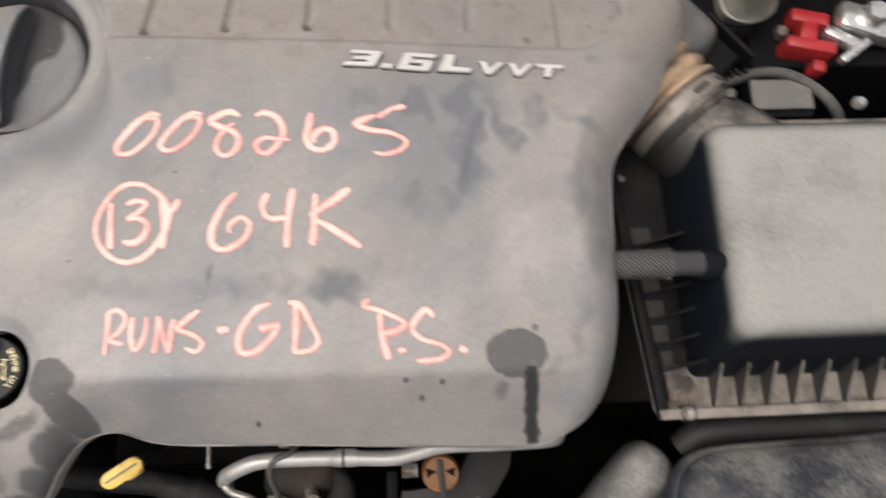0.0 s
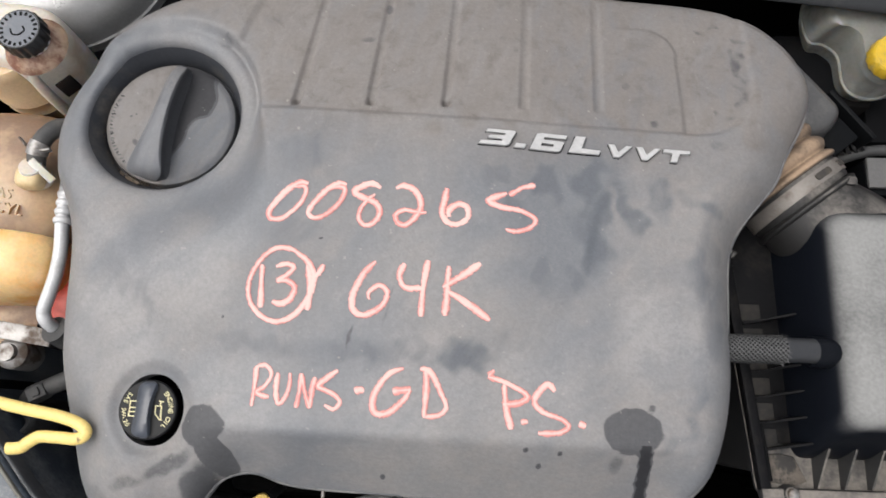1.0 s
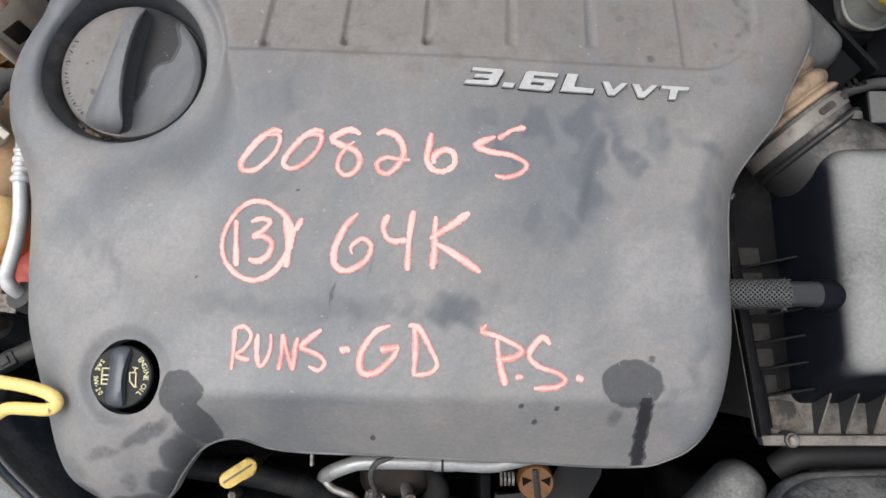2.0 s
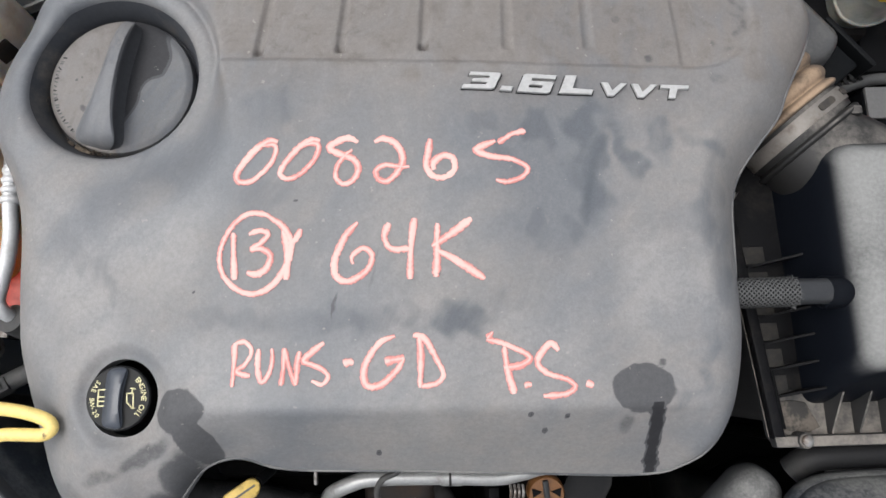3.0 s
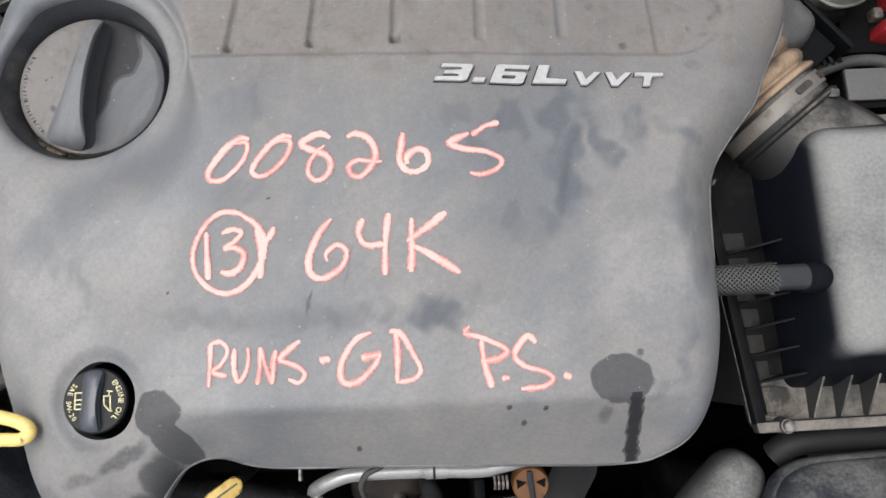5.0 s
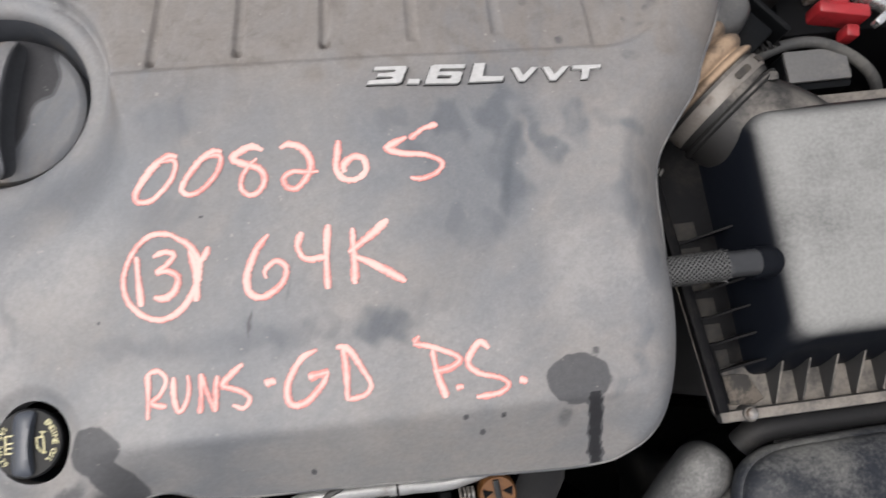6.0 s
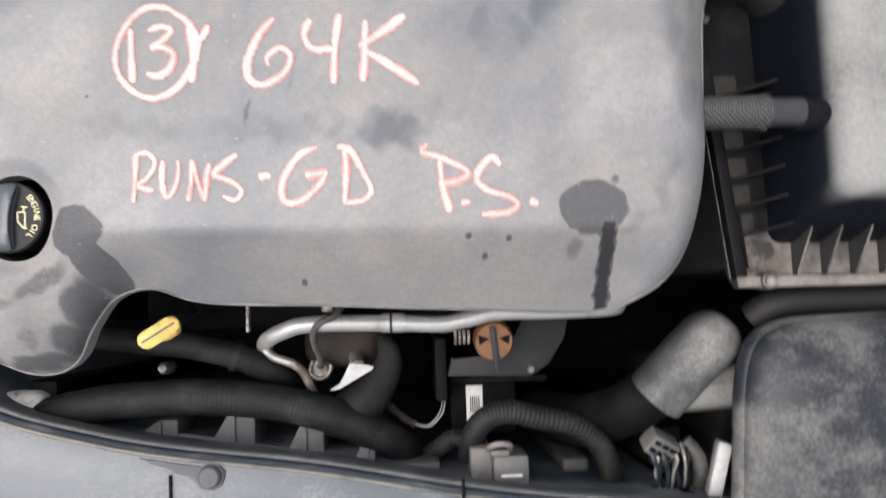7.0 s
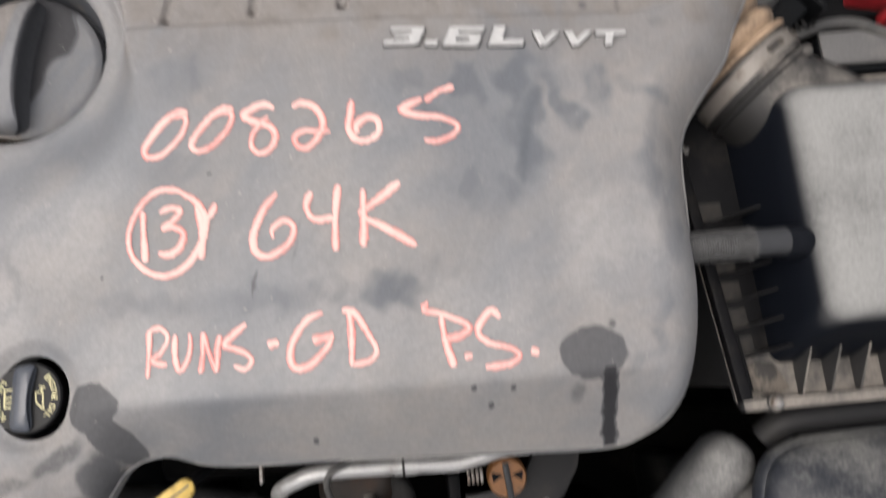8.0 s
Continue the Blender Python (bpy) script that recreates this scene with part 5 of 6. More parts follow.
part("top", block(0.4555, 0.5165, 0.3340, 0.3655, 0.8665, 0.871, 0.0015), M["grey_plastic"], small_box, "dusty grey top plate")

cable = thing("battery_cable", (0.48, 0.37, 0.86), "thick black cable in a sleeve, arched beside the relay box", "cable")
part("sleeve", tube([(0.415, 0.363, 0.84), (0.434, 0.366, 0.862), (0.462, 0.3725, 0.870), (0.492, 0.371, 0.871), (0.520, 0.358, 0.868), (0.543, 0.340, 0.86), (0.558, 0.322, 0.84), (0.58, 0.28, 0.78), (0.585, 0.27, 0.70)], 0.0054, 20), M["rubber_grey"], cable)
for k in range(7):
    t = 0.0045 * k
    c = Vector((0.424 + t * 0.95, 0.3665 + t * 0.4, 0.853 + t * 0.75))
    part("ring", tube([c - Vector((0.0012, 0.0004, 0.001)), c, c + Vector((0.0012, 0.0004, 0.001))], 0.0072, 20), M["rubber"], cable)

battery = thing("battery", (0.56, 0.42, 0.34), "black car battery with a red terminal cover", "battery")
part("case", block(0.475, 0.70, 0.392, 0.53, 0.34, 0.845, 0.006), M["soot"], battery)
term = part("terminal_cover", moved(joined(block(-0.031, 0.031, -0.0085, 0.0085, -0.034, 0.0, 0.004), block(-0.010, 0.010, 0.011, 0.036, -0.034, -0.006, 0.003), block(-0.024, 0.024, 0.034, 0.052, -0.034, -0.006, 0.003), block(0.010, 0.026, -0.026, -0.010, -0.032, -0.012, 0.003)), pose(0.528, 0.405, 0.870, 0, 0, -12) @ Matrix.Diagonal((0.82, 0.82, 1, 1))), M["red"], battery, "bright red plastic terminal cover")
part("terminal_clamp", joined(moved(block(-0.030, 0.040, -0.016, 0.016, -0.014, 0.006, 0.005, 3), pose(0.590, 0.430, 0.868, 0, 6, -14)), moved(block(-0.018, 0.018, -0.006, 0.006, -0.008, 0.006, 0.003), pose(0.560, 0.412, 0.866, 0, 0, -30)), turned([(0.001, 0), (0.013, 0), (0.013, 0.012), (0.010, 0.017), (0.001, 0.017)], (0.592, 0.432, 0.870), 24), moved(block(-0.020, 0.020, -0.004, 0.004, -0.006, 0.004, 0.002), pose(0.572, 0.398, 0.866, 0, 0, 35))), M["foil"], battery, "shiny metal terminal clamp")
part("pale_lug", block(0.501, 0.511, 0.421, 0.433, 0.846, 0.860, 0.003), M["steel"], battery)
part("nut", turned([(0.001, 0), (0.0065, 0), (0.0065, 0.006), (0.0045, 0.009), (0.001, 0.009)], (0.578, 0.349, 0.846), 6), M["alloy"], battery)

# ---- brake fluid reservoir ----
brake = thing("brake_fluid_reservoir", (0.43, 0.45, 0.85), "greyish translucent brake fluid reservoir with a yellow cap", "reservoir")
def pear(grow, lift=0.0):
    pts = [(0.402, 0.520), (0.403, 0.484), (0.417, 0.479), (0.430, 0.467), (0.432, 0.442), (0.438, 0.429), (0.454, 0.423), (0.473, 0.428), (0.485, 0.442), (0.486, 0.470), (0.484, 0.520), (0.43, 0.53)]
    c = np.mean(pts, 0)
    return [tuple(c + (np.array(q) - c) * grow) for q in spline(pts, 5, True)]
part("body", lofted([(pear(0.93), 0.868), (pear(0.99), 0.874), (pear(1.0), 0.880), (pear(1.03), 0.8815), (pear(1.03), 0.886), (pear(0.99), 0.888), (pear(0.97), 0.906), (pear(0.90), 0.918), (pear(0.80), 0.922)]), M["silver_res"], brake, angle=50)
part("rim_bead", tube([(*q, 0.8838) for q in pear(1.034)[::2]] + [(*pear(1.034)[0], 0.8838)], 0.0022, 10, 3), M["silver_res"], brake, "pale moulded flange")
part("neck", turned([(0.001, 0), (0.0195, 0), (0.0185, 0.006), (0.018, 0.010), (0.001, 0.010)], (0.452, 0.440, 0.915), 40), M["silver_res"], brake)
part("cap", turned([(0.001, 0), (0.0195, 0), (0.020, 0.002), (0.020, 0.012), (0.0185, 0.014), (0.0165, 0.0135), (0.001, 0.0125)], (0.452, 0.440, 0.924), 64, lambda a, k: 1 + 0.025 * math.cos(16 * a) * (0 < k < 4)), M["yellow_cap"], brake, "yellow ribbed screw cap")
part("cap_mark", joined(*[block(0.4445 + 0.005 * k, 0.4475 + 0.005 * k, 0.4375, 0.4425, 0.9366, 0.9376, 0.0003) for k in range(3)]), M["black"], brake)
part("bracket", block(0.375, 0.47, 0.42, 0.50, 0.34, 0.868, 0.005), M["soot"], brake)

# ---- cowl bar behind the engine ----
cowl = thing("cowl_bar", (0.2, 0.52, 0.9), "grey painted cowl bar across the back of the bay", "cowl")
part("bar", tube([(0.30, 0.530, 0.936), (0.335, 0.524, 0.936), (0.388, 0.519, 0.936), (0.449, 0.513, 0.936), (0.56, 0.506, 0.936), (0.735, 0.50, 0.936)], 0.030, 24, flatten=0.28), M["grey_dark"], cowl, "dark cowl edge strip")
part("panel", block(-0.70, 0.74, 0.575, 0.645, 0.86, 0.90, 0.004), M["soot"], cowl)

# ---- far corner: strut tower, steering fluid reservoir, coolant tank ----
tower = thing("strut_tower", (-0.36, 0.53, 0.34), "dark grey metal strut tower dome", "strut tower")
part("flange", turned([(0.128, 0.0), (0.128, 0.53), (0.125, 0.545), (0.117, 0.548), (0.110, 0.549)], (-0.355, 0.553, 0.34), 72), M["soot"], tower, "dark welded flange")
part("dome", turned([(0.116, 0.5490), (0.1155, 0.556), (0.1135, 0.560), (0.112, 0.572), (0.104, 0.588), (0.085, 0.600), (0.05, 0.606), (0.001, 0.608)], (-0.355, 0.553, 0.34), 72), M["tower"], tower, "grey pressed metal dome")
part("weld_bead", turned([(0.1145, 0.5575), (0.1165, 0.5575), (0.1165, 0.5595), (0.1145, 0.5595)], (-0.355, 0.553, 0.34), 72), M["alloy"], tower)

ps = thing("steering_fluid_reservoir", (-0.345, 0.42, 0.84), "milky plastic steering fluid reservoir with a black cap", "reservoir")


def wedge(grow, z):
    """The reservoir's outline, drawn in towards its middle by the factor."""
    c = np.array((-0.345, 0.420))
    pts = spline([(-0.3055, 0.416), (-0.308, 0.409), (-0.321, 0.3965), (-0.332, 0.3865), (-0.338, 0.3855), (-0.346, 0.392), (-0.37, 0.398), (-0.40, 0.403), (-0.408, 0.418), (-0.402, 0.450), (-0.36, 0.456), (-0.322, 0.450), (-0.307, 0.433)], 4, True)
    return [tuple(c + (q - c) * grow) for q in pts], z


part("body", lofted([wedge(0.97, 0.842), wedge(0.99, 0.87), wedge(1.0, 0.90), wedge(1.0, 0.940), wedge(0.985, 0.950), wedge(0.94, 0.957), wedge(0.84, 0.9615), wedge(0.6, 0.964)]), M["milky"], ps, "milky upper shell", angle=50)
chamber = part("lower_chamber", turned([(0.020, 0), (0.0365, 0.002), (0.0380, 0.008), (0.0380, 0.028), (0.0392, 0.030), (0.0380, 0.032), (0.0380, 0.044), (0.0392, 0.046), (0.0380, 0.048), (0.0382, 0.094), (0.0372, 0.100), (0.0345, 0.103), (0.020, 0.104)], (-0.3735, 0.4210, 0.842), 48), M["fluid"], ps, "tan lower chamber with moulded rings")
part("pillar", tube([(-0.326, 0.399, 0.955), (-0.332, 0.390, 0.948), (-0.3345, 0.3870, 0.925), (-0.336, 0.3860, 0.89), (-0.337, 0.3855, 0.845)], lambda t: 0.0042 + 0.002 * t, 18), M["milky"], ps, "moulded upright rib")
part("window", moved(block(-0.0085, 0.0085, -0.0012, 0.0012, -0.012, 0.012, 0.001), pose(-0.3195, 0.3970, 0.910, 0, 0, 41)), M["rust"], ps, "dark recessed window")
part("neck", turned([(0.001, 0), (0.018, 0), (0.0175, 0.012), (0.001, 0.012)], (-0.325, 0.411, 0.960), 40), M["milky"], ps)
part("stained_collar", turned([(0.001, -0.006), (0.0285, -0.0055), (0.0270, -0.001), (0.0225, 0.003), (0.0190, 0.007), (0.001, 0.008)], (-0.3265, 0.4115, 0.9620), 40), M["stain"], ps, "brown stained collar below the cap")
ps_cap = part("cap", turned([(0.001, 0), (0.0190, 0), (0.0195, 0.002), (0.0195, 0.013), (0.0183, 0.0155), (0.001, 0.0155)], (-0.325, 0.411, 0.9715), 96, lambda a, k: 1 + 0.035 * math.cos(18 * a) * (0 < k < 4)), M["gloss"], ps, "black ribbed screw cap with printing")
for k in range(20):
    a = radians(18 * k)
    part("print_bar", moved(block(-0.0010, 0.0010, -0.0014 - 0.0004 * (k % 3), 0.0014, 0, 0.0004, 0.0), pose(-0.325 + 0.0148 * math.cos(a), 0.411 + 0.0148 * math.sin(a), 0.9871, 0, 0, math.degrees(a) - 90)), M["black"], ps_cap)
part("print_face", turned([(0.001, 0), (0.0172, 0), (0.0172, 0.0003), (0.001, 0.0003)], (-0.325, 0.411, 0.9868), 40), M["grip"], ps_cap, "dusty grey printed cap face")
part("print_swirl", tube([(-0.3315, 0.4105, 0.9872), (-0.329, 0.4060, 0.9872), (-0.3235, 0.4055, 0.9872), (-0.3195, 0.4095, 0.9872), (-0.3215, 0.4135, 0.9872)], 0.0007, 6), M["black"], ps_cap)

tank = thing("coolant_tank", (-0.36, 0.26, 0.60), "amber stained translucent coolant tank", "tank")
def lobe(cx, cy, cz, rx, ry, rz, n=28):
    bm = bmesh.new()
    bmesh.ops.create_uvsphere(bm, u_segments=40, v_segments=20, radius=1.0)
    for v in bm.verts:
        q = v.co.copy()
        e = 0.62
        v.co = (cx + rx * math.copysign(abs(q.x) ** e, q.x), cy + ry * math.copysign(abs(q.y) ** e, q.y), cz + rz * math.copysign(abs(q.z) ** e, q.z))
    return bm
part("upper_chamber", lobe(-0.385, 0.310, 0.850, 0.078, 0.072, 0.062), M["amber"], tank, "dirty tan upper chamber", angle=180)
part("lower_chamber", lobe(-0.393, 0.2320, 0.847, 0.078, 0.0370, 0.062), M["amber_bright"], tank, "bright amber lower chamber", angle=180)
part("seam", lobe(-0.388, 0.262, 0.832, 0.084, 0.108, 0.003), M["amber"], tank, angle=180)
part("nipple", tube([(-0.336, 0.305, 0.900), (-0.333, 0.306, 0.918), (-0.331, 0.309, 0.928)], lambda t: 0.0125 - 0.003 * t, 24), M["milky"], tank)
part("knob", lobe(-0.334, 0.3005, 0.919, 0.0120, 0.0105, 0.010), M["knob_cream"], tank, "cream plastic knob", angle=180)
part("clip_strap", moved(block(-0.013, 0.013, -0.0035, 0.0035, -0.001, 0.001, 0.0008), pose(-0.321, 0.3055, 0.926, 0, 24, -42)), M["milky"], tank)
part("overflow_hose", tube([(-0.331, 0.313, 0.920), (-0.3285, 0.326, 0.925), (-0.322, 0.340, 0.926), (-0.312, 0.351, 0.92), (-0.300, 0.361, 0.89), (-0.296, 0.364, 0.86)], 0.0080, 20), M["rubber_grey"], tank, "black rubber hose")
part("hose_clip", tube([(-0.3300, 0.322, 0.923), (-0.3285, 0.327, 0.925), (-0.3265, 0.332, 0.9255)], 0.0092, 20), M["steel"], tank, "metal spring clip")
for s in (-1, 1):
    part("clip_ear", moved(block(-0.0045, 0.0045, -0.0009, 0.0009, -0.003, 0.003, 0.0005), pose(-0.3285 + 0.011 * s, 0.327 - 0.004 * s, 0.931, 0, 0, -18 + 30 * s)), M["steel"], tank)
part("embossed_text", lettering("GAS", 0.0135, pose(-0.366, 0.2885, 0.9110, 0, 3, -8), 0.0014), M["amber"], tank, flat=True)
part("embossed_text", lettering("-CYL", 0.0150, pose(-0.3575, 0.2735, 0.9105, 0, 4, -8), 0.0014), M["amber"], tank, flat=True)
part("foot", block(-0.44, -0.34, 0.19, 0.35, 0.34, 0.80, 0.01), M["soot"], tank)

# ---- silver pipe with its bracket, hoses and the red canister below ----
pipe = thing("coolant_pipe", (-0.315, 0.24, 0.80), "silver aluminium refrigerant pipe with a crimped fitting", "pipe")
part("pipe_run", tube([(-0.310, 0.305, 0.902), (-0.3095, 0.265, 0.900), (-0.3085, 0.240, 0.897), (-0.3115, 0.217, 0.893), (-0.3175, 0.196, 0.889), (-0.3215, 0.183, 0.885), (-0.3185, 0.174, 0.880), (-0.3135, 0.168, 0.862)], 0.0062, 20), M["pipe_alloy"], pipe)
for k in range(4):
    c = Vector((-0.3088, 0.266 + 0.0085 * k, 0.900))
    part("fitting", tube([c - Vector((0, 0.0028, 0)), c, c + Vector((0, 0.0028, 0))], lambda t: 0.0078 + 0.0012 * math.sin(math.pi * t), 20), M["pipe_alloy"], pipe)
part("grommet", tube([(-0.3145, 0.1690, 0.876), (-0.3115, 0.1650, 0.862), (-0.308, 0.161, 0.845)], 0.0125, 28), M["rubber_grey"], pipe, "black rubber grommet")
part("bracket", moved(block(-0.05, 0.022, -0.008, 0.008, -0.0015, 0.0015, 0.001), pose(-0.3420, 0.1640, 0.868, 0, 3, -8)), M["steel"], pipe, "flat steel bracket")
part("bolt", turned([(0.001, -0.03), (0.015, -0.03), (0.015, 0.0), (0.012, 0.003), (0.008, 0.004), (0.008, 0.010), (0.001, 0.011)], (-0.3585, 0.1470, 0.862), 24), M["steel"], pipe, "large grey bolt")
part("lower_hose", tube([(-0.307, 0.161, 0.85), (-0.302, 0.145, 0.84), (-0.310, 0.130, 0.835), (-0.332, 0.119, 0.832), (-0.352, 0.110, 0.828), (-0.37, 0.10, 0.79), (-0.375, 0.095, 0.66)], 0.0085, 20), M["rubber_grey"], pipe, "black rubber hose")
part("connector", moved(joined(block(-0.0085, 0.0085, -0.0065, 0.0065, -0.010, 0.009, 0.0015), block(-0.004, 0.004, -0.004, 0.004, 0.0085, 0.0115, 0.001)), pose(-0.3425, 0.1115, 0.834, 0, 8, 30)), M["rubber_grey"], pipe, "small dark hose connector")
part("hose_end", turned([(0.010, -0.05), (0.0175, -0.05), (0.0185, -0.004), (0.0175, 0.0), (0.0150, 0.003), (0.0115, 0.002), (0.0105, -0.02)], (-0.362, 0.086, 0.832), 36), M["rubber_grey"], pipe, "grey rubber hose end")
part("stay", block(-0.345, -0.315, 0.155, 0.18, 0.34, 0.855, 0.004), M["soot"], pipe)

canister = thing("red_canister", (-0.31, 0.21, 0.70), "orange-red plastic part low behind the silver pipe", "canister")
part("body", block(-0.335, -0.285, 0.172, 0.245, 0.34, 0.862, 0.010), M["orange_red"] if "orange_red" in M else M["red"], canister)

loop = thing("transmission_dipstick", (-0.28, 0.085, 0.80), "yellow looped dipstick handle", "dipstick")
part("handle", tube([(-0.345, 0.112, 0.955), (-0.31, 0.104, 0.963), (-0.275, 0.0975, 0.968), (-0.245, 0.0925, 0.970), (-0.2285, 0.087, 0.970), (-0.2235, 0.081, 0.970), (-0.2300, 0.0765, 0.969), (-0.2455, 0.0770, 0.968), (-0.2600, 0.0770, 0.967), (-0.2680, 0.0725, 0.967), (-0.2740, 0.0685, 0.966), (-0.284, 0.0675, 0.965)], 0.0047, 20, flatten=0.8), M["yellow"], loop)
part("stem", tube([(-0.345, 0.112, 0.955), (-0.366, 0.117, 0.93), (-0.378, 0.119, 0.85), (-0.38, 0.12, 0.35)], 0.0045, 14), M["soot"], loop)

# ---- painted front panel along the nose of the bay ----
front = thing("front_panel", (0.0, -0.12, 0.60), "blue-grey painted front crossmember panel, dusty", "panel")
edge = spline([(-0.56, 0.22), (-0.42, 0.140), (-0.346, 0.076), (-0.295, 0.022), (-0.235, -0.022), (-0.16, -0.045), (-0.095, -0.0575), (0.0, -0.0705), (0.106, -0.0905), (0.181, -0.1015), (0.257, -0.1095), (0.45, -0.122), (0.74, -0.13)], 10)


def swept(profile, name, material, label=""):
    """A strip that follows the panel's edge; the profile is (outwards, height) pairs."""
    bm = bmesh.new()
    rows = []
    for i, p in enumerate(edge):
        way = edge[min(i + 1, len(edge) - 1)] - edge[max(i - 1, 0)]
        way = way / np.linalg.norm(way)
        out = np.array((way[1], -way[0]))
        rows.append([bm.verts.new((*(p + out * o), z)) for o, z in profile])
    for a, b in zip(rows, rows[1:]):
        for k in range(len(profile) - 1):
            bm.faces.new((a[k], a[k + 1], b[k + 1], b[k]))
    return part(name, bm, material, front, label, angle=60)


swept([(0.006, 0.34), (0.006, 0.885), (0.0075, 0.889), (0.012, 0.8905), (0.030, 0.892), (0.075, 0.893), (0.105, 0.890), (0.13, 0.875), (0.14, 0.80), (0.14, 0.34)], "panel", M["paint"], "blue-grey painted panel with dust")
swept([(0.001, 0.870), (0.001, 0.8855), (0.0018, 0.8875), (0.003, 0.888), (0.0045, 0.887), (0.0048, 0.870)], "edge_flange", M["shroud"])
swept([(0.0085, 0.8885), (0.0086, 0.8918), (0.0093, 0.8925), (0.0108, 0.8925), (0.0116, 0.8915), (0.0118, 0.889)], "sealing_strip", M["strip"], "tan-grey sealing strip")
part("clip", turned([(0.001, 0), (0.0098, 0), (0.0098, 0.0012), (0.0086, 0.0014), (0.0082, 0.0040), (0.0066, 0.0056), (0.001, 0.0060)], (-0.0765, -0.0800, 0.8920), 28), M["shroud"], front, "round painted clip")
part("seam_gap", moved(block(-0.0012, 0.0012, -0.03, 0.03, 0, 0.0014, 0.0004), pose(0.107, -0.118, 0.8925, 0, 0, 0)), M["soot"], front)
torn = slab([(-0.128, -0.0655), (-0.100, -0.0705), (-0.066, -0.0760), (-0.0655, -0.0790), (-0.0680, -0.0870), (-0.0740, -0.0905), (-0.0835, -0.0890), (-0.0875, -0.0820), (-0.0935, -0.0785), (-0.1010, -0.0775), (-0.1080, -0.0725), (-0.118, -0.0705)], 0.8904, 0.8922, 0.0006)
part("torn_patch", torn, M["shroud"], front, "dark torn patch round the clip")
part("seam_gap", moved(block(-0.0010, 0.0010, -0.03, 0.03, 0, 0.0014, 0.0004), pose(-0.1040, -0.108, 0.8925, 0, 0, 2)), M["soot"], front)

# ---- fan shroud with its posts ----
shroud = thing("fan_shroud", (0.0, -0.06, 0.60), "grey plastic fan shroud with upright posts", "fan shroud")
part("ledge", slab([(-0.215, -0.040), (-0.169, -0.0545), (-0.111, -0.0585), (-0.044, -0.0700), (0.010, -0.0800), (0.051, -0.0885), (0.104, -0.095), (0.104, -0.112), (0.0, -0.105), (-0.10, -0.088), (-0.15, -0.076), (-0.215, -0.052)], 0.805, 0.8365, 0.002), M["shroud"], shroud)
for x0, x1, tip, foot, flare in ((-0.183, -0.163, -0.050, -0.062, 0.012), (-0.134, -0.119, -0.0465, -0.064, 0.014), (-0.0755, -0.0575, -0.0405, -0.070, 0.016), (-0.0185, -0.0025, -0.0490, -0.080, 0.012), (0.0310, 0.0385, -0.0630, -0.090, 0.008)):
    bm = slab([(x0 - flare, foot), (x0 - flare * 0.85, foot + 0.010), (x0 - 0.001, tip - 0.003), (x0, tip), (x1, tip), (x1 + 0.0008, tip - 0.003), (x1 + 0.001, foot)], 0.790, 0.8385, 0.0014)
    post = part("post", bm, M["shroud"], shroud)
    part("rib", slab([(x0 + 0.0015, foot + 0.004), (x0 + 0.0015, tip - 0.001), (x0 + 0.0032, tip - 0.001), (x0 + 0.0040, foot + 0.004)], 0.8380, 0.8405, 0.0006), M["shroud"], post)
part("lower_wall", block(-0.22, 0.30, -0.13, -0.118, 0.34, 0.845, 0.003), M["soot"], shroud)
part("tab", block(0.062, 0.092, -0.100, -0.088, 0.80, 0.834, 0.002), M["shroud"], shroud)

# ---- hoses and pipes in front of the engine ----
def wrapped(points, radius, strands, turns):
    """Flat strands wound both ways round a bent hose."""
    line = [Vector(p) for p in spline(points, 14)]
    bm = bmesh.new()
    side, rings = None, []
    for i, p in enumerate(line):
        way = (line[min(i + 1, len(line) - 1)] - line[max(i - 1, 0)]).normalized()
        side = way.cross(Vector((0, 0, 1))) if side is None else side
        side = (side - way * side.dot(way)).normalized()
        rings.append((p, side, side.cross(way)))
    half = math.pi / strands * 0.52
    for sense in (1, -1):
        for k in range(strands):
            prev = None
            for i, (p, side, up) in enumerate(rings):
                a = 2 * math.pi * (k / strands + sense * turns * i / (len(rings) - 1) * 4)
                r = radius + 0.00022 * (1 + sense * math.cos(i * 1.7 + k * 2.1))
                row = [bm.verts.new(p + (side * math.cos(b) + up * math.sin(b)) * r) for b in (a - half, a + half)]
                if prev:
                    bm.faces.new((prev[0], prev[1], row[1], row[0]))
                prev = row
    return bm


top_hose = thing("radiator_hose", (-0.08, -0.02, 0.80), "thick black rubber radiator hose", "hose")
HOSE = [(-0.262, -0.062, 0.815), (-0.228, -0.043, 0.838), (-0.174, -0.031, 0.846), (-0.13, -0.0285, 0.847), (-0.093, -0.028, 0.847), (-0.042, -0.034, 0.845), (0.003, -0.046, 0.842), (0.038, -0.063, 0.832), (0.060, -0.080, 0.81), (0.075, -0.10, 0.76)]
part("hose", tube(HOSE, 0.0140, 28), M["hose_rubber"], top_hose)
part("braid", wrapped(HOSE, 0.0141, 46, 0.34), M["hose_braid"], top_hose, "fine black woven cover")["kind"] = "stuff"
part("tape_band", tube([(0.004, -0.0465, 0.8415), (0.009, -0.0485, 0.841), (0.014, -0.0505, 0.840)], 0.0152, 28), M["hose_rubber"], top_hose, "dark tape wound round the hose")
part("branch", tube([(0.016, -0.052, 0.826), (0.0300, -0.0385, 0.829), (0.0410, -0.0265, 0.829), (0.0490, -0.0130, 0.827), (0.0520, -0.0020, 0.824), (0.0490, 0.0080, 0.816), (0.044, 0.016, 0.79)], lambda t: 0.0165 * (1 - t) ** 0.9 + 0.0042, 24), M["hose_rubber"], top_hose)
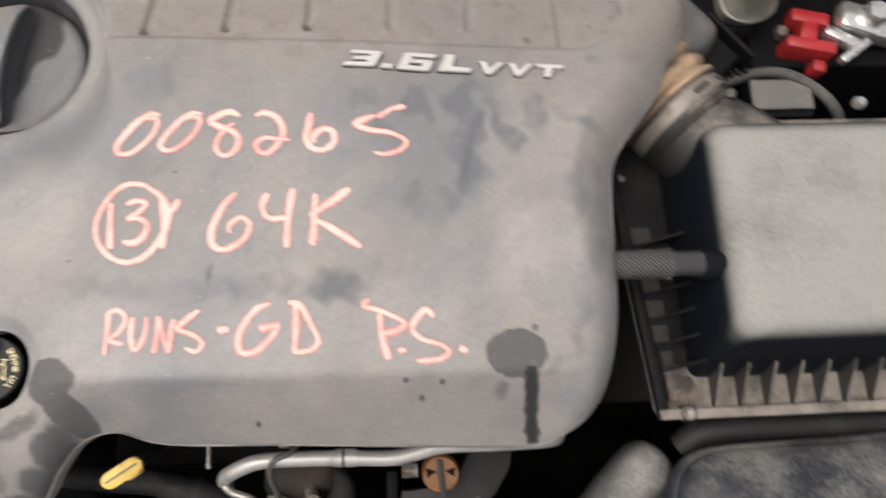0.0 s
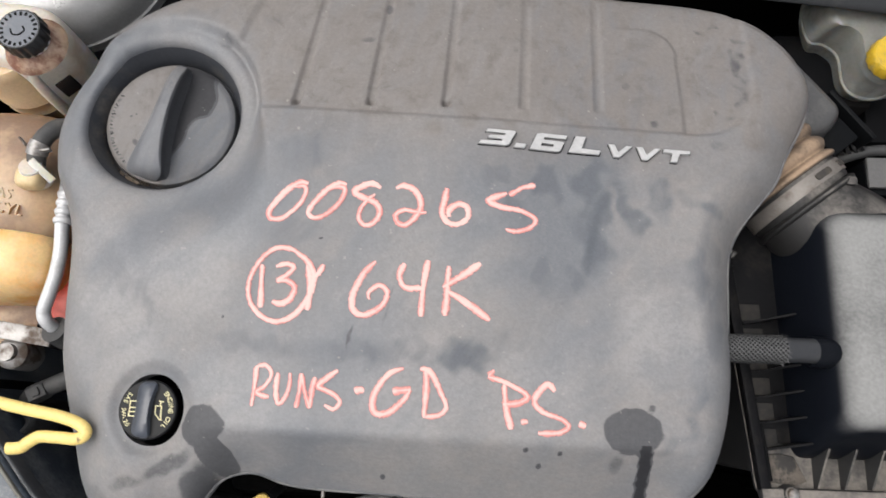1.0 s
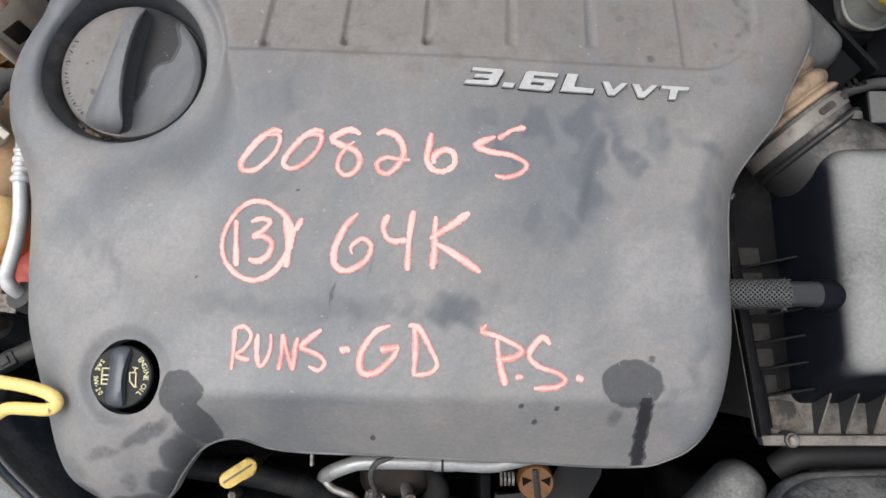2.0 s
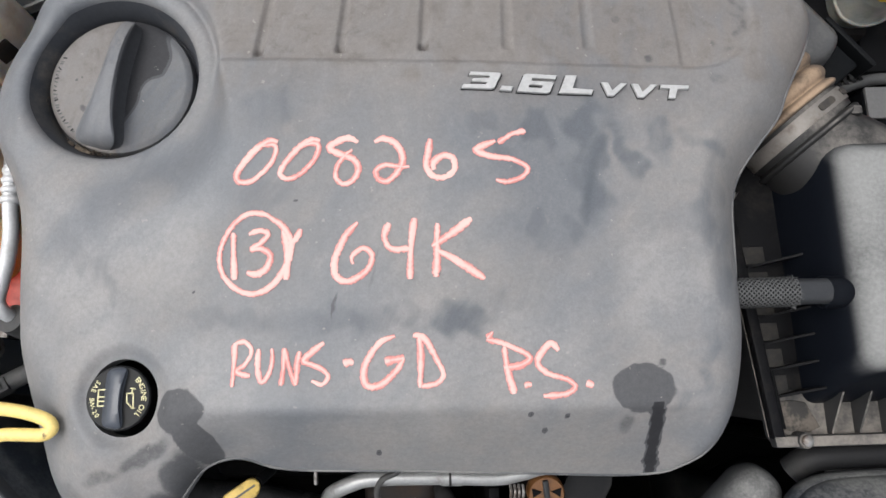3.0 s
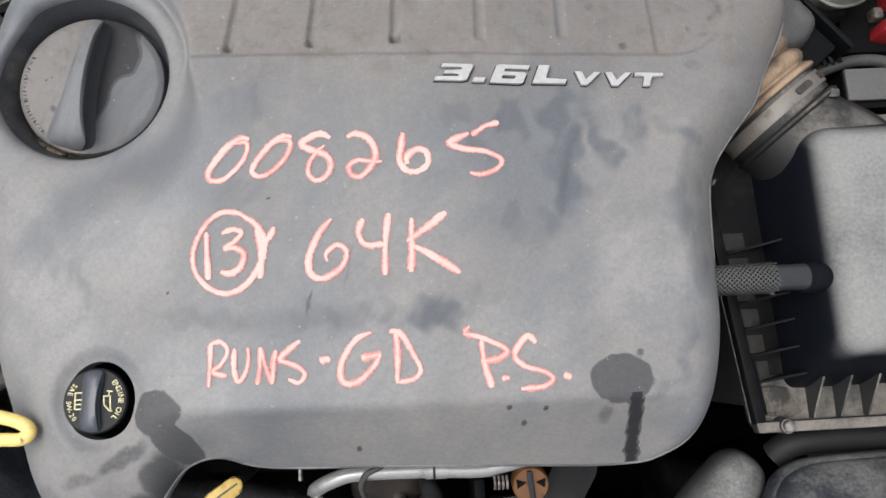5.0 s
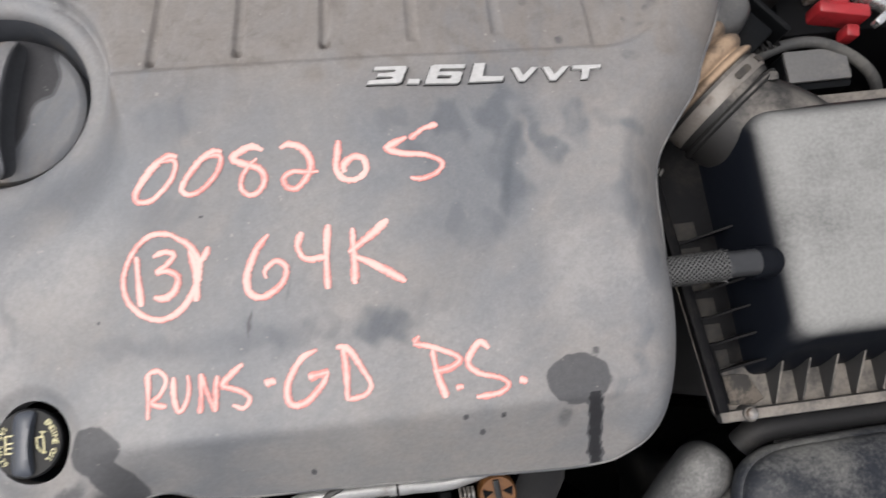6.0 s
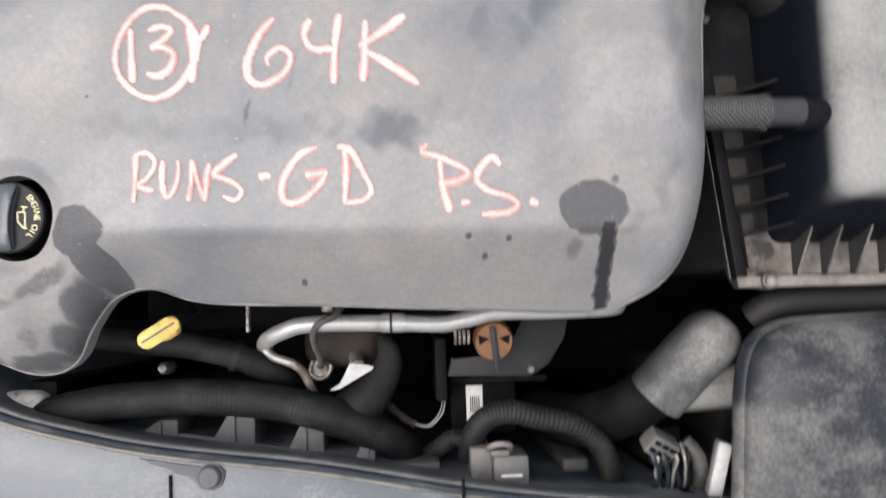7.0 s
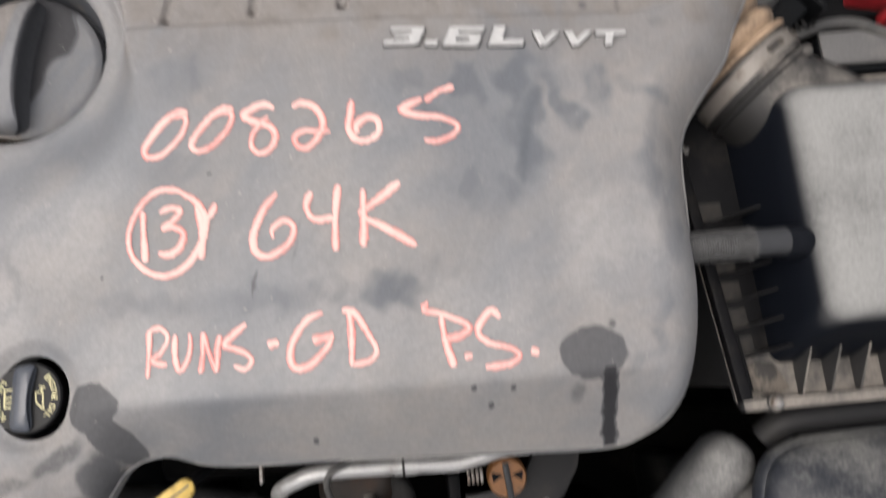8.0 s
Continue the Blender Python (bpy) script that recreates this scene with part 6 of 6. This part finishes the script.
thermostat = thing("hose_end_casting", (-0.225, -0.02, 0.80), "rough cast aluminium hose end", "casting")
part("casting", lobe(-0.2400, -0.0360, 0.836, 0.0225, 0.0165, 0.015), M["cast"], thermostat, angle=180)
part("stub", block(-0.24, -0.215, -0.035, -0.012, 0.34, 0.835, 0.005), M["soot"], thermostat)

small_hose = thing("heater_hose", (-0.09, 0.01, 0.85), "thin black hose in a woven cover below the dipstick", "hose")
part("hose", tube([(-0.22, 0.022, 0.80), (-0.173, 0.021, 0.838), (-0.14, 0.0165, 0.842), (-0.105, 0.012, 0.842), (-0.070, 0.002, 0.838), (-0.045, -0.012, 0.826), (-0.032, -0.022, 0.80), (-0.028, -0.024, 0.70)], 0.0104, 20, 12), M["hose_rubber"], small_hose)
part("braid", wrapped([(-0.173, 0.021, 0.838), (-0.14, 0.0165, 0.842), (-0.105, 0.012, 0.842), (-0.070, 0.002, 0.838), (-0.045, -0.012, 0.826)], 0.0105, 34, 0.20), M["hose_braid"], small_hose, "fine black woven cover")["kind"] = "stuff"
part("pale_bolt", turned([(0.0005, -0.012), (0.0060, -0.012), (0.0060, 0.000), (0.0035, 0.006), (0.0005, 0.007)], (-0.132, -0.006, 0.829), 6), M["steel"], small_hose)

part("hose_band", tube([(-0.0745, 0.0035, 0.8385), (-0.0720, 0.0028, 0.8380), (-0.0695, 0.0020, 0.8375)], 0.0126, 24), M["rubber"], small_hose, "thin dark spring clip")

dip = thing("oil_dipstick", (-0.10, 0.03, 0.80), "yellow plastic oil dipstick handle", "dipstick")
tab = pose(-0.1045, 0.0262, 0.9150, 8, 10, 33)
part("handle", moved(slab(rounded(-0.0165, 0.0140, -0.0066, 0.0062, 0.0058), -0.002, 0.0045, 0.0020), tab), M["yellow_tab"], dip, "faded yellow plastic tab")
part("handle_groove", moved(slab(rounded(-0.0140, 0.0110, -0.0008, 0.0008, 0.0007), 0.0045, 0.0049), tab), M["strip"], dip, "dirty line along the tab")
part("handle_collar", moved(slab(rounded(-0.0035, 0.0115, -0.0082, 0.0010, 0.0042), -0.012, -0.0015, 0.0014), tab), M["yellow_tab"], dip, "round yellow collar under the tab")
part("handle_rim", moved(slab(rounded(-0.0120, 0.0125, -0.0066, 0.0040, 0.0046), -0.0055, -0.0022, 0.0012), tab), M["yellow_tab"], dip)
part("stem", tube([(-0.094, 0.033, 0.912), (-0.088, 0.040, 0.895), (-0.085, 0.046, 0.86), (-0.085, 0.05, 0.60)], 0.0045, 14), M["soot"], dip)

line = thing("metal_coolant_line", (0.07, 0.025, 0.80), "silver aluminium pipe along the front of the engine", "pipe")
part("pipe_run", tube([(-0.056, 0.004, 0.80), (-0.046, 0.014, 0.845), (-0.030, 0.022, 0.858), (-0.008, 0.027, 0.862), (0.05, 0.0265, 0.862), (0.095, 0.0245, 0.862), (0.115, 0.0275, 0.863), (0.140, 0.0325, 0.864), (0.19, 0.0325, 0.864), (0.235, 0.034, 0.858), (0.25, 0.04, 0.80)], 0.0066, 20), M["alloy"], line)
part("collar", tube([(0.048, 0.0265, 0.862), (0.056, 0.0265, 0.862), (0.066, 0.0262, 0.862)], 0.0076, 20), M["alloy"], line)
part("strap", tube([(0.016, 0.040, 0.862), (0.012, 0.033, 0.8705), (0.000, 0.0275, 0.871), (-0.0055, 0.0195, 0.864), (-0.0065, 0.010, 0.850), (-0.0045, 0.000, 0.836), (-0.0050, -0.0085, 0.826)], 0.0026, 12), M["rubber_grey"], line, "thin black strap")
part("feeder", tube([(-0.049, 0.009, 0.84), (-0.042, 0.002, 0.841), (-0.034, -0.0015, 0.841), (-0.025, -0.005, 0.841), (-0.017, -0.012, 0.840), (-0.013, -0.021, 0.838), (-0.010, -0.032, 0.825)], 0.0036, 16), M["steel"], line, "thin bent metal pipe")
part("plate", block(0.048, 0.070, 0.040, 0.048, 0.862, 0.868, 0.001), M["white"], line, "pale metal tab")
part("stay", block(0.05, 0.064, 0.02, 0.033, 0.62, 0.857, 0.002), M["soot"], line)

part("upright_tab", block(-0.0605, -0.0575, 0.022, 0.050, 0.847, 0.853, 0.001), M["steel"], line, "small steel tab")
part("dark_band", tube([(0.0545, 0.0262, 0.862), (0.0555, 0.0262, 0.862), (0.0565, 0.0262, 0.862)], 0.0079, 20), M["rubber"], line)
part("boss", block(0.0, 0.010, 0.036, 0.046, 0.62, 0.858, 0.002), M["steel"], line)

sensor = thing("oxygen_sensor", (0.015, -0.005, 0.80), "small steel sensor with a nut in a rusty casting", "sensor")
part("casting", lobe(0.012, 0.010, 0.795, 0.034, 0.022, 0.022), M["rust"], sensor, angle=180)
part("nut", turned([(0.001, 0), (0.010, 0), (0.010, 0.006), (0.0065, 0.008), (0.0065, 0.016), (0.001, 0.016)], (-0.006, -0.011, 0.806), 6), M["steel"], sensor)
part("hook", tube([(-0.012, -0.004, 0.824), (-0.014, -0.014, 0.823), (-0.007, -0.019, 0.823), (0.001, -0.015, 0.823), (0.003, -0.008, 0.822)], 0.0018, 10), M["steel"], sensor, "curved steel tab")
foil = slab([(0.0207, -0.0055), (0.031, -0.0062), (0.0398, -0.0086), (0.0384, -0.0121), (0.0305, -0.0150), (0.0236, -0.0196), (0.0125, -0.0261), (0.0030, -0.0282), (0.0060, -0.0250), (0.0130, -0.0215), (0.0170, -0.0135)], 0.8435, 0.8455, 0.0006)
for v in foil.verts:
    v.co.z += 0.10 * (v.co.y + 0.02) - 2.2 * (v.co.x - 0.022) ** 2 * 10
part("white_sleeve", foil, M["pale_metal"], sensor, "crumpled white heat foil")
part("lead", tube([(0.0700, -0.0620, 0.800), (0.0836, -0.0652, 0.801), (0.0935, -0.0575, 0.802), (0.0982, -0.0475, 0.800), (0.099, -0.030, 0.78)], 0.0009, 10), M["wire_white"], sensor, "thin white wire")
part("lead", tube([(0.0700, -0.0610, 0.799), (0.0820, -0.0640, 0.800), (0.0905, -0.0575, 0.802), (0.0955, -0.0480, 0.802), (0.098, -0.030, 0.78)], 0.0007, 10), M["wire_white"], sensor, "thin white wire")
part("lead_ferrule", tube([(0.044, -0.040, 0.796), (0.0508, -0.0476, 0.798), (0.0632, -0.0575, 0.800), (0.0720, -0.0625, 0.800)], lambda t: 0.0036 + 0.0006 * math.cos(2 * math.pi * 3 * t), 14, 12), M["rust"], sensor, "rusty crimped ferrule")
part("lead_strap", block(0.0935, 0.0995, -0.046, 0.004, 0.788, 0.796, 0.002), M["black"], sensor, "flat black strap")
part("mount", block(-0.01, 0.03, 0.0, 0.03, 0.60, 0.785, 0.004), M["rust"], sensor)
part("sleeve_stem", tube([(0.027, -0.009, 0.842), (0.024, -0.004, 0.82), (0.02, 0.004, 0.80)], 0.006, 14), M["steel"], sensor)

plug = thing("orange_plug", (0.137, 0.012, 0.80), "round orange-brown plastic plug with dark wedges", "plug")
part("disc", moved(turned([(0.001, -0.008), (0.0158, -0.008), (0.0158, 0.002), (0.0145, 0.004), (0.001, 0.004)], (0, 0, 0), 36), pose(0.1365, 0.0100, 0.857, 14, 0, 0)), M["orange"], plug)
for s in (-1, 1):
    part("wedge", moved(slab([(s * 0.004, 0.003), (s * 0.0125, 0.006), (s * 0.0115, -0.002)], 0.0035, 0.0050), pose(0.1365, 0.0100, 0.857, 14, 0, 0)), M["soot"], plug)
part("divider", moved(block(-0.0024, 0.0024, -0.024, 0.013, 0.003, 0.0068, 0.0010), pose(0.1365, 0.0100, 0.857, 14, 0, 6)), M["grey_dark"], plug)
part("stub", block(0.126, 0.147, 0.002, 0.018, 0.60, 0.850, 0.004), M["soot"], plug)
for k in range(4):
    part("spring", tube([(0.1055 + 0.0034 * k, 0.009, 0.868), (0.1055 + 0.0034 * k, 0.014, 0.872), (0.1055 + 0.0034 * k, 0.019, 0.868)], 0.0012, 8), M["steel"], plug)

bracket = thing("support_bracket", (0.14, 0.0, 0.80), "black metal support bracket in front of the engine", "bracket")
part("arm", slab([(0.100, -0.020), (0.170, -0.022), (0.186, -0.012), (0.200, 0.010), (0.204, 0.030), (0.165, 0.030), (0.150, -0.004), (0.104, -0.004)], 0.822, 0.830, 0.002), M["rubber"], bracket)
part("upright", block(0.090, 0.100, -0.04, 0.012, 0.62, 0.828, 0.002), M["soot"], bracket)
part("face", block(0.104, 0.19, -0.030, -0.024, 0.60, 0.795, 0.002), M["soot"], bracket)
part("pip", turned([(0.001, 0), (0.003, 0), (0.0025, 0.003), (0.001, 0.003)], (0.170, -0.016, 0.830), 12), M["grey_plastic"], bracket)

coil = thing("ignition_module", (0.13, -0.05, 0.70), "black module with a small white label", "module")
part("body", block(0.104, 0.165, -0.078, -0.030, 0.34, 0.772, 0.004), M["soot"], coil)
label_ob = part("paper_label", block(0.119, 0.134, -0.067, -0.034, 0.7722, 0.7732, 0.0003), M["white"], coil, "white paper label with printed lines")
for k in range(5):
    part("print_line", block(0.1225 + 0.0019 * k, 0.1234 + 0.0019 * k, -0.058, -0.044, 0.7733, 0.7737, 0.0), M["soot"], label_ob)

harness = thing("wiring_harness", (0.17, -0.06, 0.78), "black corrugated wiring harness with a grey connector", "harness")
part("loom", tube([(0.118, -0.088, 0.815), (0.120, -0.070, 0.828), (0.130, -0.055, 0.836), (0.148, -0.049, 0.838), (0.175, -0.055, 0.836), (0.205, -0.063, 0.832), (0.226, -0.080, 0.826), (0.238, -0.105, 0.815), (0.242, -0.13, 0.80)], lambda t: 0.0098 + 0.0003 * math.cos(2 * math.pi * 60 * t), 20, 30), M["rubber"], harness, angle=180)
part("branch", tube([(0.118, -0.075, 0.825), (0.104, -0.072, 0.82), (0.094, -0.080, 0.812), (0.085, -0.088, 0.80)], lambda t: 0.0072 + 0.0007 * math.cos(2 * math.pi * 16 * t), 18, 22), M["rubber"], harness, angle=180)
conn = part("connector", joined(block(0.116, 0.134, -0.112, -0.076, 0.80, 0.846, 0.002), block(0.134, 0.163, -0.112, -0.082, 0.80, 0.850, 0.003)), M["grey_plastic"], harness, "grey plastic connector")
part("latch", tube([(0.131, -0.078, 0.845), (0.132, -0.073, 0.855), (0.140, -0.071, 0.858), (0.147, -0.073, 0.855), (0.148, -0.079, 0.846)], 0.0024, 12), M["grey_plastic"], conn)
part("latch_bridge", block(0.132, 0.147, -0.082, -0.077, 0.845, 0.853, 0.0012), M["grey_plastic"], conn)
part("print_bar", block(0.140, 0.157, -0.0985, -0.0965, 0.8502, 0.8506, 0.0), M["white"], conn)
part("stay", block(0.12, 0.16, -0.112, -0.085, 0.34, 0.80, 0.003), M["soot"], harness)

plugs = thing("lamp_plug", (0.29, -0.09, 0.75), "grey wiring plug with thin coloured leads", "plug")
pm = pose(0.2735, -0.0805, 0.838, 24, 12, -30)
head = part("head", moved(block(-0.013, 0.013, -0.009, 0.009, -0.010, 0.007, 0.0018), pm), M["grey_plastic"], plugs)
for k in range(6):
    part("cell", moved(block(-0.0030, 0.0030, -0.0020, 0.0020, 0.0066, 0.0078, 0.0003), pm @ pose(-0.0075 + 0.0075 * (k % 3), -0.0038 + 0.0076 * (k // 3), 0)), M["soot"], head)
rnd = random.Random(11)
for k in range(9):
    x = 0.2665 + 0.0036 * k
    part("lead", tube([(x, -0.080, 0.834), (x + rnd.uniform(-0.004, 0.004), -0.090, 0.842 + rnd.uniform(-0.006, 0.003)), (x + rnd.uniform(-0.003, 0.006), -0.102, 0.838 + rnd.uniform(-0.006, 0.003)), (x + 0.004, -0.118, 0.826), (x + 0.006, -0.14, 0.79), (x + 0.006, -0.15, 0.70)], 0.0014 if k % 3 else 0.0026, 10), M[("wire_blue", "wire_white", "rubber")[k % 3]], plugs)
part("sheath", tube([(0.296, -0.078, 0.832), (0.306, -0.092, 0.834), (0.310, -0.11, 0.826), (0.311, -0.13, 0.80), (0.311, -0.14, 0.70)], 0.0062, 16), M["rubber_grey"], plugs)
part("stay", block(0.27, 0.30, -0.10, -0.07, 0.34, 0.815, 0.003), M["soot"], plugs)
post2 = thing("upright_tab", (0.205, -0.085, 0.70), "dark grey upright plastic tab", "tab")
part("tab", block(0.192, 0.214, -0.100, -0.088, 0.34, 0.838, 0.004, 3), M["grey_dark"], post2)

# ---- resonator elbow and the large black box in the near corner ----
elbow = thing("charge_elbow", (0.28, 0.0, 0.82), "dusty grey capped elbow pipe", "pipe")
part("barrel", tube([(0.271, -0.040, 0.840), (0.279, -0.030, 0.845), (0.291, -0.015, 0.851), (0.304, -0.001, 0.856), (0.316, 0.010, 0.857), (0.327, 0.021, 0.857)], lambda t: 0.0245 * (1 if t < 0.72 else math.sqrt(max(1 - ((t - 0.72) / 0.285) ** 2, 0.02))), 36, 10), M["pipe_dusty"], elbow, "dusty grey pipe with a rounded end", angle=180)
part("hose", tube([(0.280, -0.029, 0.838), (0.258, -0.048, 0.826), (0.238, -0.060, 0.806), (0.214, -0.066, 0.79), (0.195, -0.066, 0.72), (0.19, -0.066, 0.60)], 0.0225, 28), M["soot"], elbow)
part("cross_pipe", tube([(0.278, -0.036, 0.828), (0.305, -0.034, 0.830), (0.345, -0.032, 0.830)], 0.0215, 32), M["pipe_dusty"], elbow, "dusty grey side pipe")

big = thing("corner_box", (0.43, -0.07, 0.60), "large rounded black plastic box with dust and smears", "box")
def corner(grow, z):
    base = spline([(0.308, -0.16), (0.310, -0.10), (0.3125, -0.064), (0.3150, -0.034), (0.3200, -0.008), (0.3285, 0.0085), (0.3440, 0.0185), (0.372, 0.0235), (0.46, 0.026), (0.60, 0.026), (0.64, -0.02), (0.65, -0.12), (0.60, -0.20), (0.36, -0.205)], 6, True)
    c = np.array((0.46, -0.09))
    d = base - c
    n = np.linalg.norm(d, axis=1, keepdims=True)
    return [tuple(q) for q in c + d * (1 - grow / n)], z
part("shell", lofted([corner(0.07, 0.34), corner(0.05, 0.80), corner(0.016, 0.868), corner(0.0, 0.886), corner(0.0005, 0.893), corner(0.003, 0.8975), corner(0.008, 0.899)]), M["box_black"], big, angle=70)
part("lid", lofted([corner(0.0045, 0.894), corner(0.0040, 0.8995), corner(0.0060, 0.9040), corner(0.011, 0.9085), corner(0.020, 0.9135), corner(0.034, 0.9185), corner(0.055, 0.9230), corner(0.08, 0.926), corner(0.11, 0.927)]), M["box_black"], big, "bulging smeared lid", angle=70)
part("lid_seam", tube([(0.32, -0.135, 0.9165), (0.38, -0.132, 0.925), (0.45, -0.128, 0.9275), (0.52, -0.126, 0.9275)], 0.0008, 8), M["grey_plastic"], big)
part("moulding_seam", tube([(0.268, -0.052, 0.845), (0.284, -0.050, 0.852), (0.294, -0.033, 0.8535), (0.318, -0.031, 0.8525), (0.334, -0.030, 0.851)], 0.0007, 8), M["pipe_dusty"], elbow, "raised moulding seam")
under = thing("intake_duct_hose", (0.47, 0.03, 0.34), "black ribbed duct hose below the air filter box", "hose")
part("hose", tube([(0.345, 0.022, 0.862), (0.36, 0.033, 0.872), (0.40, 0.036, 0.876), (0.5, 0.036, 0.876), (0.62, 0.036, 0.876)], 0.0115, 24), M["rubber"], under)
part("hose", tube([(0.37, 0.022, 0.865), (0.40, 0.0245, 0.868), (0.5, 0.0245, 0.868), (0.62, 0.0245, 0.868)], 0.009, 20), M["rubber"], under)
part("stay", block(0.45, 0.48, 0.026, 0.040, 0.34, 0.866, 0.003), M["soot"], under)
tag = thing("white_tag", (0.315, -0.1, 0.80), "white plastic tag beside the corner box", "tag")
part("tag", moved(block(-0.0055, 0.0055, -0.022, 0.022, -0.03, 0.0, 0.002), pose(0.314, -0.098, 0.858, 0, -18, -16)), M["pale_metal"], tag)
